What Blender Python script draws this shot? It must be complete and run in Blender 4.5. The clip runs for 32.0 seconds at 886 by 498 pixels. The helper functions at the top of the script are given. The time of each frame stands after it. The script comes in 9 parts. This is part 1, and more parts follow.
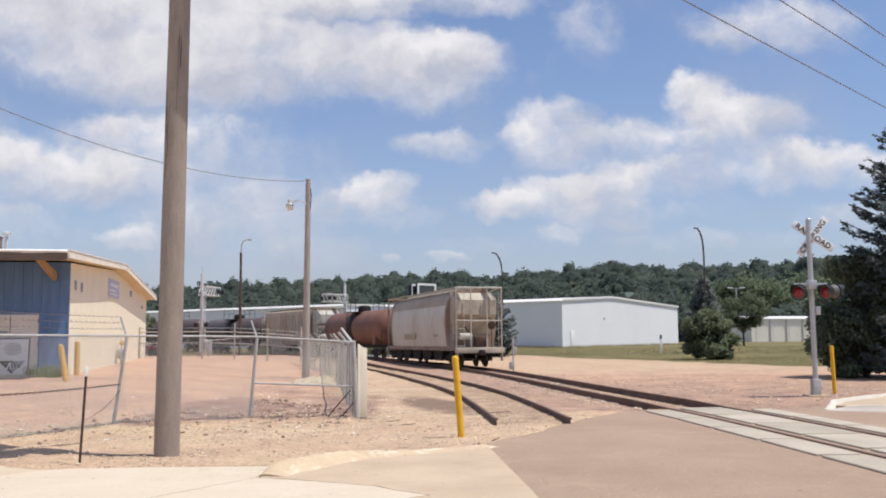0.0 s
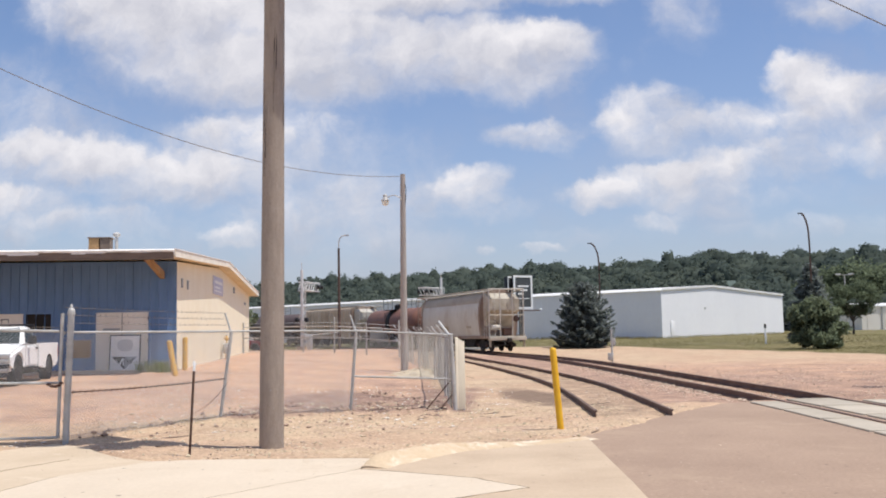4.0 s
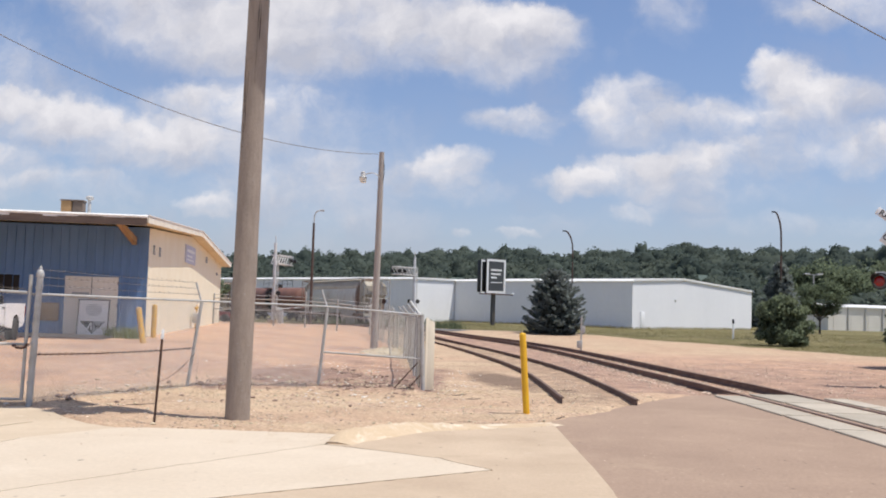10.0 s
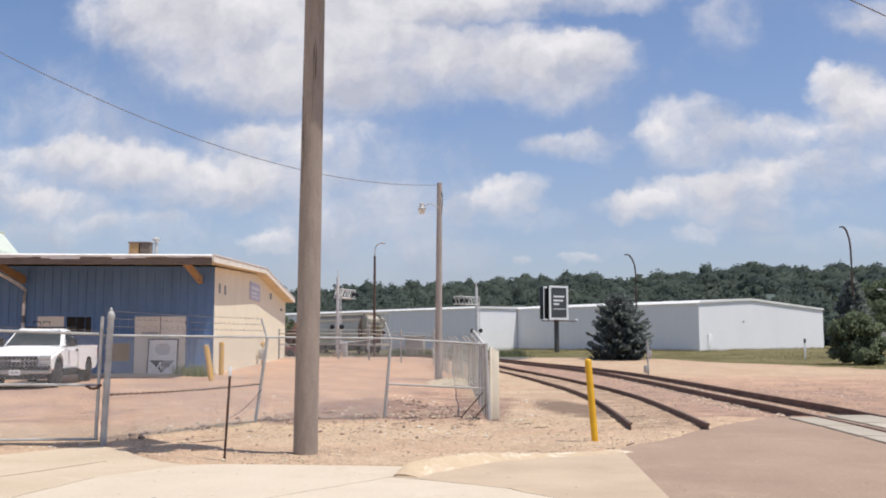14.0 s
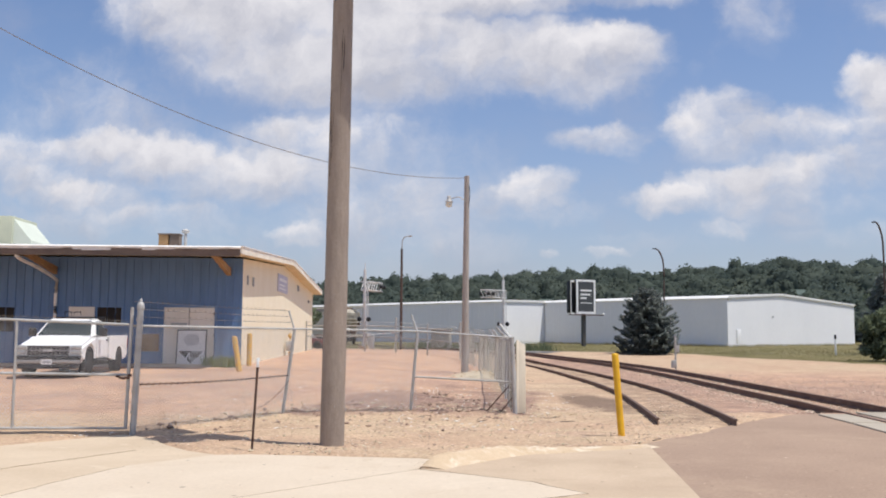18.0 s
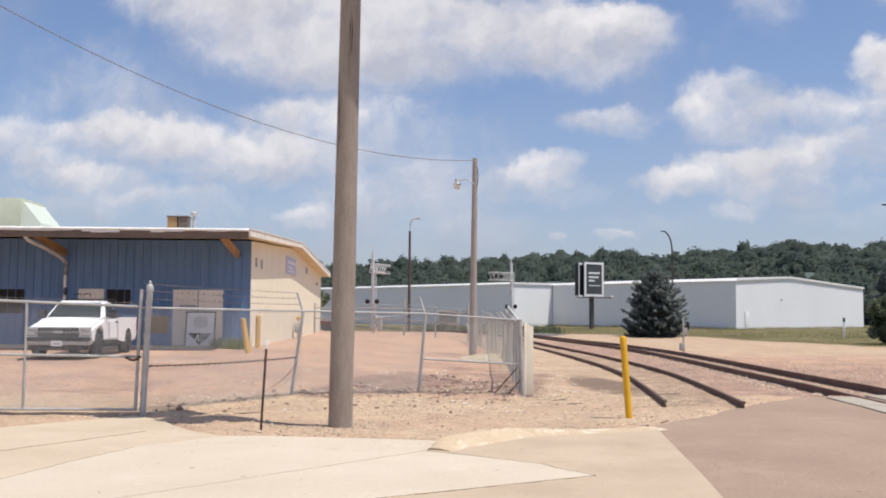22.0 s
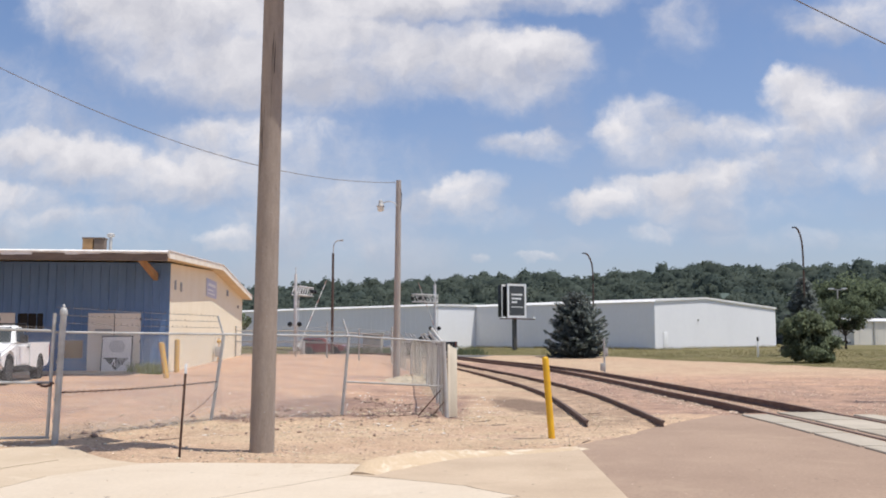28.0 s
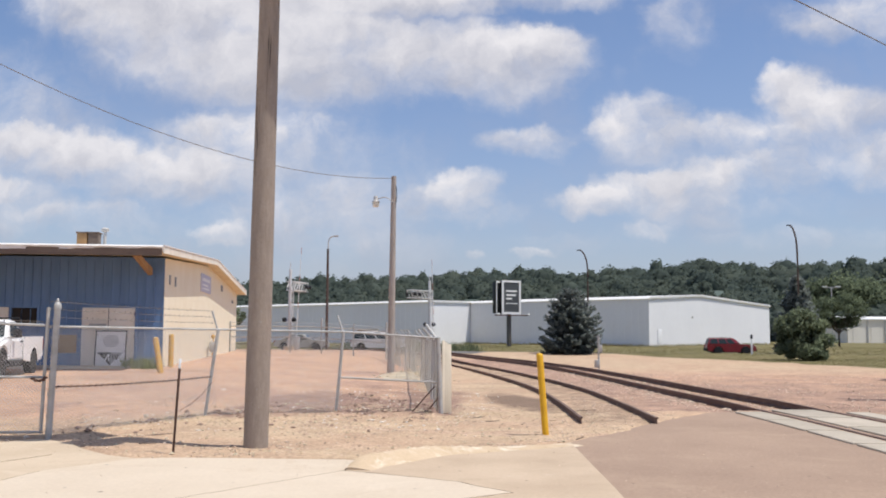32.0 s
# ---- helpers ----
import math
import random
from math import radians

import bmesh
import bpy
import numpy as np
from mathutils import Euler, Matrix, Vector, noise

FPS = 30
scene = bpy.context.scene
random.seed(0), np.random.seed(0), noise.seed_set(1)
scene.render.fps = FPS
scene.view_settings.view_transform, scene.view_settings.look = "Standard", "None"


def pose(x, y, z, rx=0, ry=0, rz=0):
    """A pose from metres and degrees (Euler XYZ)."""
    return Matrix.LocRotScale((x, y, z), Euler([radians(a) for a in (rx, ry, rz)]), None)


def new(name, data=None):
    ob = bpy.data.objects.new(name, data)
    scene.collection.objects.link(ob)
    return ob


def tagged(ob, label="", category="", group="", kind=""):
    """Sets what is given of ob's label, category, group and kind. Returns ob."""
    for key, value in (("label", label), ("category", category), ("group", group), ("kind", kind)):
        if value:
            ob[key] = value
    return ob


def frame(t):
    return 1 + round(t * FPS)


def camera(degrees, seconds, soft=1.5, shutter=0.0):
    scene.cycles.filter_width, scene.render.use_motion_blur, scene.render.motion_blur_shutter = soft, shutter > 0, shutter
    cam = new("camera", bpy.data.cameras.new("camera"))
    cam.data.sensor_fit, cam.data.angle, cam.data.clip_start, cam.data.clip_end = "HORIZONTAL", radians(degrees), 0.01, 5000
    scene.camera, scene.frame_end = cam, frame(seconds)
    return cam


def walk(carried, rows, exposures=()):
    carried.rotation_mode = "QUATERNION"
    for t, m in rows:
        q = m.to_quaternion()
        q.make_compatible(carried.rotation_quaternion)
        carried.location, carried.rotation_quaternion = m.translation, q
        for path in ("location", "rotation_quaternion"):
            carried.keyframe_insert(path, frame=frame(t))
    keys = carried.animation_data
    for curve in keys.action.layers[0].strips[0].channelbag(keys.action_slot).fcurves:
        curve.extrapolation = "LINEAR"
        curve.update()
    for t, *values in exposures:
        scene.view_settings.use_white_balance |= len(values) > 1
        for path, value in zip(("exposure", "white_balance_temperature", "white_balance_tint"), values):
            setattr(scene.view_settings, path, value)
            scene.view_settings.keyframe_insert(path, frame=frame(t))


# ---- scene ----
cam = camera(50.0, 32.0, soft=1.9)
# seconds, yaw, pitch, roll of the hand-held turn
TURN = [
    (0, -0.03, 5.47, 0.41), (0.5, 0.24, 5.29, 0.44), (1, 1.00, 5.14, 0.50), (1.5, 2.28, 4.02, 0.71), (2, 3.18, 4.25, 0.92),
    (2.5, 4.54, 4.78, 0.98), (3, 4.75, 4.91, 1.21), (3.5, 5.24, 5.14, 1.19), (5.5, 6.78, 4.75, 0.74), (6, 7.03, 4.66, 0.71),
    (6.5, 7.51, 4.46, 0.70), (7, 7.72, 4.45, 0.66), (7.5, 7.70, 4.34, 0.65), (8, 7.64, 4.46, 0.58), (8.5, 7.76, 5.58, 0.50),
    (9, 7.35, 6.28, -1.01), (9.5, 5.04, 4.64, -1.03), (10, 4.06, 3.94, -1.69), (10.5, 5.19, 4.73, -2.18), (11, 4.62, 5.65, -0.45),
    (11.5, 5.53, 5.82, 0.30), (12, 6.11, 5.61, -0.00), (12.5, 6.39, 5.78, 0.39), (13, 6.60, 5.80, 0.17), (13.5, 7.45, 5.74, 0.21),
    (14, 7.87, 5.65, 0.10), (14.5, 8.13, 5.70, 0.06), (16.5, 8.62, 5.53, -0.41), (17, 8.97, 5.53, -0.42), (17.5, 9.13, 5.16, -0.48),
    (18, 9.46, 5.23, -0.37), (18.5, 9.24, 5.11, -0.18), (19, 9.46, 4.64, -0.35), (19.5, 9.88, 4.47, -0.63), (20, 10.29, 4.37, -0.88),
    (20.5, 10.39, 4.27, -0.89), (21, 10.18, 4.25, -0.67), (21.5, 9.93, 4.19, -0.53), (22, 9.94, 4.17, -0.45), (22.5, 9.99, 4.27, -0.35),
    (23, 9.93, 4.38, -0.24), (23.5, 10.01, 4.46, -0.27), (24, 10.21, 4.50, -0.38), (24.5, 10.30, 4.38, -0.46), (26.5, 8.61, 5.33, -0.58),
    (27, 7.60, 5.07, -1.03), (27.5, 6.35, 5.80, -0.05), (28, 5.36, 5.51, -0.01), (28.5, 5.01, 5.41, 0.12), (29, 4.63, 5.59, 0.18),
    (29.5, 4.40, 5.51, -0.16), (30, 4.67, 5.51, -0.05), (30.5, 4.61, 5.52, 0.03), (31, 4.77, 5.50, -0.15), (31.5, 4.98, 5.42, -0.21),
    (32, 5.03, 5.28, -0.26)]
EYE = (0.0, 0.0, 1.7)
# the clip's camera brightens a little now and then
STOPS = [(0, 0.04), (1, 0.04), (1.5, 0.1), (2, 0.14), (3, 0.11), (6, 0.05), (7, 0.11), (8, 0.04), (9, -0.07), (10, 0.03), (12, 0.0), (32, 0.0)]
walk(cam, [(t, pose(*EYE, 90 + p, r, y)) for t, y, p, r in TURN], STOPS)

# ---- world, sun, exposure ----
SUN_WAY = Vector((0.98, -0.22, 2.55)).normalized()      # towards the sun: high noon, from the side of the crossing
scene.view_settings.exposure = 0.0


def nd(nt, kind, **kw):
    n = nt.nodes.new(kind)
    for k, v in kw.items():
        if k == "op":
            n.operation = v
        else:
            n.inputs[k].default_value = v
    return n


def math2(nt, op, a, b=None, clamp=False):
    n = nt.nodes.new("ShaderNodeMath")
    n.operation, n.use_clamp = op, clamp
    for i, v in enumerate((a, b)):
        if v is None:
            continue
        if isinstance(v, (int, float)):
            n.inputs[i].default_value = v
        else:
            nt.links.new(v, n.inputs[i])
    return n.outputs[0]


# cumulus and thin veils: across, up (as slopes from straight ahead), half width, half height, thickness
CLOUDS = [
    (-0.432, 0.377, 0.126, 0.050, 1.00), (-0.332, 0.326, 0.135, 0.055, 1.00), (-0.228, 0.302, 0.119, 0.048, 1.00), (-0.190, 0.371, 0.161, 0.045, 1.00), (-0.066, 0.364, 0.156, 0.016, 0.90), (-0.091, 0.303, 0.079, 0.041, 1.00),
    (-0.015, 0.287, 0.071, 0.037, 1.00), (0.030, 0.307, 0.047, 0.025, 0.90), (-0.253, 0.274, 0.095, 0.029, 0.90), (-0.581, 0.214, 0.058, 0.020, 0.84), (-0.508, 0.199, 0.074, 0.026, 1.00), (-0.427, 0.181, 0.085, 0.029, 1.00),
    (-0.349, 0.173, 0.071, 0.029, 0.95), (-0.336, 0.220, 0.077, 0.027, 0.67), (-0.259, 0.214, 0.057, 0.038, 0.62), (-0.190, 0.225, 0.037, 0.038, 0.36), (-0.638, 0.170, 0.042, 0.020, 0.90), (-0.585, 0.156, 0.048, 0.018, 0.90),
    (-0.695, 0.201, 0.077, 0.027, 0.78), (-0.479, 0.128, 0.073, 0.018, 0.62), (-0.567, 0.123, 0.081, 0.018, 0.56), (-0.328, 0.108, 0.029, 0.012, 0.95), (-0.277, 0.121, 0.057, 0.031, 0.47), (-0.190, 0.157, 0.043, 0.019, 0.50),
    (-0.196, 0.114, 0.068, 0.031, 0.40), (-0.001, 0.208, 0.046, 0.019, 0.72), (-0.071, 0.157, 0.039, 0.022, 0.85), (-0.068, 0.133, 0.062, 0.017, 0.60), (-0.110, 0.146, 0.033, 0.015, 0.56), (0.119, 0.221, 0.049, 0.035, 0.80),
    (0.087, 0.219, 0.029, 0.021, 0.57), (0.167, 0.202, 0.051, 0.024, 0.66), (0.207, 0.215, 0.039, 0.025, 0.70), (0.275, 0.257, 0.033, 0.024, 0.70), (0.295, 0.221, 0.054, 0.031, 0.70), (0.245, 0.199, 0.049, 0.021, 0.57),
    (0.068, 0.144, 0.043, 0.015, 0.90), (0.125, 0.152, 0.057, 0.024, 0.82), (0.182, 0.160, 0.050, 0.026, 0.82), (0.244, 0.170, 0.060, 0.023, 0.78), (0.181, 0.128, 0.077, 0.015, 0.45), (0.124, 0.112, 0.033, 0.011, 0.61),
    (0.265, 0.140, 0.065, 0.017, 0.41), (0.162, 0.340, 0.035, 0.028, 0.51), (0.170, 0.312, 0.028, 0.021, 0.29), (0.100, 0.282, 0.012, 0.011, 0.25), (0.130, 0.305, 0.017, 0.037, 0.18), (0.006, 0.085, 0.028, 0.006, 0.70),
    (-0.053, 0.085, 0.015, 0.005, 0.60), (0.050, 0.098, 0.086, 0.013, 0.30), (-0.128, 0.091, 0.078, 0.013, 0.36), (0.247, 0.100, 0.070, 0.014, 0.33), (-0.458, 0.109, 0.046, 0.006, 0.56), (0.367, 0.336, 0.086, 0.030, 0.66),
    (0.318, 0.321, 0.037, 0.016, 0.49), (0.434, 0.327, 0.031, 0.025, 0.41), (0.264, 0.262, 0.026, 0.017, 0.70), (0.321, 0.231, 0.064, 0.030, 0.74), (0.367, 0.185, 0.072, 0.023, 0.82), (0.433, 0.184, 0.048, 0.021, 0.78),
    (0.493, 0.178, 0.042, 0.018, 0.57), (0.425, 0.127, 0.054, 0.016, 0.45), (0.334, 0.103, 0.060, 0.013, 0.41), (0.509, 0.129, 0.060, 0.018, 0.41), (0.565, 0.269, 0.067, 0.031, 0.49), (0.472, 0.105, 0.048, 0.012, 0.33),
    (-0.400, 0.160, 0.260, 0.070, 0.38), (-0.220, 0.150, 0.130, 0.085, 0.42), (-0.600, 0.220, 0.120, 0.100, 0.45)]


def make_world():
    w = bpy.data.worlds.new("sky")
    scene.world = w
    w.use_nodes = True
    nt = w.node_tree
    nt.nodes.clear()
    L = nt.links.new
    out = nt.nodes.new("ShaderNodeOutputWorld")
    bg = nt.nodes.new("ShaderNodeBackground")
    bg.inputs[1].default_value = SKY
    sky = nt.nodes.new("ShaderNodeTexSky")
    sky.sky_type, sky.sun_disc = "NISHITA", False
    sky.sun_elevation = math.asin(SUN_WAY.z)
    sky.sun_rotation = math.atan2(SUN_WAY.x, SUN_WAY.y)
    sky.air_density, sky.dust_density, sky.ozone_density = 1.0, 0.9, 1.3
    tc = nt.nodes.new("ShaderNodeTexCoord")
    sp = nt.nodes.new("ShaderNodeSeparateXYZ")
    L(tc.outputs["Generated"], sp.inputs[0])
    ahead = math2(nt, "MAXIMUM", math2(nt, "ABSOLUTE", sp.outputs[1]), 0.2)
    u = math2(nt, "DIVIDE", sp.outputs[0], ahead)
    v = math2(nt, "DIVIDE", sp.outputs[2], ahead)
    uv = nt.nodes.new("ShaderNodeCombineXYZ")
    L(u, uv.inputs[0]), L(v, uv.inputs[1])
    # billows push the outlines about
    warp = nd(nt, "ShaderNodeTexNoise", Scale=13.0, Detail=7.0, Roughness=0.6)
    L(uv.outputs[0], warp.inputs["Vector"])
    off = nd(nt, "ShaderNodeVectorMath", op="SUBTRACT")
    L(warp.outputs["Color"], off.inputs[0])
    off.inputs[1].default_value = (0.5, 0.5, 0.5)
    sc = nd(nt, "ShaderNodeVectorMath", op="MULTIPLY")
    L(off.outputs[0], sc.inputs[0])
    sc.inputs[1].default_value = (0.07, 0.045, 0.0)
    wv0 = nd(nt, "ShaderNodeVectorMath", op="ADD")
    L(uv.outputs[0], wv0.inputs[0]), L(sc.outputs[0], wv0.inputs[1])
    # and cauliflower edges on those
    curl = nd(nt, "ShaderNodeTexNoise", Scale=42.0, Detail=5.0, Roughness=0.55)
    L(uv.outputs[0], curl.inputs["Vector"])
    c1 = nd(nt, "ShaderNodeVectorMath", op="SUBTRACT")
    L(curl.outputs["Color"], c1.inputs[0])
    c1.inputs[1].default_value = (0.5, 0.5, 0.5)
    c2 = nd(nt, "ShaderNodeVectorMath", op="MULTIPLY")
    L(c1.outputs[0], c2.inputs[0])
    c2.inputs[1].default_value = (0.026, 0.02, 0.0)
    wv = nd(nt, "ShaderNodeVectorMath", op="ADD")
    L(wv0.outputs[0], wv.inputs[0]), L(c2.outputs[0], wv.inputs[1])
    total = lift = None
    for cx, cy, rx, ry, thick in CLOUDS:
        b = nd(nt, "ShaderNodeVectorMath", op="MULTIPLY_ADD")
        L(wv.outputs[0], b.inputs[0])
        b.inputs[1].default_value, b.inputs[2].default_value = (1 / rx, 1 / ry, 0), (-cx / rx, -cy / ry, 0)
        d = nd(nt, "ShaderNodeVectorMath", op="DOT_PRODUCT")
        L(b.outputs[0], d.inputs[0]), L(b.outputs[0], d.inputs[1])
        e = nt.nodes.new("ShaderNodeMapRange")
        e.interpolation_type = "SMOOTHSTEP"
        e.inputs["From Max"].default_value, e.inputs["To Min"].default_value, e.inputs["To Max"].default_value = 2.3, thick, 0.0
        L(d.outputs["Value"], e.inputs["Value"])
        e = e.outputs[0]
        total = e if total is None else math2(nt, "MAXIMUM", math2(nt, "MULTIPLY", math2(nt, "ADD", total, e), 0.66), math2(nt, "MAXIMUM", total, e))
        s = nd(nt, "ShaderNodeVectorMath", op="DOT_PRODUCT")
        L(b.outputs[0], s.inputs[0])
        s.inputs[1].default_value = (-0.25, 1.0, 0)
        s = math2(nt, "MULTIPLY", s.outputs["Value"], e)
        lift = s if lift is None else math2(nt, "ADD", lift, s)
    # broken cumulus added over the unseen rest of the sky, to raise the fill light
    rest = nd(nt, "ShaderNodeTexNoise", Scale=3.4, Detail=7.0, Roughness=0.55)
    L(tc.outputs["Generated"], rest.inputs["Vector"])
    high = nt.nodes.new("ShaderNodeMapRange")
    high.inputs["From Min"].default_value, high.inputs["From Max"].default_value = 0.46, 0.8
    L(v, high.inputs["Value"])
    lump = nt.nodes.new("ShaderNodeMapRange")
    lump.inputs["From Min"].default_value, lump.inputs["From Max"].default_value = 0.40, 0.56
    L(rest.outputs["Fac"], lump.inputs["Value"])
    total = math2(nt, "MAXIMUM", total, math2(nt, "MULTIPLY", high.outputs[0], math2(nt, "MULTIPLY", lump.outputs[0], 0.6)))
    # ragged body and thin veils
    veil = nd(nt, "ShaderNodeTexNoise", Scale=6.0, Detail=9.0, Roughness=0.6)
    L(wv0.outputs[0], veil.inputs["Vector"])
    veil = veil.outputs["Fac"]
    puff = nd(nt, "ShaderNodeTexNoise", Scale=24.0, Detail=8.0, Roughness=0.62)
    L(wv0.outputs[0], puff.inputs["Vector"])
    puff = math2(nt, "SUBTRACT", puff.outputs["Fac"], 0.5)
    grain = math2(nt, "ADD", math2(nt, "MULTIPLY", math2(nt, "SUBTRACT", veil, 0.5), CLOUD_VEIL), math2(nt, "MULTIPLY", puff, CLOUD_PUFF))
    # noise tears what is thin more than what is thick, and leaves clear sky clear
    dens = math2(nt, "ADD", total, math2(nt, "MULTIPLY", grain, math2(nt, "ADD", math2(nt, "MINIMUM", total, 0.6), 0.12)))
    # crisp tops, bases that melt into the haze
    side = nt.nodes.new("ShaderNodeMapRange")
    side.inputs["From Min"].default_value, side.inputs["From Max"].default_value = -0.5, 0.5
    side.inputs["To Min"].default_value, side.inputs["To Max"].default_value = CLOUD_SOFT, CLOUD_CRISP
    L(lift, side.inputs["Value"])
    cover = math2(nt, "DIVIDE", math2(nt, "SUBTRACT", dens, CLOUD_LOW), side.outputs[0], True)
    cover = math2(nt, "MULTIPLY", math2(nt, "MULTIPLY", cover, math2(nt, "SUBTRACT", 3.0, math2(nt, "MULTIPLY", cover, 2.0))), cover)
    cover = math2(nt, "MULTIPLY", cover, CLOUD_MOST)
    haze = math2(nt, "POWER", 2.718, math2(nt, "MULTIPLY", math2(nt, "MAXIMUM", v, 0.0), -6.5))
    # cloud tops white, bellies a little grey
    shade = nd(nt, "ShaderNodeTexNoise", Scale=15.0, Detail=7.0, Roughness=0.6)
    L(wv.outputs[0], shade.inputs["Vector"])
    tone = nt.nodes.new("ShaderNodeMix")
    tone.data_type = "RGBA"
    tone.inputs[6].default_value, tone.inputs[7].default_value = CLOUD_GREY, CLOUD_WHITE
    sm = nt.nodes.new("ShaderNodeMapRange")
    sm.inputs["From Min"].default_value, sm.inputs["From Max"].default_value = 0.30, 0.72
    L(math2(nt, "ADD", shade.outputs["Fac"], math2(nt, "MULTIPLY", lift, 0.14)), sm.inputs["Value"]), L(sm.outputs[0], tone.inputs[0])
    mix = nt.nodes.new("ShaderNodeMix")
    mix.data_type = "RGBA"
    L(cover, mix.inputs[0])
    tint = nt.nodes.new("ShaderNodeMix")
    tint.data_type, tint.blend_type = "RGBA", "MULTIPLY"
    tint.inputs[0].default_value = 1.0
    tint.inputs[7].default_value = SKY_TINT
    L(sky.outputs[0], tint.inputs[6])
    veiled = nt.nodes.new("ShaderNodeMix")
    veiled.data_type = "RGBA"
    thin = nt.nodes.new("ShaderNodeMapRange")
    thin.interpolation_type = "SMOOTHSTEP"
    thin.inputs["From Min"].default_value, thin.inputs["From Max"].default_value, thin.inputs["To Max"].default_value = 0.42, 0.75, 0.22
    L(veil, thin.inputs["Value"])
    L(math2(nt, "ADD", math2(nt, "MULTIPLY", haze, HAZE_MOST), thin.outputs[0], True), veiled.inputs[0]), L(tint.outputs[2], veiled.inputs[6])
    veiled.inputs[7].default_value = HAZE
    L(veiled.outputs[2], mix.inputs[6]), L(tone.outputs[2], mix.inputs[7])
    L(mix.outputs[2], bg.inputs[0]), L(bg.outputs[0], out.inputs[0])


SKY = 0.1
SKY_TINT = (1.0, 1.10, 1.30, 1)
HAZE = (4.45, 4.5, 5.45, 1)
CLOUD_VEIL, CLOUD_PUFF, CLOUD_LOW, CLOUD_SOFT, CLOUD_CRISP, CLOUD_MOST = 1.4, 1.0, 0.09, 1.4, 0.82, 0.9
HAZE_MOST = 0.72
CLOUD_GREY, CLOUD_WHITE = (5.6, 5.6, 6.2, 1), (9.1, 8.8, 8.9, 1)
make_world()
sun = new("sun", bpy.data.lights.new("sun", "SUN"))
sun.data.energy, sun.data.angle, sun.data.color = 4.15, radians(0.55), (1.0, 0.96, 0.9)
sun.rotation_euler = (-SUN_WAY).to_track_quat("-Z", "Y").to_euler()

# ---- materials ----
def mat(name, col, rough=0.8, metal=0.0, col2=None, scale=2.0, fine=35.0, var=0.12, bump=0.25, stretch=(1, 1, 1), island=0.0, obj=0.0, spec=0.4, coord="Object", blot=None, specks=None):
    """A surface with broad stains (col to col2), fine grain and relief. scale: stains a metre; fine: grains a metre."""
    m = bpy.data.materials.new(name)
    m.use_nodes = True
    nt = m.node_tree
    L = nt.links.new
    bs = nt.nodes["Principled BSDF"]
    tc = nt.nodes.new("ShaderNodeTexCoord")
    mp = nt.nodes.new("ShaderNodeMapping")
    mp.inputs["Scale"].default_value = stretch
    L(tc.outputs[coord], mp.inputs[0])
    n1 = nd(nt, "ShaderNodeTexNoise", Scale=scale, Detail=5.0, Roughness=0.6)
    n2 = nd(nt, "ShaderNodeTexNoise", Scale=fine, Detail=4.0, Roughness=0.7)
    L(mp.outputs[0], n1.inputs["Vector"]), L(mp.outputs[0], n2.inputs["Vector"])
    col2 = col2 or tuple(c * (1 - 1.6 * var) for c in col)
    mr = nt.nodes.new("ShaderNodeMapRange")
    mr.inputs["From Min"].default_value, mr.inputs["From Max"].default_value = 0.36, 0.66
    L(n1.outputs["Fac"], mr.inputs["Value"])
    mx = nt.nodes.new("ShaderNodeMix")
    mx.data_type = "RGBA"
    mx.inputs[6].default_value, mx.inputs[7].default_value = (*col, 1), (*col2, 1)
    L(mr.outputs[0], mx.inputs[0])
    # grain, and a tone of its own for each piece
    k = math2(nt, "ADD", math2(nt, "MULTIPLY", n2.outputs["Fac"], 2.4 * var), 1 - 1.2 * var)
    if island:
        ge = nt.nodes.new("ShaderNodeNewGeometry")
        k = math2(nt, "MULTIPLY", k, math2(nt, "ADD", math2(nt, "MULTIPLY", ge.outputs["Random Per Island"], 2 * island), 1 - island))
    if obj:
        oi = nt.nodes.new("ShaderNodeObjectInfo")
        k = math2(nt, "MULTIPLY", k, math2(nt, "ADD", math2(nt, "MULTIPLY", oi.outputs["Random"], 2 * obj), 1 - obj))
    mul = nd(nt, "ShaderNodeVectorMath", op="SCALE")
    L(mx.outputs[2], mul.inputs[0]), L(k, mul.inputs["Scale"])
    base = mul.outputs[0]
    # wandering stains and small dark or pale flecks: colour, how many a metre, threshold, strength
    for kind, spec_ in (("blot", blot), ("fleck", specks)):
        for c, dens, lo, amount in spec_ or ():
            if kind == "blot":
                t_ = nd(nt, "ShaderNodeTexNoise", Scale=dens, Detail=8.0, Roughness=0.72, Distortion=0.6)
                L(mp.outputs[0], t_.inputs["Vector"])
                val, hi = t_.outputs["Fac"], lo + 0.12
            else:
                t_ = nd(nt, "ShaderNodeTexVoronoi", Scale=dens)
                L(mp.outputs[0], t_.inputs["Vector"])
                s_ = nt.nodes.new("ShaderNodeSeparateColor")
                L(t_.outputs["Color"], s_.inputs[0])
                val, hi = math2(nt, "SUBTRACT", math2(nt, "MULTIPLY", s_.outputs[0], lo), math2(nt, "MULTIPLY", t_.outputs["Distance"], 1.0)), 0.04
                lo = 0.0
            r_ = nt.nodes.new("ShaderNodeMapRange")
            r_.inputs["From Min"].default_value, r_.inputs["From Max"].default_value, r_.inputs["To Max"].default_value = lo, hi, amount
            L(val, r_.inputs["Value"])
            x_ = nt.nodes.new("ShaderNodeMix")
            x_.data_type = "RGBA"
            x_.inputs[7].default_value = (*c, 1)
            L(r_.outputs[0], x_.inputs[0]), L(base, x_.inputs[6])
            base = x_.outputs[2]
    L(base, bs.inputs["Base Color"])
    bs.inputs["Roughness"].default_value, bs.inputs["Metallic"].default_value = rough, metal
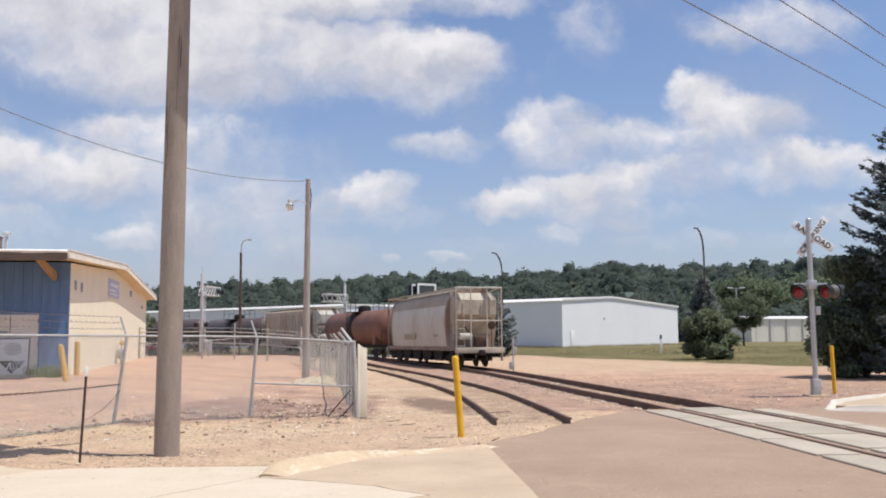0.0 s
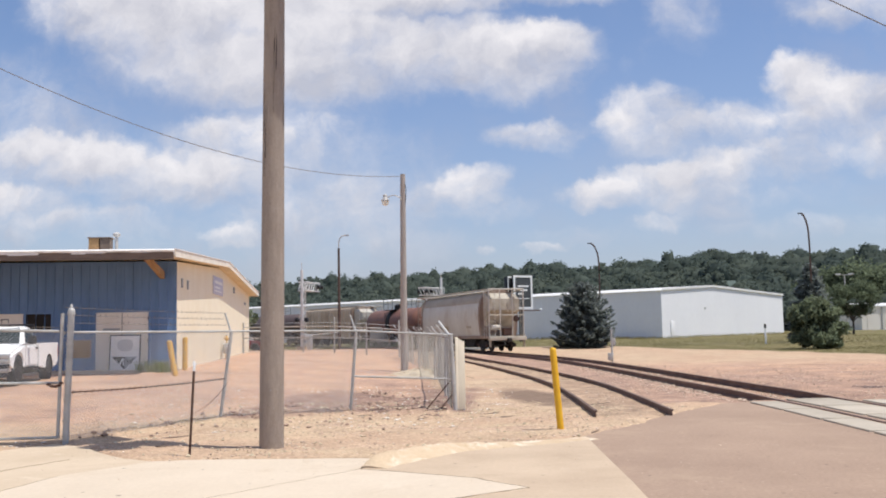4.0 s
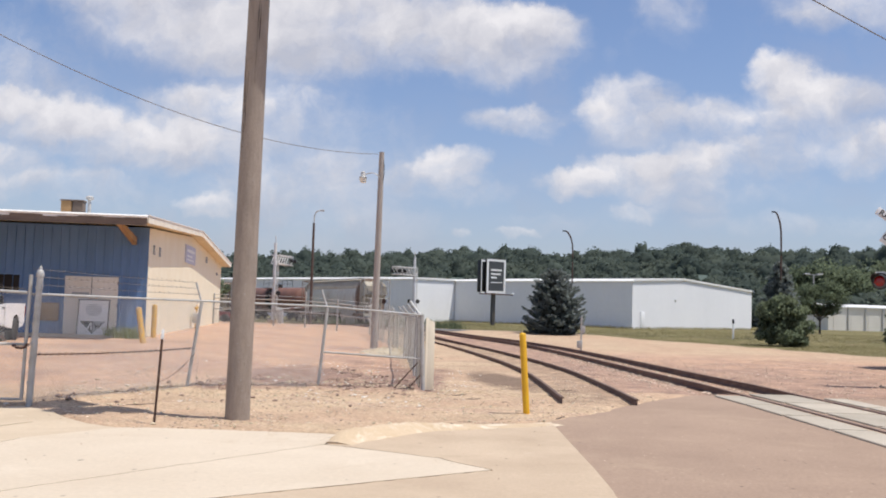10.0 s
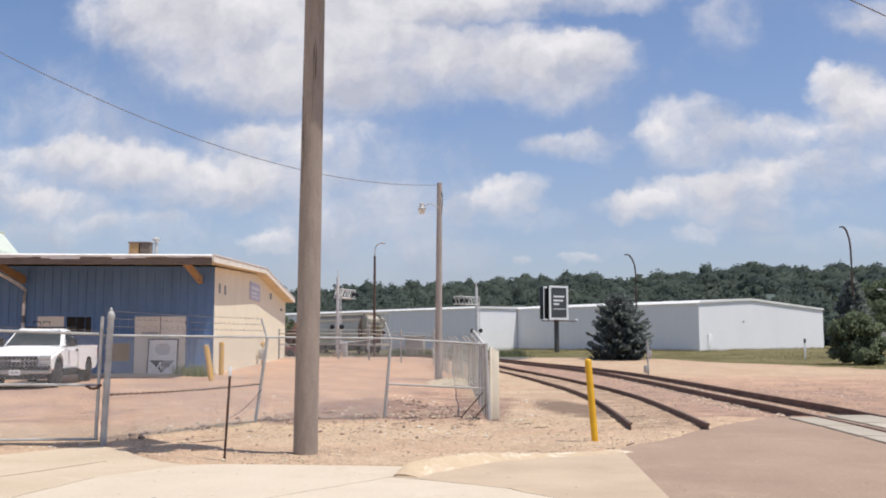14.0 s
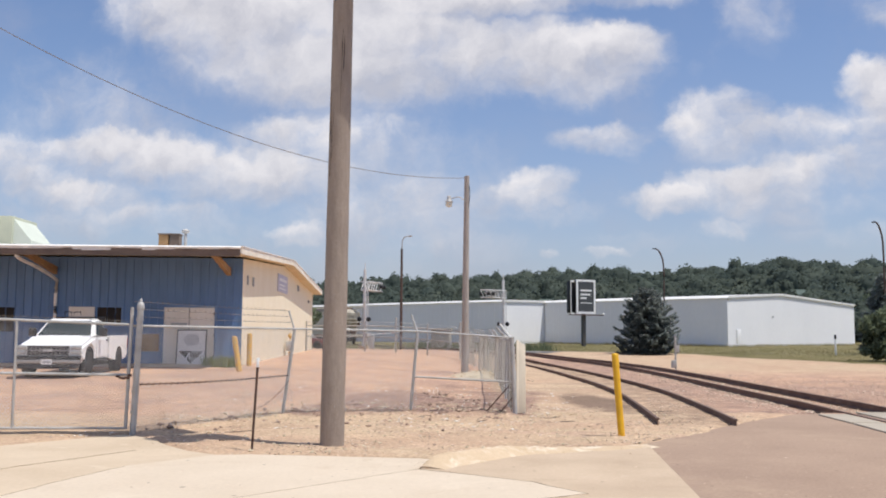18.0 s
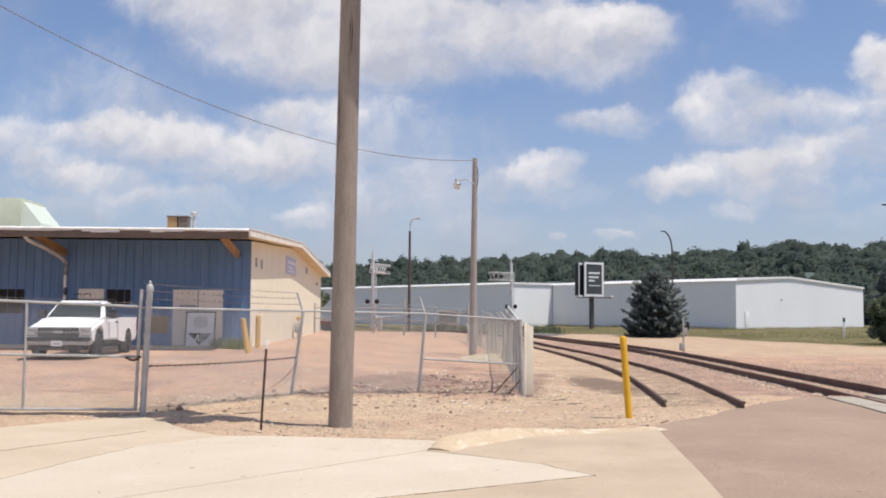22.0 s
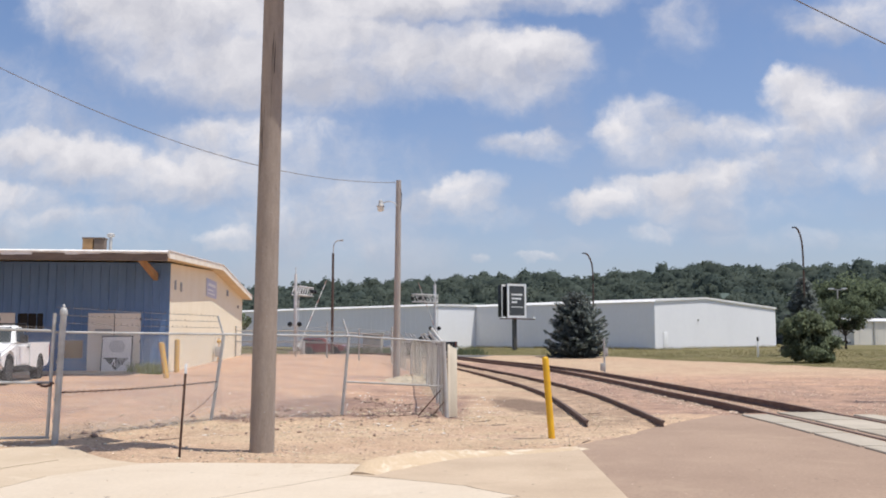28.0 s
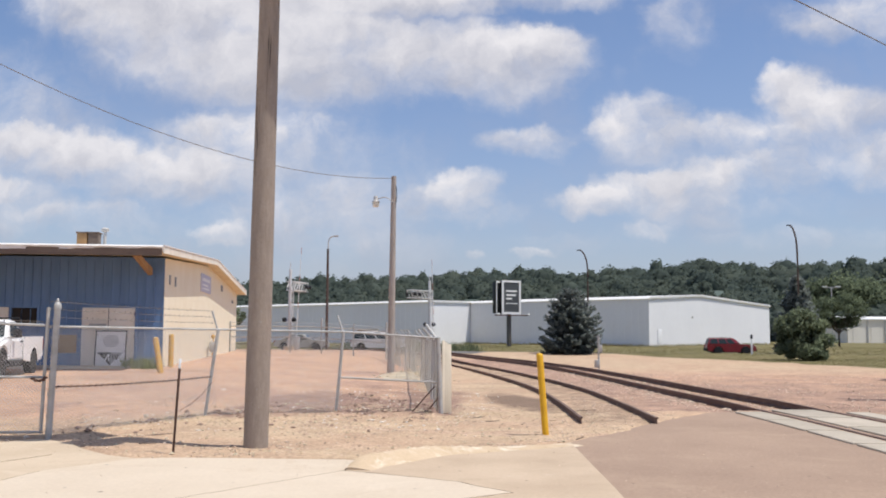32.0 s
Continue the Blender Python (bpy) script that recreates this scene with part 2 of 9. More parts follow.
    bs.inputs["Specular IOR Level"].default_value = spec
    if bump:
        bp = nd(nt, "ShaderNodeBump", Strength=bump, Distance=0.02)
        L(n2.outputs["Fac"], bp.inputs["Height"]), L(bp.outputs[0], bs.inputs["Normal"])
    return m


def leaf_mat(name, col, col2, scale, island=0.2):
    m = mat(name, col, 0.75, 0, col2, scale, 6.0, 0.12, 0.0, island=island, spec=0.05)
    bs = m.node_tree.nodes["Principled BSDF"]
    # thin leaves let some light through
    nt = m.node_tree
    tr = nt.nodes.new("ShaderNodeBsdfTranslucent")
    mx = nt.nodes.new("ShaderNodeMixShader")
    mx.inputs[0].default_value = 0.42
    out = nt.nodes["Material Output"]
    nt.links.new(bs.inputs["Base Color"].links[0].from_socket, tr.inputs["Color"])
    nt.links.new(bs.outputs[0], mx.inputs[1]), nt.links.new(tr.outputs[0], mx.inputs[2])
    nt.links.new(mx.outputs[0], out.inputs["Surface"])
    return m


def ground_mat():
    """Pink gravel, pale dirt and dry grass, mixed by the sheet's surface weights and broken up by noise."""
    m = bpy.data.materials.new("gravel_dirt_grass")
    m.use_nodes = True
    nt = m.node_tree
    L = nt.links.new
    bs = nt.nodes["Principled BSDF"]
    bs.inputs["Roughness"].default_value = 0.95
    bs.inputs["Specular IOR Level"].default_value = 0.15
    tc = nt.nodes.new("ShaderNodeTexCoord")
    at = nt.nodes.new("ShaderNodeAttribute")
    at.attribute_name = "surface"
    sp = nt.nodes.new("ShaderNodeSeparateColor")
    L(at.outputs["Color"], sp.inputs[0])

    def noise_at(scale, detail=6.0, rough=0.65):
        n = nd(nt, "ShaderNodeTexNoise", Scale=scale, Detail=detail, Roughness=rough)
        L(tc.outputs["Object"], n.inputs["Vector"])
        return n.outputs["Fac"]

    def mixc(fac, a, b):
        x = nt.nodes.new("ShaderNodeMix")
        x.data_type = "RGBA"
        for i, val in ((0, fac), (6, a), (7, b)):
            if isinstance(val, tuple):
                x.inputs[i].default_value = (*val, 1)
            else:
                L(val, x.inputs[i])
        return x.outputs[2]

    def sharp(val, lo, hi):
        r = nt.nodes.new("ShaderNodeMapRange")
        r.inputs["From Min"].default_value, r.inputs["From Max"].default_value = lo, hi
        L(val, r.inputs["Value"])
        return r.outputs[0]

    broad, mid, fine = noise_at(0.25), noise_at(1.7), noise_at(14.0)
    vor = nd(nt, "ShaderNodeTexVoronoi", Scale=22.0)
    L(tc.outputs["Object"], vor.inputs["Vector"])
    stones = sharp(vor.outputs["Distance"], 0.15, 0.75)
    # wheel-dragged streaks and damp patches
    st = nd(nt, "ShaderNodeMapping")
    st.inputs["Scale"].default_value = (0.22, 1.0, 1.0)
    L(tc.outputs["Object"], st.inputs[0])
    streak = nd(nt, "ShaderNodeTexNoise", Scale=0.9, Detail=8.0, Roughness=0.7, Distortion=0.5)
    L(st.outputs[0], streak.inputs["Vector"])
    streak = streak.outputs["Fac"]
    pink = mixc(sharp(mid, 0.35, 0.65), GRAVEL_A, GRAVEL_B)
    pink = mixc(sharp(broad, 0.45, 0.62), pink, GRAVEL_C)
    pink = mixc(sharp(fine, 0.58, 0.8), pink, GRAVEL_LIGHT)
    pink = mixc(sharp(noise_at(4.2, 8.0, 0.75), 0.6, 0.72), pink, DIRT_DARKISH)
    pink = mixc(math2(nt, "MULTIPLY", sharp(streak, 0.52, 0.66), 0.55), pink, DIRT_C)
    pink = mixc(math2(nt, "MULTIPLY", sharp(noise_at(6.5, 9.0, 0.8), 0.58, 0.66), 0.5), pink, DIRT_LIGHT)
    dirt = mixc(sharp(mid, 0.3, 0.7), DIRT_A, DIRT_B)
    dirt = mixc(math2(nt, "MULTIPLY", sharp(streak, 0.50, 0.64), 0.6), dirt, GRAVEL_C)
    dirt = mixc(math2(nt, "MULTIPLY", sharp(noise_at(8.0, 9.0, 0.8), 0.56, 0.64), 0.7), dirt, DIRT_LIGHT)
    dirt = mixc(sharp(broad, 0.42, 0.6), dirt, DIRT_C)
    dirt = mixc(sharp(fine, 0.56, 0.75), dirt, DIRT_LIGHT)
    dirt = mixc(sharp(noise_at(3.1, 9.0, 0.8), 0.575, 0.70), dirt, DIRT_DARKISH)
    grass = mixc(sharp(mid, 0.3, 0.7), GRASS_A, GRASS_B)
    grass = mixc(sharp(broad, 0.4, 0.65), grass, GRASS_C)

    def weight(ch, soft=0.5):
        return sharp(math2(nt, "ADD", sp.outputs[ch], math2(nt, "MULTIPLY", math2(nt, "SUBTRACT", mid, 0.5), soft)), 0.35, 0.65)

    c = mixc(weight(1), dirt, pink)
    c = mixc(weight(0, 0.35), c, grass)
    soil = mixc(sharp(noise_at(2.6, 9.0, 0.75), 0.40, 0.62), SOIL_A, SOIL_B)
    brown = sharp(math2(nt, "ADD", at.outputs["Alpha"], math2(nt, "MULTIPLY", math2(nt, "SUBTRACT", noise_at(0.9, 8.0, 0.7), 0.5), 0.9)), 0.35, 0.62)
    c = mixc(brown, c, soil)
    c = mixc(weight(2, 0.8), c, DIRT_DARK)
    # flecks: dark crumbs and pale chips
    for scale, amount, tone, strong in ((7.0, 0.15, DIRT_DARK, 0.75), (5.0, 0.13, DIRT_LIGHT, 0.8), (13.0, 0.2, DIRT_DARKISH, 0.7)):
        v2 = nd(nt, "ShaderNodeTexVoronoi", Scale=scale)
        L(tc.outputs["Object"], v2.inputs["Vector"])
        s2 = nt.nodes.new("ShaderNodeSeparateColor")
        L(v2.outputs["Color"], s2.inputs[0])
        hit = sharp(math2(nt, "SUBTRACT", math2(nt, "MULTIPLY", math2(nt, "MULTIPLY", s2.outputs[0], sharp(streak, 0.3, 0.7)), amount * 2), v2.outputs["Distance"]), 0.0, 0.03)
        c = mixc(math2(nt, "MULTIPLY", hit, strong), c, tone)
    mul = nd(nt, "ShaderNodeVectorMath", op="SCALE")
    patch = math2(nt, "ADD", math2(nt, "MULTIPLY", noise_at(0.55, 10.0, 0.76), 0.78), 0.59)
    L(c, mul.inputs[0]), L(math2(nt, "MULTIPLY", patch, math2(nt, "ADD", math2(nt, "MULTIPLY", vor.outputs["Color"], 0.4), 0.80)), mul.inputs["Scale"])
    L(mul.outputs[0], bs.inputs["Base Color"])
    bp = nd(nt, "ShaderNodeBump", Strength=0.5, Distance=0.03)
    L(math2(nt, "ADD", fine, math2(nt, "MULTIPLY", stones, -0.4)), bp.inputs["Height"])
    L(bp.outputs[0], bs.inputs["Normal"])
    return m


GRAVEL_A, GRAVEL_B, GRAVEL_LIGHT = (0.575, 0.365, 0.24), (0.485, 0.312, 0.218), (0.66, 0.49, 0.36)
DIRT_A, DIRT_B, DIRT_LIGHT = (0.56, 0.415, 0.275), (0.45, 0.325, 0.215), (0.70, 0.56, 0.40)
DIRT_DARK = (0.23, 0.16, 0.115)
SOIL_A, SOIL_B = (0.37, 0.24, 0.18), (0.25, 0.165, 0.13)
GRAVEL_C, DIRT_C, DIRT_DARKISH = (0.43, 0.28, 0.21), (0.49, 0.335, 0.225), (0.30, 0.20, 0.14)
GRASS_A, GRASS_B, GRASS_C = (0.155, 0.140, 0.060), (0.245, 0.195, 0.098), (0.15, 0.138, 0.060)
M_GROUND = ground_mat()
M_ASPHALT = mat("worn_pinkish_asphalt", (0.375, 0.266, 0.193), 0.92, 0, (0.325, 0.228, 0.166), 0.45, 24, 0.3, 0.4, spec=0.2, blot=[((0.43, 0.315, 0.222), 0.5, 0.53, 0.6), ((0.27, 0.19, 0.142), 0.9, 0.60, 0.45), ((0.48, 0.36, 0.25), 3.0, 0.60, 0.5)], specks=[((0.14, 0.10, 0.08), 4.0, 0.13, 0.8), ((0.58, 0.45, 0.33), 7.0, 0.15, 0.7)])
M_ROAD = mat("far_asphalt", (0.12, 0.115, 0.11), 0.9, 0, (0.16, 0.15, 0.14), 0.4, 12, 0.1, 0.3)
M_CONC_NEW = mat("pale_concrete", (0.63, 0.525, 0.40), 0.85, 0, (0.575, 0.47, 0.35), 0.4, 16, 0.12, 0.3, blot=[((0.50, 0.375, 0.25), 0.5, 0.57, 0.6), ((0.70, 0.60, 0.47), 0.9, 0.58, 0.5), ((0.55, 0.41, 0.29), 1.7, 0.60, 0.45)], specks=[((0.16, 0.12, 0.09), 2.6, 0.12, 0.85), ((0.30, 0.22, 0.16), 5.0, 0.11, 0.7)])
M_CONC_OLD = mat("old_tan_concrete", (0.545, 0.42, 0.295), 0.88, 0, (0.465, 0.35, 0.242), 0.7, 20, 0.16, 0.4, blot=[((0.41, 0.305, 0.205), 0.6, 0.57, 0.6), ((0.60, 0.49, 0.36), 1.3, 0.60, 0.6)], specks=[((0.17, 0.12, 0.09), 3.5, 0.10, 0.8)])
M_CONC_SIDE = mat("tan_drive_concrete", (0.595, 0.475, 0.34), 0.87, 0, (0.525, 0.41, 0.285), 0.6, 18, 0.14, 0.35, blot=[((0.44, 0.325, 0.215), 0.5, 0.58, 0.6), ((0.68, 0.57, 0.43), 1.1, 0.57, 0.6)], specks=[((0.17, 0.12, 0.09), 3.5, 0.09, 0.8)])
M_CURB = mat("chipped_curb_concrete", (0.60, 0.465, 0.32), 0.9, 0, (0.53, 0.395, 0.255), 1.5, 30, 0.14, 0.5, spec=0.15, blot=[((0.76, 0.68, 0.54), 1.4, 0.53, 0.85), ((0.38, 0.26, 0.16), 6.0, 0.62, 0.6)], specks=[((0.2, 0.14, 0.1), 9.0, 0.1, 0.7)])
M_PANEL = mat("crossing_panel_concrete", (0.475, 0.41, 0.325), 0.85, 0, (0.39, 0.335, 0.26), 0.8, 25, 0.14, 0.35, obj=0.08)
M_WHITE_CONC = mat("white_curb_paint", (0.70, 0.63, 0.53), 0.8, 0, None, 1.5, 20, 0.08, 0.25)
M_GROOVE = mat("flangeway_dirt", (0.13, 0.095, 0.075), 0.95, 0, (0.19, 0.14, 0.11), 1.2, 30, 0.2, 0.4)
M_SEAM = mat("dark_joint", (0.33, 0.25, 0.175), 0.95, 0, None, 4, 40, 0.2, 0.3)
M_POLE = mat("weathered_pole_wood", (0.41, 0.335, 0.275), 0.9, 0, (0.335, 0.272, 0.225), 2.2, 26, 0.32, 0.9, stretch=(5, 5, 0.9), blot=[((0.50, 0.43, 0.37), 1.6, 0.58, 0.5)], specks=[((0.2, 0.15, 0.12), 3.0, 0.12, 0.7)])
M_POLE_GREY = mat("silvered_pole_wood", (0.43, 0.385, 0.345), 0.9, 0, (0.35, 0.305, 0.27), 2.0, 35, 0.2, 0.6, stretch=(5, 5, 0.5))
M_POLE_DARK = mat("creosote_pole_wood", (0.115, 0.075, 0.06), 0.9, 0, (0.085, 0.06, 0.05), 1.0, 20, 0.2, 0.4, stretch=(4, 4, 0.4))
M_SPLIT = mat("dark_split_wood", (0.05, 0.035, 0.028), 0.95, 0, None, 4, 30, 0.25, 0.4)
M_GALV = mat("galvanised_steel", (0.52, 0.51, 0.49), 0.6, 0.15, (0.40, 0.385, 0.36), 4, 40, 0.12, 0.1, blot=[((0.26, 0.17, 0.11), 6.0, 0.62, 0.6)])
M_WIRE = mat("fence_wire", (0.54, 0.54, 0.54), 0.55, 0.1, None, 3, 20, 0.1, 0.0)
M_WIRE_DULL = mat("dull_fence_wire", (0.36, 0.335, 0.295), 0.7, 0.1, None, 3, 20, 0.1, 0.0)
M_BARB = mat("barbed_wire", (0.26, 0.23, 0.20), 0.7, 0.4, None, 3, 20, 0.1, 0.0)
M_RUST = mat("rusty_steel", (0.09, 0.055, 0.045), 0.85, 0.1, (0.13, 0.07, 0.05), 2.0, 30, 0.2, 0.3)
M_RAIL = mat("rusted_rail", (0.135, 0.085, 0.07), 0.8, 0.1, (0.19, 0.125, 0.10), 1.5, 25, 0.2, 0.25)
M_TIE = mat("old_tie_wood", (0.085, 0.065, 0.052), 0.95, 0, (0.13, 0.10, 0.08), 3, 25, 0.2, 0.5, stretch=(1, 5, 5), obj=0.2)
M_YELLOW = mat("yellow_bollard_paint", (0.80, 0.46, 0.02), 0.5, 0, (0.70, 0.37, 0.02), 5, 30, 0.07, 0.1)
M_YELLOW_OLD = mat("faded_yellow_paint", (0.70, 0.42, 0.08), 0.65, 0, (0.58, 0.34, 0.1), 5, 30, 0.1, 0.15)
M_BLUE = mat("blue_metal_siding", (0.14, 0.25, 0.455), 0.55, 0.0, (0.11, 0.205, 0.385), 1.2, 9, 0.14, 0.12, stretch=(3, 3, 0.35))
M_BARGE = mat("pale_barge_paint", (0.87, 0.81, 0.69), 0.65, 0, (0.78, 0.70, 0.57), 1.4, 14, 0.06, 0.1)
M_CREAM = mat("cream_siding", (0.875, 0.795, 0.615), 0.75, 0, (0.835, 0.745, 0.555), 0.9, 14, 0.05, 0.1)
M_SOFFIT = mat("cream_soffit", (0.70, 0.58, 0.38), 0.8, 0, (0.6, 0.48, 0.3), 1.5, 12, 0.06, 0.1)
M_TRIM = mat("white_metal_trim", (0.86, 0.84, 0.80), 0.5, 0.0, (0.70, 0.67, 0.63), 2.5, 20, 0.08, 0.1)
M_BROWN = mat("bare_brown_wood", (0.20, 0.15, 0.115), 0.85, 0, (0.14, 0.105, 0.085), 2.0, 20, 0.2, 0.3, stretch=(1, 1, 4))
M_BRACKET = mat("tan_bracket_wood", (0.42, 0.26, 0.12), 0.8, 0, (0.33, 0.19, 0.09), 3.0, 25, 0.15, 0.2)
M_DOOR = mat("dirty_beige_door", (0.86, 0.82, 0.74), 0.7, 0, (0.80, 0.75, 0.66), 1.6, 16, 0.08, 0.1)
M_DARK = mat("dark_opening", (0.025, 0.022, 0.02), 0.8, 0, None, 3, 20, 0.2, 0.1)
M_BLACK = mat("black_paint", (0.02, 0.02, 0.022), 0.5, 0, None, 3, 20, 0.15, 0.1)
M_SIGNWHITE = mat("white_sign_face", (0.84, 0.84, 0.83), 0.5, 0, None, 3, 20, 0.04, 0.0)
M_SIGNGREY = mat("grey_sign_print", (0.42, 0.43, 0.44), 0.5, 0, None, 8, 30, 0.1, 0.0)
M_SIGNBLUE = mat("faded_blue_print", (0.50, 0.51, 0.63), 0.6, 0, (0.60, 0.60, 0.68), 4, 20, 0.1, 0.0)
M_AC = mat("pale_green_sheet_metal", (0.50, 0.52, 0.39), 0.6, 0.0, (0.44, 0.46, 0.35), 1.5, 15, 0.06, 0.05)
M_WH_GREY = mat("grey_white_siding", (0.845, 0.845, 0.845), 0.65, 0, (0.805, 0.805, 0.81), 0.15, 3, 0.05, 0.06, stretch=(1, 1, 0.5))
M_SHED = mat("pale_cream_siding", (0.84, 0.79, 0.69), 0.7, 0, (0.78, 0.73, 0.63), 0.2, 3, 0.05, 0.06, stretch=(1, 1, 0.5))
M_WH_ROOF = mat("white_metal_roof", (0.86, 0.84, 0.81), 0.5, 0.1, None, 0.2, 4, 0.05, 0.05)
M_HOPPER = mat("grey_hopper_paint", (0.58, 0.565, 0.505), 0.5, 0, (0.50, 0.475, 0.415), 0.5, 5, 0.1, 0.0, stretch=(1, 1, 0.4), blot=[((0.33, 0.22, 0.13), 0.7, 0.56, 0.6)])
M_HOP_ROOF = mat("dusty_tan_roof_paint", (0.44, 0.385, 0.30), 0.7, 0, (0.36, 0.30, 0.225), 0.9, 6, 0.12, 0.05, stretch=(0.4, 1, 1))
M_HOP_END = mat("dirty_tan_end_paint", (0.50, 0.455, 0.375), 0.75, 0, (0.36, 0.31, 0.24), 1.2, 8, 0.14, 0.1)
M_HOP_RUST = mat("rust_streaked_paint", (0.24, 0.165, 0.125), 0.8, 0, (0.34, 0.27, 0.21), 0.8, 8, 0.15, 0.1)
M_FRAMETUBE = mat("dirty_white_tube", (0.52, 0.48, 0.42), 0.6, 0, None, 3, 15, 0.1, 0.05)
M_TANKRUST = mat("rust_brown_tank", (0.22, 0.105, 0.075), 0.65, 0, (0.16, 0.082, 0.062), 0.6, 6, 0.14, 0.05)
M_TANKDARK = mat("dark_tank_paint", (0.095, 0.065, 0.06), 0.5, 0, (0.12, 0.09, 0.08), 0.6, 6, 0.12, 0.05)
M_TANHOP = mat("rusty_tan_hopper_paint", (0.58, 0.47, 0.355), 0.75, 0, (0.42, 0.31, 0.22), 0.7, 6, 0.12, 0.08, stretch=(1, 1, 0.35))
M_TRUCK = mat("grimy_black_steel", (0.035, 0.03, 0.027), 0.8, 0.1, None, 2, 15, 0.2, 0.1)
M_SPRUCE = leaf_mat("blue_spruce_needles", (0.195, 0.222, 0.205), (0.255, 0.28, 0.255), 0.8)
M_LEAF = leaf_mat("green_leaves", (0.165, 0.198, 0.12), (0.135, 0.168, 0.105), 0.6)
M_BUSH = leaf_mat("olive_bush_leaves", (0.215, 0.25, 0.15), (0.175, 0.21, 0.13), 0.6)
M_LEAFDARK = leaf_mat("dark_green_leaves", (0.165, 0.2, 0.125), (0.2, 0.235, 0.15), 0.6)
# bluish tint in these two base colours stands in for haze over the ridge
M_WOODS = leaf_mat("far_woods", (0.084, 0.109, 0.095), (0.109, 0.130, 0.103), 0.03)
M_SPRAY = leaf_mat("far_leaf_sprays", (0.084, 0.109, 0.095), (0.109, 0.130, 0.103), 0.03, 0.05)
_bp = M_WOODS.node_tree
_n = nd(_bp, "ShaderNodeTexNoise", Scale=0.9, Detail=6.0, Roughness=0.7)
_b = nd(_bp, "ShaderNodeBump", Strength=0.2, Distance=0.8)
_bp.links.new(_n.outputs["Fac"], _b.inputs["Height"])
_bp.links.new(_b.outputs[0], _bp.nodes["Principled BSDF"].inputs["Normal"])
M_GREENWEED = leaf_mat("fresh_green_weeds", (0.20, 0.25, 0.075), (0.28, 0.29, 0.10), 1.5)
M_WEED = leaf_mat("dry_weeds", (0.32, 0.255, 0.12), (0.21, 0.19, 0.08), 1.0)
M_GRASSBLADE = leaf_mat("dry_grass_blades", (0.17, 0.155, 0.066), (0.25, 0.21, 0.098), 0.3)
M_BARK = mat("bark", (0.10, 0.075, 0.055), 0.95, 0, None, 3, 20, 0.2, 0.5, stretch=(4, 4, 1))
M_STONE = mat("loose_stones", (0.48, 0.345, 0.26), 0.95, 0, (0.60, 0.48, 0.37), 1.0, 30, 0.12, 0.3, island=0.36)
M_CLOD = mat("dirt_clods", (0.36, 0.25, 0.19), 0.95, 0, (0.27, 0.18, 0.14), 2.0, 25, 0.15, 0.5, island=0.25)
# canopy tone for the raised hill sheet that lightens gaps between crowns
M_HILL = mat("raised_canopy_fill", (0.09, 0.12, 0.10), 0.95, 0, (0.075, 0.10, 0.085), 0.05, 0.4, 0.2, 0.4)
M_RED = mat("signal_red_lens", (0.30, 0.012, 0.012), 0.15, 0, None, 8, 40, 0.1, 0.0, spec=0.7)
M_LATTICE = mat("pale_galvanised_lattice", (0.72, 0.71, 0.69), 0.5, 0.1, (0.6, 0.59, 0.57), 3, 20, 0.08, 0.05)
M_ALU = mat("aluminium_mast", (0.55, 0.55, 0.54), 0.45, 0.4, (0.46, 0.46, 0.45), 3, 20, 0.08, 0.05)
M_TUBEWHITE = mat("red_white_arm_white", (0.75, 0.72, 0.68), 0.5, 0, None, 3, 20, 0.05, 0.0)
M_LAMPGLASS = mat("lamp_refractor", (0.75, 0.72, 0.62), 0.2, 0, None, 5, 20, 0.05, 0.0, spec=0.8)

# ---- building blocks ----
def part(name, bm, material, parent=None, label=""):
    """Links a bmesh as one mesh object under a thing or a part."""
    me = bpy.data.meshes.new(name)
    bm.to_mesh(me)
    bm.free()
    me.materials.append(material)
    me.shade_smooth()
    me.set_sharp_from_angle(angle=radians(38))
    ob = new(name, me)
    ob.parent = parent
    return tagged(ob, label)


def raw(name, verts, faces, material, parent=None, label="", smooth=False):
    me = bpy.data.meshes.new(name)
    me.from_pydata([tuple(v) for v in verts], [], [tuple(f) for f in faces])
    me.materials.append(material)
    if smooth:
        me.shade_smooth()
    ob = new(name, me)
    ob.parent = parent
    return tagged(ob, label)


def thing(name, m, label, category, group=""):
    ob = new(name)
    ob.empty_display_size = 0.2
    ob.matrix_world = m
    return tagged(ob, label, category, group)


def B():
    return bmesh.new()


def box(bm, x0, x1, y0, y1, z0, z1, m=None, bev=0.0):
    g = bmesh.ops.create_cube(bm, size=1.0)["verts"]
    for v in g:
        v.co = Vector(((x0 + x1) / 2 + v.co.x * (x1 - x0), (y0 + y1) / 2 + v.co.y * (y1 - y0), (z0 + z1) / 2 + v.co.z * (z1 - z0)))
    if bev:
        es = list({e for v in g for e in v.link_edges})
        g = [v for f in bmesh.ops.bevel(bm, geom=es, offset=bev, segments=2, affect="EDGES", profile=0.5)["faces"] for v in f.verts]
        g = list(set(g))
    if m is not None:
        bmesh.ops.transform(bm, matrix=m, verts=g)
    return bm


def tube(bm, a, b, r, r2=None, n=10):
    a, b = Vector(a), Vector(b)
    d = b - a
    q = Vector((0, 0, 1)).rotation_difference(d.normalized()).to_matrix().to_4x4()
    m = Matrix.Translation((a + b) / 2) @ q
    bmesh.ops.create_cone(bm, cap_ends=True, segments=n, radius1=r, radius2=r if r2 is None else r2, depth=d.length, matrix=m)
    return bm


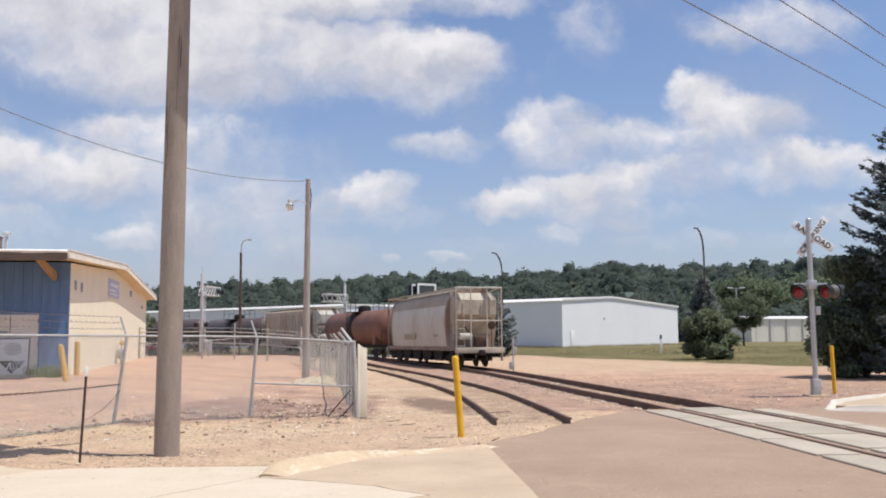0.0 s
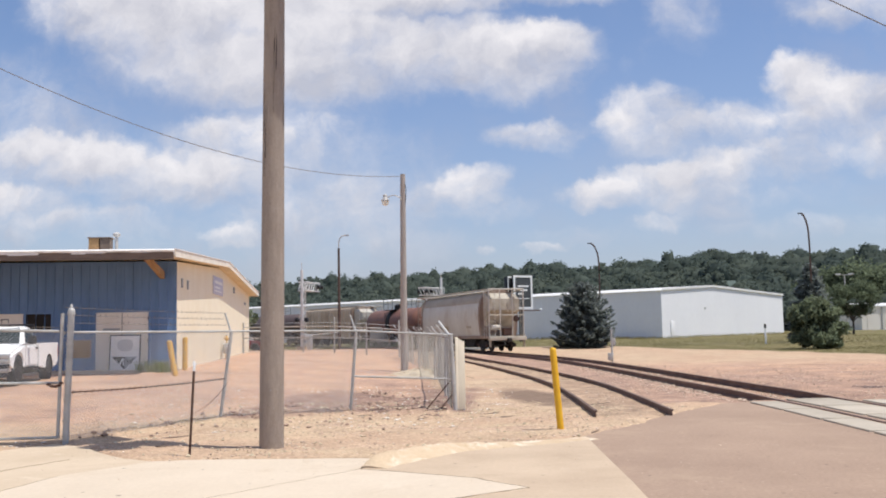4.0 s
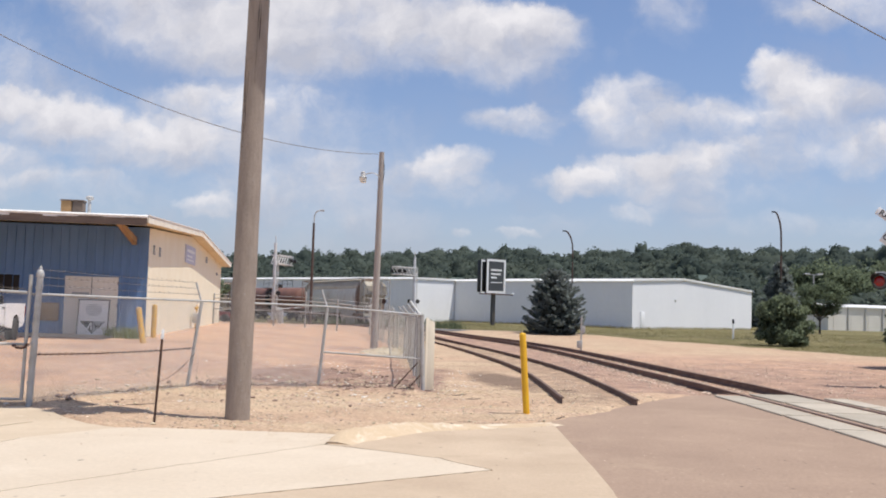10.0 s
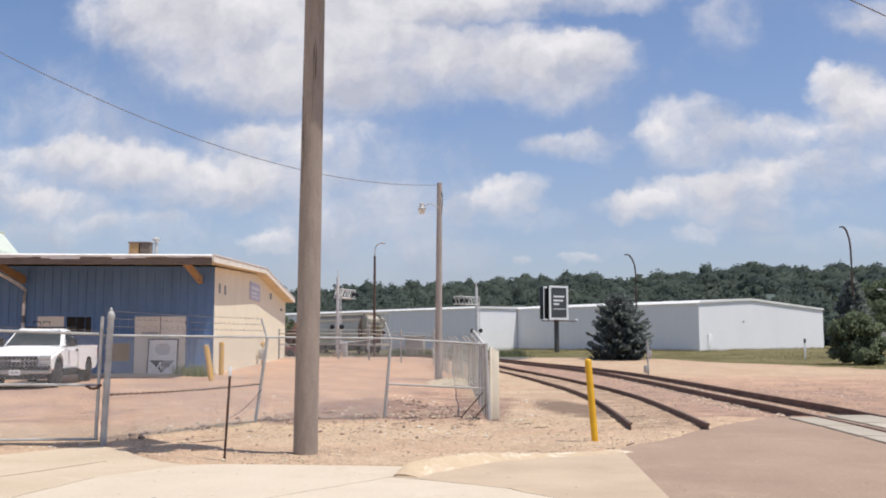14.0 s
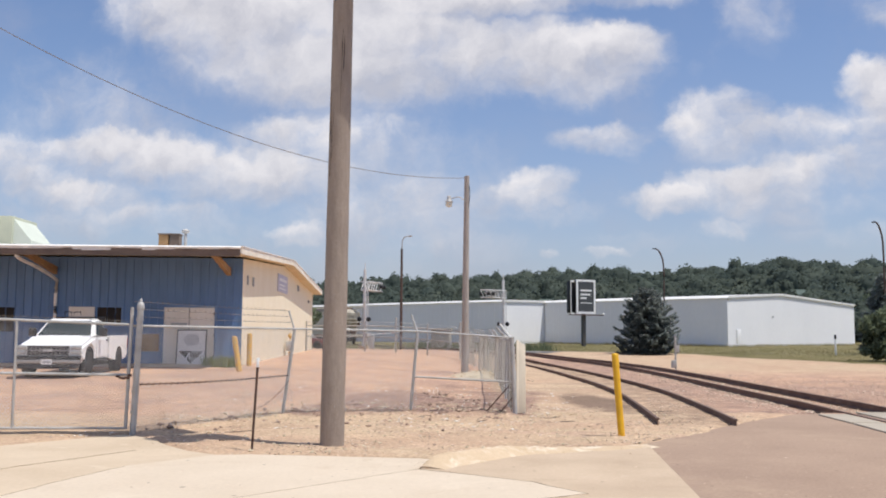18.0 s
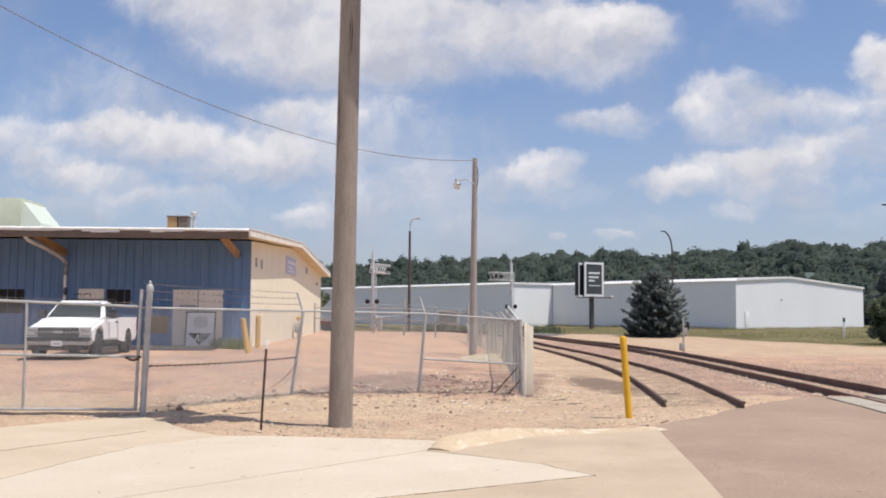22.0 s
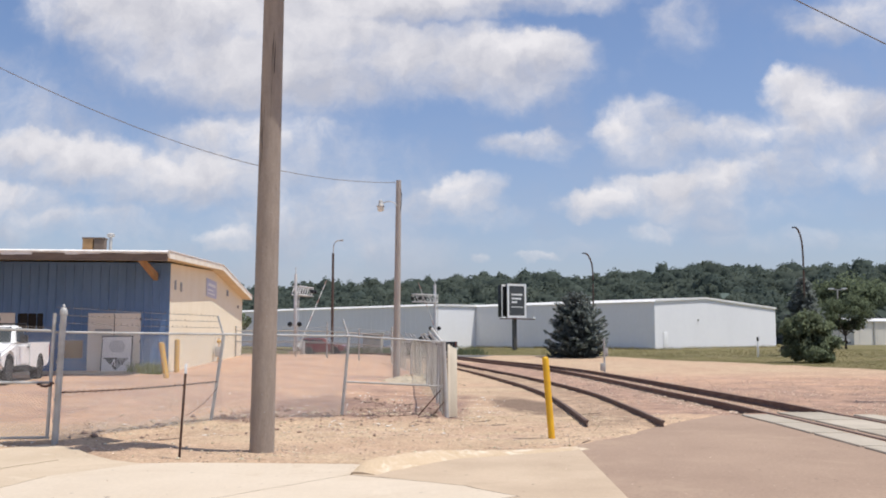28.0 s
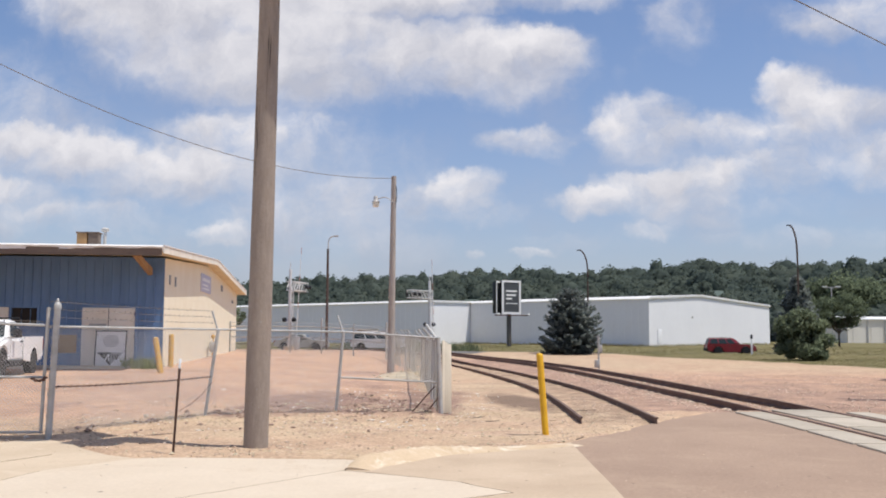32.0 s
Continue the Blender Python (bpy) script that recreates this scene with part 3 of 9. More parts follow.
def ball(bm, c, r, sx=1, sy=1, sz=1, u=12, v=8):
    bmesh.ops.create_uvsphere(bm, u_segments=u, v_segments=v, radius=r, matrix=Matrix.Translation(c) @ Matrix.Diagonal((sx, sy, sz, 1)))
    return bm


def lathe(bm, prof, n=20, m=None):
    """prof: (radius, height) up the z axis."""
    rings = []
    for r, z in prof:
        rings.append([bm.verts.new((r * math.cos(2 * math.pi * i / n), r * math.sin(2 * math.pi * i / n), z)) for i in range(n)])
    for a, b in zip(rings, rings[1:]):
        for i in range(n):
            bm.faces.new((a[i], a[(i + 1) % n], b[(i + 1) % n], b[i]))
    bm.faces.new(list(reversed(rings[0])))
    bm.faces.new(rings[-1])
    if m is not None:
        bmesh.ops.transform(bm, matrix=m, verts=[v for r in rings for v in r])
    return bm


def prism(bm, pts, lo, hi, axis="y", m=None):
    """A flat outline pts extruded from lo to hi along the axis (the outline lies in the other two, in x-y-z order)."""
    def at(p, t):
        return {"x": (t, p[0], p[1]), "y": (p[0], t, p[1]), "z": (p[0], p[1], t)}[axis]
    a = [bm.verts.new(at(p, lo)) for p in pts]
    b = [bm.verts.new(at(p, hi)) for p in pts]
    fs = [bm.faces.new(a), bm.faces.new(list(reversed(b)))]
    n = len(pts)
    for i in range(n):
        fs.append(bm.faces.new((a[i], b[i], b[(i + 1) % n], a[(i + 1) % n])))
    bmesh.ops.recalc_face_normals(bm, faces=fs)
    if m is not None:
        bmesh.ops.transform(bm, matrix=m, verts=a + b)
    return bm


def sweep(bm, pts, prof, closed=True):
    """A profile of (side, up) carried along pts."""
    pts = [Vector(p) for p in pts]
    rings = []
    for i, p in enumerate(pts):
        d = (pts[min(i + 1, len(pts) - 1)] - pts[max(i - 1, 0)]).normalized()
        side = d.cross(Vector((0, 0, 1))).normalized()
        up = side.cross(d)
        rings.append([bm.verts.new(p + side * s + up * u) for s, u in prof])
    n = len(prof)
    for a, b in zip(rings, rings[1:]):
        for i in range(n if closed else n - 1):
            bm.faces.new((a[i], a[(i + 1) % n], b[(i + 1) % n], b[i]))
    if closed:
        bm.faces.new(list(reversed(rings[0])))
        bm.faces.new(rings[-1])
    bmesh.ops.recalc_face_normals(bm, faces=bm.faces[:])
    return bm


def ring(r, n=6):
    return [(r * math.cos(2 * math.pi * i / n), r * math.sin(2 * math.pi * i / n)) for i in range(n)]


def sag(a, b, drop, n=16):
    a, b = Vector(a), Vector(b)
    return [a.lerp(b, i / n) - Vector((0, 0, drop * 4 * (i / n) * (1 - i / n))) for i in range(n + 1)]


def smooth01(t):
    t = min(1.0, max(0.0, t))
    return t * t * (3 - 2 * t)


def interp(x, pts):
    for (a, p), (b, q) in zip(pts, pts[1:]):
        if x <= b:
            return p + (q - p) * max(0.0, min(1.0, (x - a) / (b - a)))
    return pts[-1][1]


def spline(pts, step):
    """Catmull-Rom through pts, resampled about every step metres."""
    P = [Vector(p) for p in pts]
    P = [2 * P[0] - P[1]] + P + [2 * P[-1] - P[-2]]
    out = []
    for i in range(1, len(P) - 2):
        n = max(2, int((P[i + 1] - P[i]).length / step))
        for k in range(n):
            t = k / n
            a, b, c, d = P[i - 1], P[i], P[i + 1], P[i + 2]
            out.append(0.5 * (2 * b + (c - a) * t + (2 * a - 5 * b + 4 * c - d) * t * t + (3 * b - a - 3 * c + d) * t ** 3))
    out.append(P[-2])
    return out


def gz(x, y):
    """Height of the ground: flat by the street, the yard climbs a little, the far side of the line too."""
    base = interp(y, [(60, 0.0), (90, 0.22), (105, 0.28), (126, 0.62), (220, 0.9), (400, 1.2)])
    yard = interp(y, [(14, 0.0), (28, 0.40), (38, 0.50), (62, 0.72), (76, 0.60), (90, 0.34), (110, 0.3)])
    f = smooth01((-2.0 - x) / 12.0)
    return base + f * max(0.0, yard - base)


def on(x, y, up=0.0, yaw=0.0):
    return pose(x, y, gz(x, y) + up, 0, 0, yaw)


def leaves(centres, size, seed, flat=0.0, out=None):
    """Small random leaf cards round centres (N x 3): verts and faces."""
    rng = np.random.default_rng(seed)
    n = len(centres)
    a = rng.normal(size=(n, 3))
    b = rng.normal(size=(n, 3))
    a[:, 2] *= 1 - flat
    b[:, 2] *= 1 - flat
    a /= np.linalg.norm(a, axis=1)[:, None]
    b -= a * (a * b).sum(1)[:, None]
    b /= np.linalg.norm(b, axis=1)[:, None]
    s = (size * rng.uniform(0.6, 1.4, n))[:, None]
    v = np.stack([centres - a * s, centres - b * s * 0.55, centres + a * s, centres + b * s * 0.55], 1).reshape(-1, 3)
    f = np.arange(4 * n).reshape(-1, 4)
    if out is not None:
        v = v.reshape(-1, 4, 3)
        back = (np.cross(v[:, 1] - v[:, 0], v[:, 2] - v[:, 0]) * out).sum(1) < 0
        v[back] = v[back][:, [0, 3, 2, 1]]
        v = v.reshape(-1, 3)
    return v, f


def cloudmesh(name, centres, size, seed, material, parent=None, label="", flat=0.0, out=None, ruffle=0.55):
    """Leaf cards as one mesh; out: the way that the crown's surface faces at each leaf."""
    v, f = leaves(np.asarray(centres), size, seed, flat, out)
    me = bpy.data.meshes.new(name)
    me.from_pydata(v.tolist(), [], f.tolist())
    me.materials.append(material)
    if out is not None:
        rng = np.random.default_rng(seed + 9)
        nn = out + ruffle * rng.normal(size=out.shape)
        nn /= np.linalg.norm(nn, axis=1)[:, None]
        me.shade_smooth()
        me.normals_split_custom_set_from_vertices(np.repeat(nn, 4, 0).tolist())
    ob = new(name, me)
    ob.parent = parent
    return tagged(ob, label)

# ---- ground, street, tracks ----
LINE = spline([(9.6, -30, 0), (8.3, -8, 0), (7.5, 6, 0), (7.05, 13, 0), (6.72, 18, 0), (6.35, 22.5, 0), (5.62, 28, 0), (4.95, 33.5, 0), (4.2, 40, 0), (3.3, 47, 0), (2.3, 54, 0),
               (1.15, 60, 0), (-0.5, 66, 0), (-2.7, 72, 0), (-6.1, 79.6, 0), (-10.2, 88.0, 0), (-14.4, 96, 0), (-19.1, 103.5, 0), (-24.3, 110.5, 0), (-30.5, 117.5, 0), (-38, 125, 0),
               (-50, 136, 0), (-70, 153, 0), (-110, 186, 0), (-190, 250, 0)], 0.8)
SPUR = spline([(1.82, 19.42, 0), (1.56, 24, 0), (1.13, 29.3, 0), (0.42, 34.5, 0), (-0.35, 39, 0), (-1.75, 46.5, 0), (-3.45, 54, 0), (-5.8, 62, 0), (-9.2, 71, 0), (-14.5, 81, 0), (-20.5, 91, 0)], 0.8)


def head_z(p):
    return gz(p.x, p.y) + 0.016 + 0.044 * smooth01((p.y - 22.5) / 4.0)


for p in LINE:
    p.z = head_z(p)
for p in SPUR:
    p.z = gz(p.x, p.y) + 0.12

STREET_EDGE = [(-40, 9.0), (-11.5, 9.0), (-9.1, 13.06), (-8.0, 15.2), (-7.2, 14.6), (-5.4, 12.85), (-4.9, 13.1), (-4.2, 13.15), (-2.55, 13.2), (-2.33, 13.1), (-2.2, 12.78), (-1.95, 13.05), (-1.66, 13.67),
               (-1.3, 14.2), (-0.9, 14.48), (-0.47, 14.78), (0.0, 15.05), (0.4, 15.38), (0.68, 15.78), (2.5, 19.7), (3.3, 21.2), (4.2, 22.66), (4.9, 22.95), (7.6, 23.0), (8.3, 22.98), (9.42, 24.04), (10.34, 25.24), (12.56, 27.2), (16, 29.4), (60, 34)]


SPUR_X, SPUR_Y = [p.x for p in SPUR], [p.y for p in SPUR]


def street_gap(x, y):
    return y - interp(x, STREET_EDGE)


def line_gap(x, y):
    c = float(np.interp(y, LINE_Y, LINE_X))
    s = float(np.interp(y + 1, LINE_Y, LINE_X)) - c
    return abs(x - c) / math.hypot(1, s)


LINE_X, LINE_Y = [p.x for p in LINE], [p.y for p in LINE]


def fence_y(x):
    return interp(x, [(-13, 14.6), (-8.0, 15.4), (-6.6, 19.2), (-4.2, 20.8), (-1.88, 21.0)])


def band(x, f):
    """Brown spoil just inside the fence."""
    return (0.66 - 0.5 * max(0.0, -f) - 0.045 * max(0.0, f - 3.5)) * smooth01((x + 8.2) / 2.5)


def surface(x, y):
    """Weights of grass, pink gravel, dark stain and brown soil at a spot."""
    grass_line = interp(x, [(-60, 96), (-8, 96), (2, 94), (6, 82), (14, 74), (21, 57.5), (30, 50), (60, 40)])
    g = smooth01((y - grass_line) / 3.0 + 0.5)
    if x < -6:
        g = 0.0 if y < 96 else smooth01((y - 96) / 3)
    pink = 0.0
    if x < -2 + (y - 21) * -0.15 and y > fence_y(x) - 0.2:
        pink = 0.25 + 0.75 * smooth01((y - fence_y(x) - 0.5) / 6.0)
    soil = 0.0
    if x > 2.5 and y > 23:
        soil = 0.52 - 0.22 * smooth01((y - 30) / 20)
    if x > 2.5 and y > 24:
        pink = max(pink, (0.85 - 0.52 * smooth01((y - 34) / 24)) * smooth01((x - 2.5) / 1.5))
    d = line_gap(x, y) if -20 < x < 12 and 20 < y < 100 else 9
    pink = max(pink, 1.0 - d / 3.0)
    if -12 < x < -8 and y < fence_y(x):
        pink = 0.4
    dark = 0.0
    if 19.5 < y < 70:
        sx = float(np.interp(y, SPUR_Y, SPUR_X))
        if abs(x - sx) < 1.1:
            dark = 0.47 * smooth01((1.1 - abs(x - sx)) / 0.5)
        elif sx < x < float(np.interp(y, LINE_Y, LINE_X)) + 1.0 and y > 22.8:
            pink = max(pink, 0.85)
            soil = 0.52
    if 10 < y < 60:
        dark = max(dark, 1.05 - 0.62 * math.hypot((x + 0.2 + 0.2 * (y - 25.6)) / 0.85, (y - 25.6) / 3.8))
        soil = max(soil, band(x, y - fence_y(x)) * (1.1 + 0.8 * noise.noise((x * 0.7, y * 0.5, 4))) * smooth01((-0.9 - x) / 1.3) if -8 < x < -0.9 else 0)
    return g, pink, max(0.0, dark), max(0.0, soil)


def relief(x, y):
    z = gz(x, y)
    s = street_gap(x, y)
    if s < 0.25:
        return z - 0.09 * smooth01((0.25 - s) / 0.3)
    if y < 70 and abs(x) < 40:
        calm = smooth01((line_gap(x, y) - 1.3) / 1.2) if -8 < x < 12 and y > 20 else 1.0
        z += calm * (0.03 * noise.noise((x * 1.3, y * 1.3, 0)) + 0.014 * noise.noise((x * 4.1, y * 4.1, 3))) - 0.01
        # low bank of spoil where the fence runs
        f = y - fence_y(x)
        if -8 < x < -2:
            z += 0.05 * math.exp(-(f / 0.7) ** 2) * (1 + noise.noise((x * 2, y * 2, 7)))
            z += 0.05 * math.exp(-((f - 0.6) / 1.6) ** 2) * (noise.noise((x * 3.3, y * 3.3, 8)) + 0.6 * noise.noise((x * 7.1, y * 7.1, 9)))
    if y > 20:
        k = line_gap(x, y) if -20 < x < 12 and y < 100 else 9
        z -= 0.125 * smooth01((2.1 - k) / 1.0)
    # the verge stands a little above the far road
    if 60 < y < 84.5 and x > -6:
        z += 0.22 * smooth01((y - 76) / 6.0) * smooth01((x + 5.2) / 2.0) * smooth01((line_gap(x, y) - 2.0) / 1.5)
    return z


def make_ground():
    xs = [-1500, -900, -500, -300, -200, -140, -100, -75, -60, -50, -42, -36, -31, -27, -24, -21, -18.5, -16.5, -15]
    x = -14.0
    while x < 14.01:
        xs.append(x)
        x += 0.2
    xs += [14.6, 15.5, 17, 19, 21.5, 24, 27, 31, 36, 42, 50, 62, 80, 110, 150, 220, 320, 500, 900, 1500]
    ys = [-1200, -500, -200, -90, -45, -20, -8, 0, 4, 7]
    y = 8.0
    while y < 28:
        ys.append(y)
        y += 0.2
    while y < 60:
        ys.append(y)
        y += 0.6
    ys += [60, 62, 64, 66, 68, 70, 72, 74, 76, 78, 80, 82, 84, 84.5, 86, 88, 90, 92, 94, 95, 96, 97, 98, 100, 103, 107, 112, 118, 126, 140, 165, 200, 250, 320, 420, 600, 900, 1600]
    verts, cols = [], []
    for b in ys:
        for a in xs:
            verts.append((a, b, relief(a, b)))
            cols.append(surface(a, b))
    n = len(xs)
    faces = [(j * n + i, j * n + i + 1, (j + 1) * n + i + 1, (j + 1) * n + i) for j in range(len(ys) - 1) for i in range(n - 1)]
    ob = raw("ground", verts, faces, M_GROUND, smooth=True)
    at = ob.data.color_attributes.new("surface", "FLOAT_COLOR", "POINT")
    at.data.foreach_set("color", np.array(cols, dtype=np.float32).ravel())
    return tagged(ob, "pinkish gravel and pale dirt ground with dry grass beyond the tracks", "ground", kind="structure")


make_ground()


def slab(name, pts, top, material, label, category="pavement"):
    bm = prism(B(), pts, top - 0.16, top, "z")
    ob = part(name, bm, material)
    return tagged(ob, label, category, kind="structure")


def rag(pts, amp, step):
    """An outline broken up into short uneven pieces where it lies before the eye."""
    out = []
    for a, b in zip(pts, pts[1:] + pts[:1]):
        a, b = Vector(a), Vector(b)
        n = max(1, int((b - a).length / step)) if max(a.y, b.y) > 10 and 1.2 < max(a.x, b.x) < 17 and min(a.y, b.y) > 9 else 1
        d = (b - a).normalized()
        for i in range(n):
            p = a.lerp(b, i / n)
            k = (noise.noise((p.x * 2.3, p.y * 2.3, 9)) + 0.6 * noise.noise((p.x * 6, p.y * 6, 2))) * amp if i else 0.0
            out.append((p.x + d.y * k, p.y - d.x * k))
    return out


# the new apron meets an older slab along this line
MEET = [(-5.4, 12.95), (-5.73, 12.28), (-6.08, 11.6), (-6.18, 10.25), (-6.22, 8.96), (-6.35, 5.13)]
PALE = [(-4.9, 13.08), (-4.2, 13.12), (-2.55, 13.16), (-2.33, 13.1), (-2.33, 12.1), (-1.55, 11.74), (-0.80, 11.34), (-0.70, 11.18), (-0.16, 10.63), (-1.55, 9.4), (-4.0, 7.2)] + MEET[::-1]
SIDE = [(-40, 8.6), (-11.5, 9.0), (-9.1, 13.06), (-8.0, 15.2), (-7.3, 14.75), (-6.6, 13.9), (-6.0, 13.3)] + MEET + [(-9, 2.8), (-40, -24)]
OLD = [(-2.31, 12.08), (-2.29, 12.5), (-2.2, 12.68), (-1.98, 13.05), (-1.67, 13.67), (-1.32, 14.2), (-0.91, 14.47), (-0.49, 14.76), (-0.04, 15.03), (0.39, 15.36), (0.70, 15.82), (0.80, 14.2), (0.88, 12.9), (1.0, 11.0), (1.06, 9.7), (1.2, -30), (-39.9, -30), (-39.9, -24.1), (-9, 2.77),
       (-4.0, 7.27), (-1.58, 9.45), (-0.22, 10.62), (-0.74, 11.14), (-0.84, 11.29), (-1.58, 11.69), (-2.34, 12.04)]
ASPH = [(0.66, 15.86), (0.75, 14.2), (0.83, 12.9), (0.95, 11.0), (1.0, 9.7), (1.14, -30), (70, -30), (70, 33.0), (16, 29.2), (12.56, 27.0), (10.34, 25.1), (9.42, 23.9), (8.3, 22.9), (7.6, 22.9), (4.9, 22.92), (4.2, 22.6), (3.3, 21.1), (2.5, 19.6), (1.6, 17.6)]
slab("pavement_drive", PALE, 0.006, M_CONC_NEW, "pale new concrete driveway apron with fine joints")
slab("pavement_side", SIDE, 0.003, M_CONC_SIDE, "older tan concrete drive in front of the gate")
slab("pavement_gutter", OLD, 0.0, M_CONC_OLD, "old tan concrete gutter slab beside the asphalt")
slab("road", rag(ASPH, 0.10, 0.3), -0.008, M_ASPHALT, "worn pinkish-grey asphalt street at the rail crossing", "road")


def seam(pts, w, z=0.0085):
    """A tooled joint or crack that wanders a little, as a shallow dark groove fill."""
    bm = B()
    P = [Vector((*p, z)) for p in pts]
    out = []
    for a, b in zip(P, P[1:]):
        n = max(2, int((b - a).length / 0.15))
        out += [a.lerp(b, i / n) for i in range(n)]
    out.append(P[-1])
    for i, p in enumerate(out[1:-1]):
        p.x += 0.03 * noise.noise((p.x * 5, p.y * 5, 1))
        p.y += 0.03 * noise.noise((p.x * 5, p.y * 5, 5))
    # it opens and closes along its way
    rng = random.Random(6)
    i = 0
    while i < len(out) - 1:
        n = rng.randint(2, 6)
        k = w * rng.uniform(0.35, 1.3)
        run = out[i:i + n + 1]
        if len(run) > 1 and rng.random() < 0.85:
            sweep(bm, run, [(-k / 2, -0.006), (k / 2, -0.006), (k / 2, 0), (-k / 2, 0)])
        i += n
    return bm


for nm, pts, w in (("joint_crack", [(-2.33, 12.1), (-1.55, 11.74), (-0.8, 11.34), (-0.7, 11.18), (-0.16, 10.63)], 0.010), ("joint_edge", [(-0.16, 10.63), (-1.55, 9.4), (-4, 7.2)], 0.004), ("joint_drive", [(-6.3, 5.3), (-6.22, 8.96), (-6.18, 10.25), (-6.08, 11.6)], 0.006), ("joint_side", [(-9.6, 7.5), (-7.6, 10.6), (-6.75, 13.2)], 0.006),
                   ("joint_apron", [(-5.4, 6.8), (-3.93, 9.36), (-2.33, 12.1)], 0.004)):
    tagged(part(nm, seam(pts, w), M_SEAM), "dark joint line in the concrete", "joint", kind="structure")


def make_kerb(name, path, heights, material, label, roll=0.2):
    """A rounded kerb, its height running out towards one end, with a chipped top."""
    bm = B()
    rings = []
    for i, (p, h) in enumerate(zip(path, heights)):
        d = (path[min(i + 1, len(path) - 1)] - path[max(i - 1, 0)]).normalized()
        s = d.cross(Vector((0, 0, 1)))
        c = (0.016 * noise.noise((p.x * 6, p.y * 6, 2)) + 0.012 * noise.noise((p.x * 17, p.y * 17, 5))) * min(1.0, h / 0.05)
        prof = [(-0.13, -0.1), (-0.11, h * 0.6 + c), (-0.06, h + c), (0.04, h * 0.97 + c), (0.04 + 0.1 * roll, h * 0.66 + c), (0.04 + 0.3 * roll, h * 0.24), (0.04 + 0.5 * roll, -0.006), (0.06 + 0.5 * roll, -0.1)]
        rings.append([bm.verts.new(p + s * a + Vector((0, 0, max(b, -0.1)))) for a, b in prof])
    for a, b in zip(rings, rings[1:]):
        for i in range(7):
            bm.faces.new((a[i], a[i + 1], b[i + 1], b[i]))
    bm.faces.new(rings[0])
    bm.faces.new(rings[-1])
    bmesh.ops.recalc_face_normals(bm, faces=bm.faces[:])
    return tagged(part(name, bm, material), label, "kerb", kind="structure")


kp = spline([(-2.22, 12.22, 0.02), (-2.185, 12.40, 0.06), (-2.13, 12.62, 0.095), (-1.92, 13.0, 0.10), (-1.6, 13.62, 0.09), (-1.25, 14.15, 0.07), (-0.85, 14.4, 0.045), (-0.44, 14.69, 0.03), (-0.02, 14.96, 0.02), (0.42, 15.3, 0.01), (0.66, 15.6, 0.004)], 0.045)
kh = [p.z for p in kp]
for p in kp:
    p.z = 0.0
make_kerb("kerb_near", kp, [h * 1.35 for h in kh], M_CURB, "chipped rounded concrete kerb fading into the ground", 0.5)
kp = spline([(9.15, 22.75, 0), (9.6, 23.6, 0), (10.0, 24.25, 0), (12.2, 26.4, 0), (16, 29.4, 0), (30, 32, 0)], 0.25)
make_kerb("kerb_far", kp, [0.14 * smooth01(i / 4) for i in range(len(kp))], M_WHITE_CONC, "pale concrete kerb beyond the crossing")
kp = spline([(9.12, 22.7, 0), (9.4, 22.32, 0), (10.2, 22.0, 0), (12, 21.6, 0), (16, 21.2, 0), (30, 20.6, 0)], 0.25)
make_kerb("kerb_corner", kp, [0.14 * smooth01(i / 3) for i in range(len(kp))], M_WHITE_CONC, "pale concrete kerb round the street corner")
slab("pavement_far", [(9.3, 22.75), (9.5, 22.5), (10.2, 22.15), (12, 21.75), (16, 21.35), (30, 20.75), (30, 31.8), (16, 29.25), (12.2, 26.25), (10.1, 24.1), (9.7, 23.4)], 0.09, M_CONC_OLD, "dusty tan concrete corner inside the kerbs")

RAIL = [(-0.068, -0.17), (0.068, -0.17), (0.068, -0.158), (0.012, -0.145), (0.012, -0.04), (0.036, -0.03), (0.036, -0.006), (0.028, 0), (-0.028, 0), (-0.036, -0.006), (-0.036, -0.03), (-0.012, -0.04), (-0.012, -0.145), (-0.068, -0.158)]


def beside(path, off):
    out = []
    for i, p in enumerate(path):
        d = (path[min(i + 1, len(path) - 1)] - path[max(i - 1, 0)]).normalized()
        out.append(p + Vector((d.y, -d.x, 0)).normalized() * off)
    return out


def make_track(path, name, label, tie_every, tie_up, first, last):
    t = thing(name, pose(0, 0, 0), label, "railway track")
    tagged(t, kind="structure")
    part("rail", sweep(B(), beside(path, 0.752), RAIL), M_RAIL, t)
    part("rail", sweep(B(), beside(path, -0.752), RAIL), M_RAIL, t)
    proto = None
    walked, nxt = 0.0, 0.0
    rng = random.Random(4)
    for i in range(len(path) - 1):
        a, b = path[i], path[i + 1]
        walked += (b - a).length
        if walked < nxt or not first < a.y < last:
            continue
        nxt = walked + tie_every
        yaw = math.degrees(math.atan2(b.y - a.y, b.x - a.x))
        if proto is None:
            ob = proto = part("tie", box(B(), -0.115, 0.115, -1.3, 1.3, -0.18, 0.0, bev=0.012), M_TIE, t)
        else:
            ob = new("tie", proto.data)
            ob.parent = t
        ob.matrix_world = pose(a.x, a.y, a.z - 0.17 + tie_up + rng.uniform(-0.02, 0.014), 0, 0, yaw + rng.uniform(-2, 2))
    return t


MAIN_PATH = [p for p in LINE if p.y < 190]
make_track(MAIN_PATH, "track_main", "rusted main railway track curving away over a street crossing", 0.56, -0.052, 24, 60)
make_track(SPUR, "track_spur", "dead-end rusty spur track, its ties buried in dirt", 0.6, -0.012, 20.4, 40)


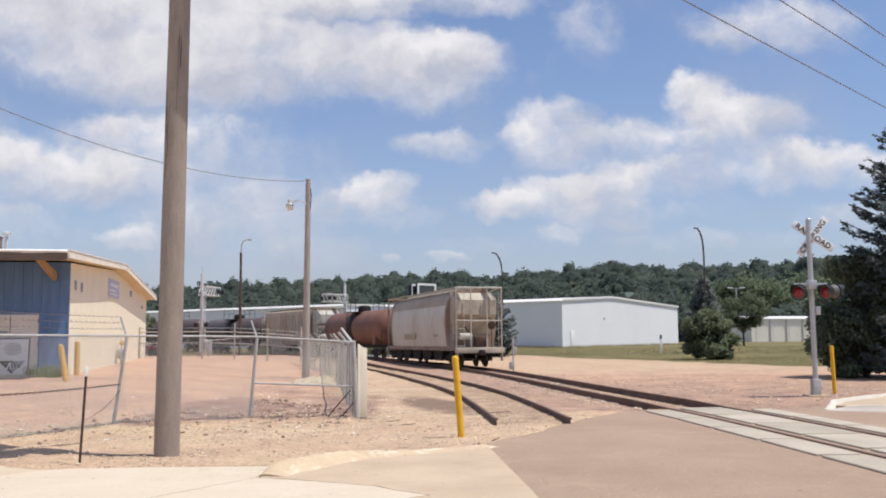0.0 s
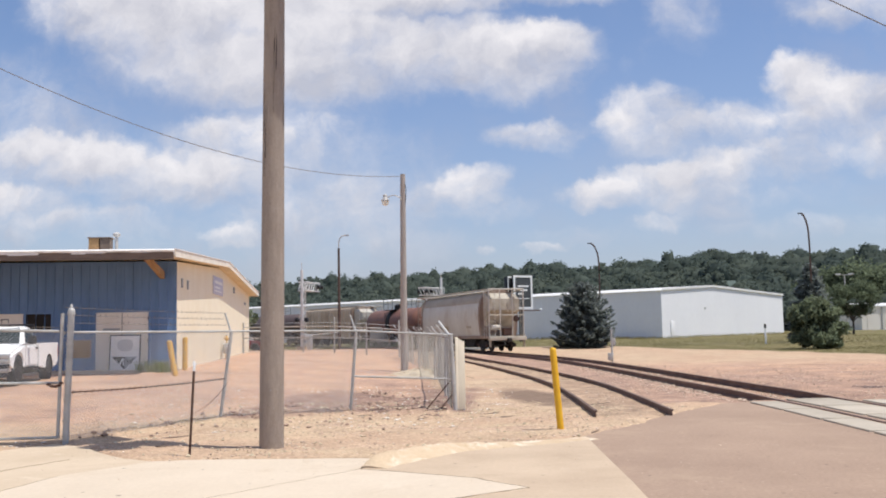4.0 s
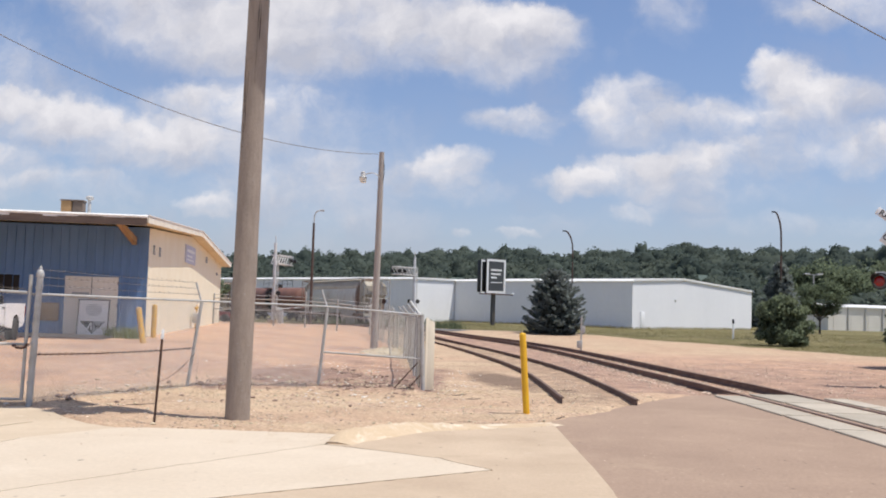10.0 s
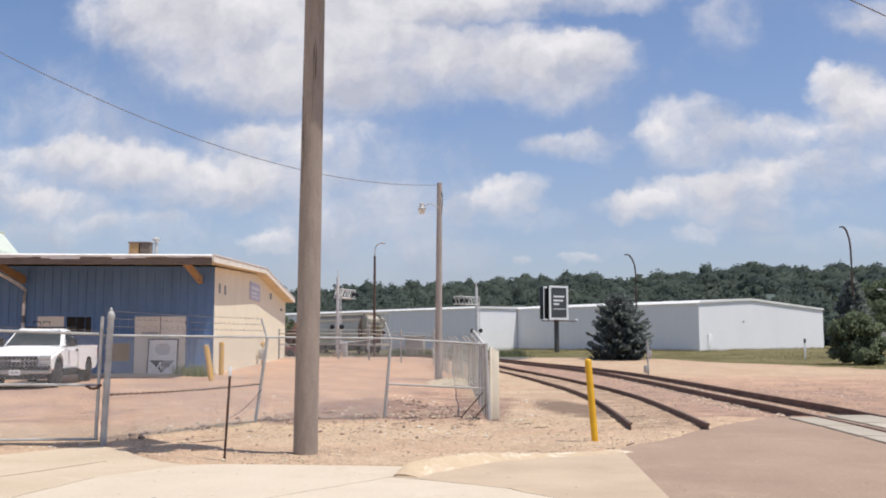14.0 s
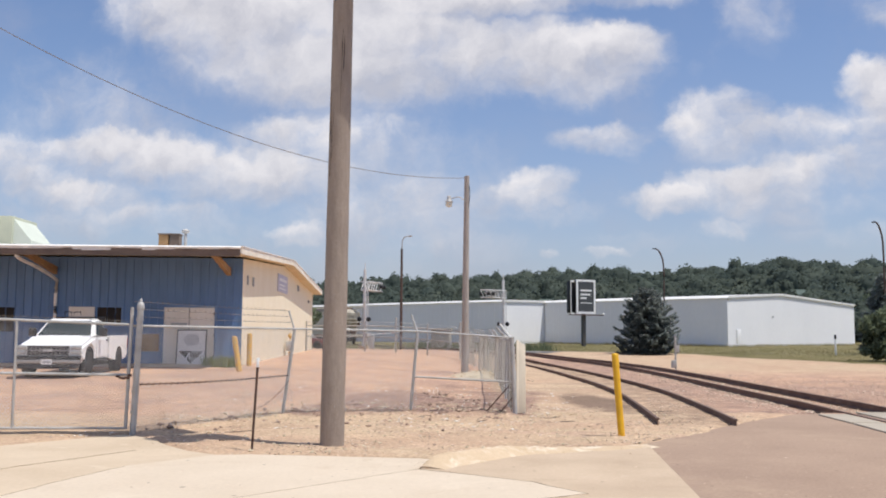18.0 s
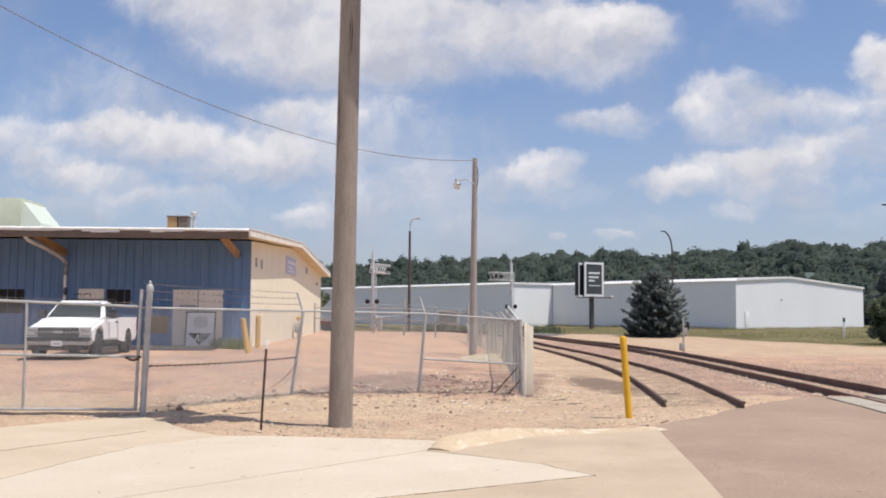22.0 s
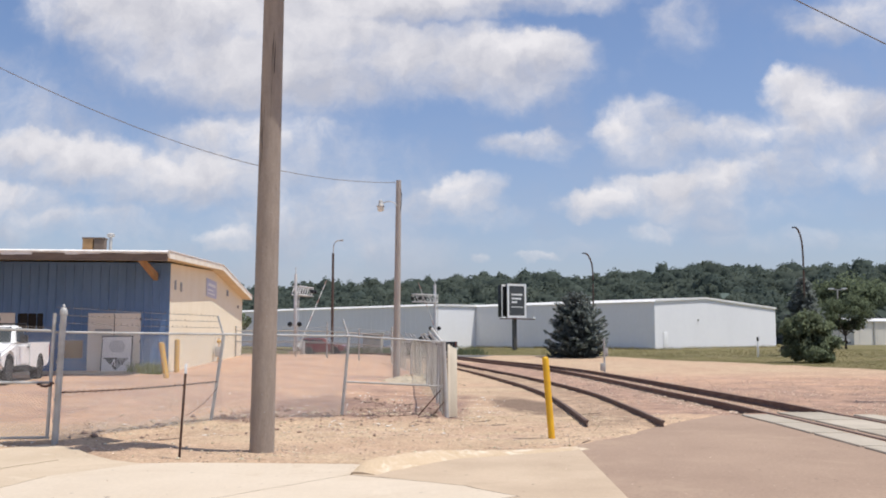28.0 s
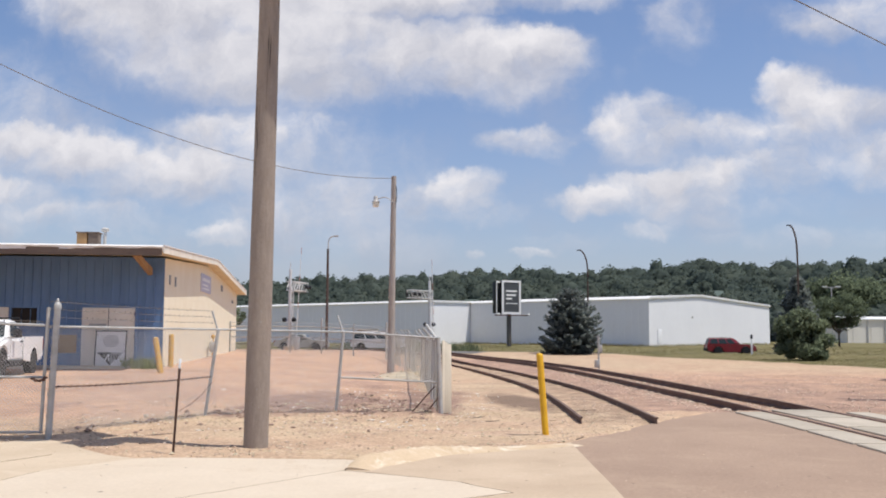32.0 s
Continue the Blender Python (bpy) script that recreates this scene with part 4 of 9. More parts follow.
def make_crossing():
    """Concrete panels beside and between the rails, each a slab of its own."""
    t = thing("crossing_panels", pose(0, 0, 0), "weathered concrete rail crossing panels flush with the street", "crossing")
    tagged(t, kind="structure")
    path = [p for p in LINE if 5 < p.y < 24.2]
    for o0, o1, want in ((-1.60, -0.96, 22.75), (-0.52, 0.52, 23.45), (0.96, 1.46, 22.75)):
        rows = []
        for k in range(8):
            y = want - 2.2 * k
            rows.append(Vector((float(np.interp(y, LINE_Y, LINE_X)), y, 0)))
        for a, b in zip(rows, rows[1:]):
            d = (a - b).normalized()
            n = Vector((d.y, -d.x, 0))
            g = d * 0.075
            q = [b + n * o0 + g, b + n * o1 + g, a + n * o1 - g, a + n * o0 - g]
            bm = prism(B(), [(v.x, v.y) for v in q], -0.15, 0.024, "z")
            bmesh.ops.bevel(bm, geom=bm.edges[:], offset=0.012, segments=1, affect="EDGES")
            part("panel", bm, M_PANEL, t)
    path2 = [Vector((p.x, p.y, -0.012)) for p in path if p.y < 23.0]
    part("filler", sweep(B(), path2, [(-1.65, -0.1), (1.52, -0.1), (1.52, 0.0), (-1.65, 0.0)]), M_GROOVE, t, "dark dirt-filled flangeway")


make_crossing()

# the road beyond the line
def far_road():
    xs = [-300, -150, -90, -60, -45] + [-40 + 2 * i for i in range(46)] + [60, 90, 150, 300]
    ys = [84.6, 86.8, 89.0, 91.2, 93.4]
    verts = [(x, y, gz(x, y) + 0.03) for y in ys for x in xs]
    verts += [(x, y, gz(x, y) - 0.1) for y in (ys[0], ys[-1]) for x in xs]
    n = len(xs)
    faces = [(j * n + i, j * n + i + 1, (j + 1) * n + i + 1, (j + 1) * n + i) for j in range(len(ys) - 1) for i in range(n - 1)]
    m = len(ys) * n
    faces += [(i, m + i, m + i + 1, i + 1) for i in range(n - 1)]
    tagged(raw("road_far", verts, faces, M_ROAD, smooth=True), "grey two-lane asphalt road beyond the tracks", "road", kind="structure")


far_road()

# ---- buildings and the distance ----
def shop_building():
    """Blue-fronted shop; local x runs along the front to the left, y into the depth, origin at the lit front corner."""
    t = thing("shop_building", pose(-14.1, 36.0, 0.49, 0, 0, 11.4) @ Matrix.Scale(1.06, 4), "low metal shop building with a blue front and cream gable wall", "building")
    W, D, Ht, Rg = 26.0, 25.5, 4.0, 4.6
    # walls: the front is at y = 0 and runs to x = -W
    part("wall", box(B(), -W, -0.002, 0, 0.2, -0.6, Ht), M_BLUE, t, "blue ribbed metal front wall")
    gable = [(0.205, -0.8), (D - 0.205, -0.8), (D - 0.205, Ht), (D * 0.5, Rg), (0.205, Ht)]
    part("wall", prism(B(), gable, -0.2, 0.0, "x"), M_CREAM, t, "cream painted gable wall")
    part("wall", prism(B(), gable, -W, -W + 0.2, "x"), M_CREAM, t)
    part("wall", box(B(), -W, 0, D - 0.2, D, -0.8, Ht), M_CREAM, t)
    return t, W, D, Ht, Rg


SHOP, SHOP_W, SHOP_D, SHOP_H, SHOP_R = shop_building()


def shop_roof():
    t, W, D = SHOP, SHOP_W, SHOP_D
    side, th = 0.50, 0.18
    F, K, R = (-3.35, 3.93), (D / 2 - 1.6, 4.60), (D + 0.75, 3.78)      # underside at the front eave, ridge, rear eave

    def cap(lo, hi, y_in=0.0):
        return [(F[0] + y_in, F[1] + lo), (K[0], K[1] + lo), (R[0] - y_in, R[1] + lo), (R[0] - y_in, R[1] + hi), (K[0], K[1] + hi), (F[0] + y_in, F[1] + hi)]

    part("roof", prism(B(), cap(0.03, th), -W - side, side, "x"), M_TRIM, t, "low-pitched pale metal roof with deep eaves")
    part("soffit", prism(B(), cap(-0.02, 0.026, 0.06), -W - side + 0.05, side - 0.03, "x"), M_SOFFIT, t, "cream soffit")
    part("fascia", box(B(), -W - side, side - 0.02, F[0] - 0.05, F[0], F[1] - 0.13, F[1] + 0.12), M_BROWN, t, "peeling brown wooden fascia")
    bm = B()
    rng = random.Random(8)
    x = -W - side
    while x < side:
        w = rng.uniform(0.25, 0.8)
        h = rng.uniform(0.0, 0.12)
        box(bm, x, min(x + w, side), F[0] - 0.07, F[0] - 0.054, F[1] + th - 0.05 - h, F[1] + th + 0.01)
        x += w
    part("drip_edge", bm, M_TRIM, t, "ragged white metal drip edge")
    part("gutter_lip", prism(B(), [(F[0] - 0.12, F[1] + th - 0.01), (F[0] - 0.03, F[1] + th + 0.045), (F[0] - 0.03, F[1] + th - 0.01)], -W - side, side, "x"), M_TRIM, t, "white sloping metal roof edge")
    part("barge_board", prism(B(), cap(-0.04, th + 0.02), side + 0.004, side + 0.04, "x"), M_BARGE, t, "pale cream barge board")
    part("gable_flashing", prism(B(), cap(th + 0.021, th + 0.06), side - 0.06, side + 0.065, "x"), M_TRIM, t, "white metal flashing along the gable edge")
    # ribs of the blue front, corner trim
    bm = B()
    x = -0.35
    while x > -W:
        box(bm, x - 0.02, x + 0.02, -0.03, -0.001, -0.55, 3.98)
        x -= 0.31
    part("siding_ribs", bm, M_BLUE, t)
    part("corner_trim", box(B(), -0.06, 0.004, -0.03, -0.002, -0.6, 3.98), M_BLUE, t)
    part("corner_board", box(B(), -0.001, 0.012, -0.03, 0.22, -0.6, 3.98), M_CREAM, t, "cream corner board")
    # panel joints of the gable wall
    bm = B()
    for i in range(1, 11):
        z = 0.38 * i
        box(bm, 0.0, 0.003, 0.02, D - 0.02, z - 0.003, z + 0.003)
    part("siding_laps", bm, M_CREAM, t)


shop_roof()
walk_pts = [SHOP.matrix_world @ Vector(p) for p in ((-SHOP_W, -0.004, 0), (-SHOP_W, -1.15, 0), (0.1, -1.15, 0), (0.1, -0.004, 0))]
tagged(part("pavement_shop", prism(B(), [(p.x, p.y) for p in walk_pts], 0.2, 0.545, "z"), M_CONC_NEW), "pale concrete step along the shop front", "pavement", kind="structure")


def warehouse():
    u, v = Vector((-0.81, 0.586, 0)), Vector((0.586, 0.81, 0))
    c = Vector((15.6, 124.0, 0))
    yaw = math.degrees(math.atan2(u.y, u.x))
    t = thing("warehouse", pose(c.x, c.y, 0.6, 0, 0, yaw), "long white metal warehouse with a low gable roof", "building")
    # local x along the long wall, local -y into the building's depth
    D, H1, H2 = 39.0, 6.1, 6.85

    def block(x0, x1, y0, y1, h):
        ym = y0 - 14.5
        rg = h + H2 - H1 - (0.6 if x0 > 1 else 0.0)
        part("wall", box(B(), x0, x1, y0 - 0.25, y0, -1.2, h), M_WH_GREY, t, "shaded long metal wall")
        part("wall", box(B(), x0, x1, y1, y1 + 0.25, -1.2, h), M_WH_GREY, t)
        for xx in (x0, x1 - 0.25):
            part("wall", prism(B(), [(y0 - 0.25, -1.2), (y0 - 0.25, h), (ym, rg), (y1 + 0.25, h), (y1 + 0.25, -1.2)], xx, xx + 0.25, "x"), M_WH_GREY, t, "white gable wall")
        bm = prism(B(), [(y0 + 0.22, h - 0.01), (ym, rg + 0.02), (y1 - 0.22, h - 0.01), (y1 + 0.12, h + 0.27), (ym, rg + 0.30), (y0 - 0.12, h + 0.27)], x0 - 0.2, x1 + 0.2, "x")
        part("roof", bm, M_WH_ROOF, t, "white metal roof")
        # standing ribs of the siding
        bm = B()
        n = int((x1 - x0) / 1.0)
        for i in range(n):
            x = x0 + (i + 0.5) * (x1 - x0) / n
            box(bm, x - 0.02, x + 0.02, y0 + 0.001, y0 + 0.014, -1.0, h - 0.05)
        part("siding_ribs", bm, M_WH_GREY, t)

    block(0, 29.5, 0, -D, H1)
    block(29.6, 110, 9.3, -D, H1 - 0.1)
    # door in the lit gable
    d = part("door", box(B(), -0.10, -0.03, -3.2, -2.2, -0.1, 2.15, bev=0.01), M_SIGNWHITE, t, "white steel door")
    part("door_frame", box(B(), -0.06, -0.04, -3.32, -2.08, -0.1, 2.27), M_WH_GREY, t)
    part("wall_light", box(B(), -0.2, -0.03, -12.08, -11.92, 3.8, 4.05, bev=0.02), M_GALV, t)
    return t


warehouse()


def skyline(az):
    """Elevation of the ridge's tree line, degrees, by azimuth to the left."""
    return -0.55 + 0.13 * math.sin(az * 2.1 + 1) * math.sin(az * 0.83) + 0.09 * math.sin(az * 4.7) + interp(az, [(-60, 3.2), (-30, 4.3), (-22, 4.55), (-17.8, 4.3), (-14, 4.25), (-10.2, 4.55), (-6, 4.1), (-2, 3.95), (2.4, 4.05), (6, 3.75), (11.6, 3.5), (15, 3.35), (20, 3.2), (60, 2.4)])


def make_hills():
    """A long ridge behind everything, and the woods that cover it."""
    azs = [-60 + 2.0 * i for i in range(61)]
    rows = [(230, 0.0), (300, 0.16), (380, 0.42), (460, 0.72), (540, 0.93), (600, 1.0), (700, 0.95), (900, 0.6)]
    verts, faces = [], []

    def top(az, r):
        return max(3.0, 600 * math.tan(radians(skyline(az))) - 10.8)

    for r, k in rows:
        for az in azs:
            a = radians(az)
            # sheet lifted 5 m into the crowns, added to fill their deep shade
            verts.append((-r * math.sin(a), r * math.cos(a), 0.9 + k * top(az, r) + 5.0 * min(1.0, k * 6)))
    n = len(azs)
    for j in range(len(rows) - 1):
        for i in range(n - 1):
            faces.append((j * n + i, (j + 1) * n + i, (j + 1) * n + i + 1, j * n + i + 1))
    tagged(raw("backdrop_hill", verts, faces, M_HILL, smooth=True), "wooded ridge in the distance", "hill", kind="structure")
    # crowns: lumpy rounded masses, with loose leaf sprays over them
    bm = B()
    bmesh.ops.create_icosphere(bm, subdivisions=2, radius=1.0)
    unit = np.array([v.co[:] for v in bm.verts])
    tri = np.array([[v.index for v in f.verts] for f in bm.faces])
    bm.free()
    keep = (unit[tri][:, :, 2].mean(1) > -0.45) & (unit[tri][:, :, 1].mean(1) < 0.45)
    tri = tri[keep]
    rng = np.random.default_rng(5)
    V, F, C, N = [], [], [], []
    sky_side = np.array([0.1, -0.5, 0.86])
    for k in range(2700):
        az = rng.uniform(-33, 31)
        r = rng.choice([245, 280, 320, 365, 415, 465, 515, 555, 585, 600, 605]) + rng.uniform(-22, 12)
        a = radians(az)
        z0 = 0.9 + interp(r, rows) * top(az, r)
        far = 0.62 + 0.38 * smooth01((r - 300) / 200)
        h = rng.uniform(11.0, 15.0) * (1.18 if rng.uniform() < 0.07 else 1.0) * far
        w = rng.uniform(4.8, 9.5) * far
        x, y = -r * math.sin(a), r * math.cos(a)
        s = np.array([w * rng.uniform(0.7, 0.95), w * 0.8, h * rng.uniform(0.40, 0.54)])
        c = np.array([x, y, z0 + h * rng.uniform(0.42, 0.54)])
        ph = rng.uniform(0, 6.28, 9)
        u = unit
        lump = 0.93 + 0.15 * np.sin(3.7 * u[:, 0] + ph[0]) * np.sin(3.4 * u[:, 2] + ph[1]) + 0.08 * np.sin(8.5 * u[:, 0] + ph[2]) * np.sin(9.1 * u[:, 2] + ph[3]) + rng.normal(0, 0.05, len(u))
        F.append(tri + len(V) * len(u))
        V.append(u * lump[:, None] * s + c)
        p = rng.normal(size=(130, 3))
        p[:, 2] = np.abs(p[:, 2])
        p /= np.linalg.norm(p, axis=1)[:, None]
        wave = 0.96 + 0.13 * np.sin(3.7 * p[:, 0] + ph[0]) * np.sin(3.4 * p[:, 2] + ph[1])
        C.append(p * s * (wave * rng.uniform(0.92, 1.12, 130))[:, None] + c)
        n_ = p / s / np.linalg.norm(p / s, axis=1)[:, None]
        N.append((n_ * 0.55 + sky_side * 0.7) / np.linalg.norm(n_ * 0.55 + sky_side * 0.7, axis=1)[:, None])
    me = bpy.data.meshes.new("far_woods")
    me.from_pydata(np.concatenate(V).tolist(), [], np.concatenate(F).tolist())
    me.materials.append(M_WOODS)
    me.shade_smooth()
    tagged(new("far_woods", me), "dense green deciduous woods covering the far ridge", "woods", kind="stuff")
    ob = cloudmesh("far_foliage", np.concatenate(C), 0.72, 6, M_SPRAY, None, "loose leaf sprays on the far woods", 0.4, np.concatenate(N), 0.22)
    tagged(ob, category="foliage", kind="stuff")


make_hills()

# ---- fences, poles, posts ----
def mesh_wires(bm, a, b, z0a, z0b, z1a, z1b, pitch, r):
    """Chain-link wire between a and b (xy), from the lower to the upper heights: zigzag strands, square in section."""
    a, b = Vector((*a, 0)), Vector((*b, 0))
    L = (b - a).length
    d = (b - a) / L
    h = pitch / 2
    off = Vector((d.y, -d.x, 0)) * r
    for i in range(int(L / h)):
        x = i * h
        f = x / L
        lo, hi = z0a + (z0b - z0a) * f, z1a + (z1b - z1a) * f
        prev = None
        for j in range(int((hi - lo) / h) + 1):
            flip = (i + j) % 2
            p = a + d * (x + h * flip) + Vector((0, 0, min(lo + j * h, hi))) + off * (1 - 2 * flip)
            q = [bm.verts.new(p + d * r), bm.verts.new(p - d * r * 0.5 + off), bm.verts.new(p - d * r * 0.5 - off)]
            if prev:
                for e in range(3):
                    bm.faces.new((prev[e], prev[(e + 1) % 3], q[(e + 1) % 3], q[e]))
            prev = q
    return bm


def fence_post(parent, x, y, z0, h, r=0.032, lean=(0.0, 0.0), arm=None, cap=True):
    """A round post; arm: way of the barbed-wire arm."""
    p0 = Vector((x, y, z0 - 0.15))
    p1 = Vector((x + lean[0], y + lean[1], z0 + h))
    post = part("post", tube(B(), p0, p1, r, n=12), M_GALV, parent)
    if cap:
        bm = B()
        ball(bm, p1, r * 1.15, sz=0.6)
        part("post_cap", bm, M_GALV, post)
    tip = None
    if arm is not None:
        tip = p1 + Vector(arm)
        part("barb_arm", tube(B(), p1 - Vector((0, 0, 0.05)), tip, r * 0.62, n=8), M_GALV, post)
    return p1, tip


def barbed(bm, a, b, drop=0.015, every=0.13, r=0.0032):
    pts = sag(a, b, drop, 10)
    sweep(bm, pts, ring(r, 4))
    L = (Vector(b) - Vector(a)).length
    n = int(L / every)
    for i in range(1, n):
        c = pts[0].lerp(pts[-1], i / n)
        for s in (1, -1):
            tube(bm, c + Vector((0.012 * s, 0.01, -0.022)), c + Vector((-0.012 * s, -0.01, 0.022)), r * 0.7, n=3)


def front_fence():
    t = thing("chain_link_fence", pose(0, 0, 0), "galvanised chain-link fence with leaning posts and barbed-wire arms", "fence")
    spots = [(-7.95, 15.3), (-6.60, 19.2), (-4.2, 20.8), (-1.88, 21.0)]
    g = [gz(*s) for s in spots]
    tops = [1.84, 1.83, 1.80, 1.67]
    posts = []
    P = [(0, 0), (0.22, 0.10), (0.16, 0.02), (-0.08, 0.0)]
    A = [None, (-0.14, 0.0, 0.38), (-0.16, 0.1, 0.36), (-0.30, 0.35, 0.30)]
    for s, z, tp, le, ar in list(zip(spots, g, tops, P, A))[1:]:
        posts.append(fence_post(t, *s, z, tp - z, 0.05 if s[0] > -2 else 0.034, le, ar))
    ends = [Vector((-7.95, 15.3, 1.84))] + [p for p, _ in posts]
    for a, b in zip(ends, ends[1:]):
        part("top_rail", tube(B(), a, b, 0.022, n=8), M_GALV, t)
    # a bent mid rail survives in the last bay
    part("mid_rail", tube(B(), (spots[2][0] + 0.07, spots[2][1], 0.80), (spots[3][0] - 0.05, spots[3][1], 0.70), 0.021, n=8), M_GALV, t)
    bm = B()
    sweep(bm, sag((-7.9, 15.3, 0.84), (-6.5, 19.2, 0.86), 0.03), ring(0.012, 5))
    for i in range(30):
        f = i / 29
        c = Vector((-7.9, 15.3, 0.84)).lerp(Vector((-6.5, 19.2, 0.86)), f) - Vector((0, 0, 0.12 * f * (1 - f)))
        tube(bm, c + Vector((0, 0, -0.03)), c + Vector((0.02, 0.03, 0.03)), 0.008, n=4)
    part("tension_wire", bm, M_RUST, t, "rusty twisted wire")
    part("brace_wire", sweep(B(), sag((-6.45, 19.2, 0.75), (-6.82, 18.2, 0.22), 0.09), ring(0.007, 5)), M_RUST, t)
    part("brace_rod", tube(B(), (-2.55, 21.0, 0.02), (-2.02, 21.0, 0.62), 0.015, n=6), M_RUST, t)
    part("brace_rod", tube(B(), (-2.25, 21.05, 0.0), (-1.95, 21.0, 0.36), 0.015, n=6), M_RUST, t)
    for i in range(3):
        a, b = ends[i], ends[i + 1]
        bm = B()
        za, zb = (g[i] + 0.03, g[i + 1] + 0.03)
        mesh_wires(bm, (a.x, a.y), (b.x, b.y), za if i < 2 else 0.75, zb if i < 2 else 0.68, a.z, b.z, 0.066, 0.0031)
        part("mesh", bm, M_WIRE, t, "chain-link mesh")
    # three strands between the arms
    for k in (0.35, 0.68, 1.0):
        bm = B()
        barbed(bm, (-7.95, 15.3, 1.86 + 0.40 * k), posts[0][0].lerp(posts[0][1], k))
        part("barbed_wire", bm, M_BARB, t)
    return posts


POSTS = front_fence()


def swing_gate():
    t = thing("chain_link_gate", pose(0, 0, 0), "closed chain-link swing gate on a tall capped steel post", "gate")
    x0, y0 = -7.90, 15.3
    gp = part("gate_post", tube(B(), (x0, y0, -0.2), (x0 + 0.075, y0, 2.15), 0.052, n=16), M_GALV, t, "thick galvanised gate post")
    bm = B()
    lathe(bm, [(0.062, 2.13), (0.062, 2.19), (0.05, 2.23), (0.024, 2.25), (0.024, 2.29), (0.005, 2.315)], 16, Matrix.Translation((x0 + 0.075, y0, 0)))
    part("post_cap", bm, M_GALV, gp)
    for z in (0.35, 0.7, 1.0, 1.32, 1.62, 1.92):
        part("band", lathe(B(), [(0.06, z), (0.06, z + 0.05)], 16, Matrix.Translation((x0 + 0.034 * z, y0, 0))), M_GALV, gp)
    a, b = Vector((x0 - 0.13, y0 + 0.0, 0)), Vector((-12.6, 14.2, 0))
    z0, z1 = 0.10, 1.86
    up = Vector((0, 0, 1))
    frame = part("frame_upright", tube(B(), a + up * 0.08, a + up * 2.16 + Vector((0.05, 0, 0)), 0.03, n=10), M_GALV, t)
    z2 = 2.03
    part("frame_upright", tube(B(), b + up * z0, b + up * z2, 0.03, n=10), M_GALV, t)
    for z, ze, nm in ((z0, z0, "bottom_rail"), (1.0, 1.05, "mid_rail"), (z1, z2, "top_rail")):
        part(nm, tube(B(), a + up * z, b + up * ze, 0.024, n=8), M_GALV, t)
    c = a.lerp(b, 0.40)
    part("frame_upright", tube(B(), c + up * z0, c + up * (z1 + 0.4 * (z2 - z1)), 0.024, n=8), M_GALV, t)
    bm = B()
    mesh_wires(bm, (a.x, a.y), (b.x, b.y), z0, z0, z1, z2, 0.062, 0.0037)
    part("mesh", bm, M_WIRE, t, "chain-link mesh")
    bm = B()
    barbed(bm, a + up * (z1 + 0.06), b + up * (z2 + 0.06), 0.0)
    part("barbed_wire", bm, M_BARB, t)
    bm = B()
    for i, (dx, dz) in enumerate(((0.0, 0.0), (0.06, -0.03), (0.12, -0.035), (0.18, -0.02), (0.22, 0.02))):
        ball(bm, (x0 - 0.26 + dx, y0 - 0.09, 0.98 + dz), 0.032, sx=1.3, sz=0.7)
    part("chain", bm, M_RUST, t, "dark locking chain")


swing_gate()


def side_fence():
    """The long fence that follows the spur into the distance, then turns across the back of the yard."""
    t = thing("chain_link_fence", pose(0, 0, 0), "long chain-link fence with slanted barbed-wire arms along the spur", "fence")
    run = spline([(-1.95, 21.1, 0), (-2.6, 26, 0), (-3.5, 33, 0), (-4.7, 40, 0), (-6.4, 48, 0), (-8.3, 56, 0)], 2.6)
    tips, tops = [], []
    for i, p in enumerate(run[1:]):
        h = 1.62
        a, b = fence_post(t, p.x, p.y, gz(p.x, p.y), h, 0.03, (0.05 * math.sin(i * 2.1), 0), (-0.30, 0.05, 0.30))
        tops.append(a)
        tips.append(b)
    prev = POSTS[-1][0]
    prevt = POSTS[-1][1]
    for a, b in zip(tops, tips):
        part("top_rail", tube(B(), prev, a, 0.02, n=6), M_GALV, t)
        bm = B()
        mesh_wires(bm, (prev.x, prev.y), (a.x, a.y), gz(prev.x, prev.y) + 0.02, gz(a.x, a.y) + 0.02, prev.z, a.z, 0.10, 0.0021)
        part("mesh", bm, M_WIRE_DULL, t, "chain-link mesh")
        bm = B()
        for k in (0.4, 0.7, 1.0):
            sweep(bm, [prev.lerp(prevt, k), a.lerp(b, k)], ring(0.004, 4))
        part("barbed_wire", bm, M_BARB, t)
        prev, prevt = a, b
    # back fence
    t2 = thing("chain_link_fence", pose(0, 0, 0), "chain-link fence with two rails across the back of the yard", "fence")
    a0, b0 = Vector((-8.3, 56, 0)), Vector((-18.6, 58.6, 0))
    n = 5
    last = None
    for i in range(n + 1):
        p = a0.lerp(b0, i / n)
        z = gz(p.x, p.y)
        fence_post(t2, p.x, p.y, z, 1.9 if i % 2 else 2.15, 0.045)
        if last is not None:
            for h in (1.62, 0.95):
                part("rail", tube(B(), last[0] + Vector((0, 0, last[1] + h)), p + Vector((0, 0, z + h)), 0.035, n=6), M_GALV, t2)
            part("rail", tube(B(), last[0] + Vector((0, 0, last[1] + 1.85)), p + Vector((0, 0, z + 1.85)), 0.012, n=4), M_WIRE, t2)
            bm = B()
            mesh_wires(bm, (last[0].x, last[0].y), (p.x, p.y), last[1] + 0.03, z + 0.03, last[1] + 0.95, z + 0.95, 0.2, 0.007)
            part("mesh", bm, M_WIRE_DULL, t2, "chain-link mesh")
        last = (p, z)
    part("brace", tube(B(), a0.lerp(b0, 0.02) + Vector((0, 0, 1.5)), a0 + Vector((0.9, -3.2, 0.5)), 0.03, n=6), M_GALV, t2)


side_fence()


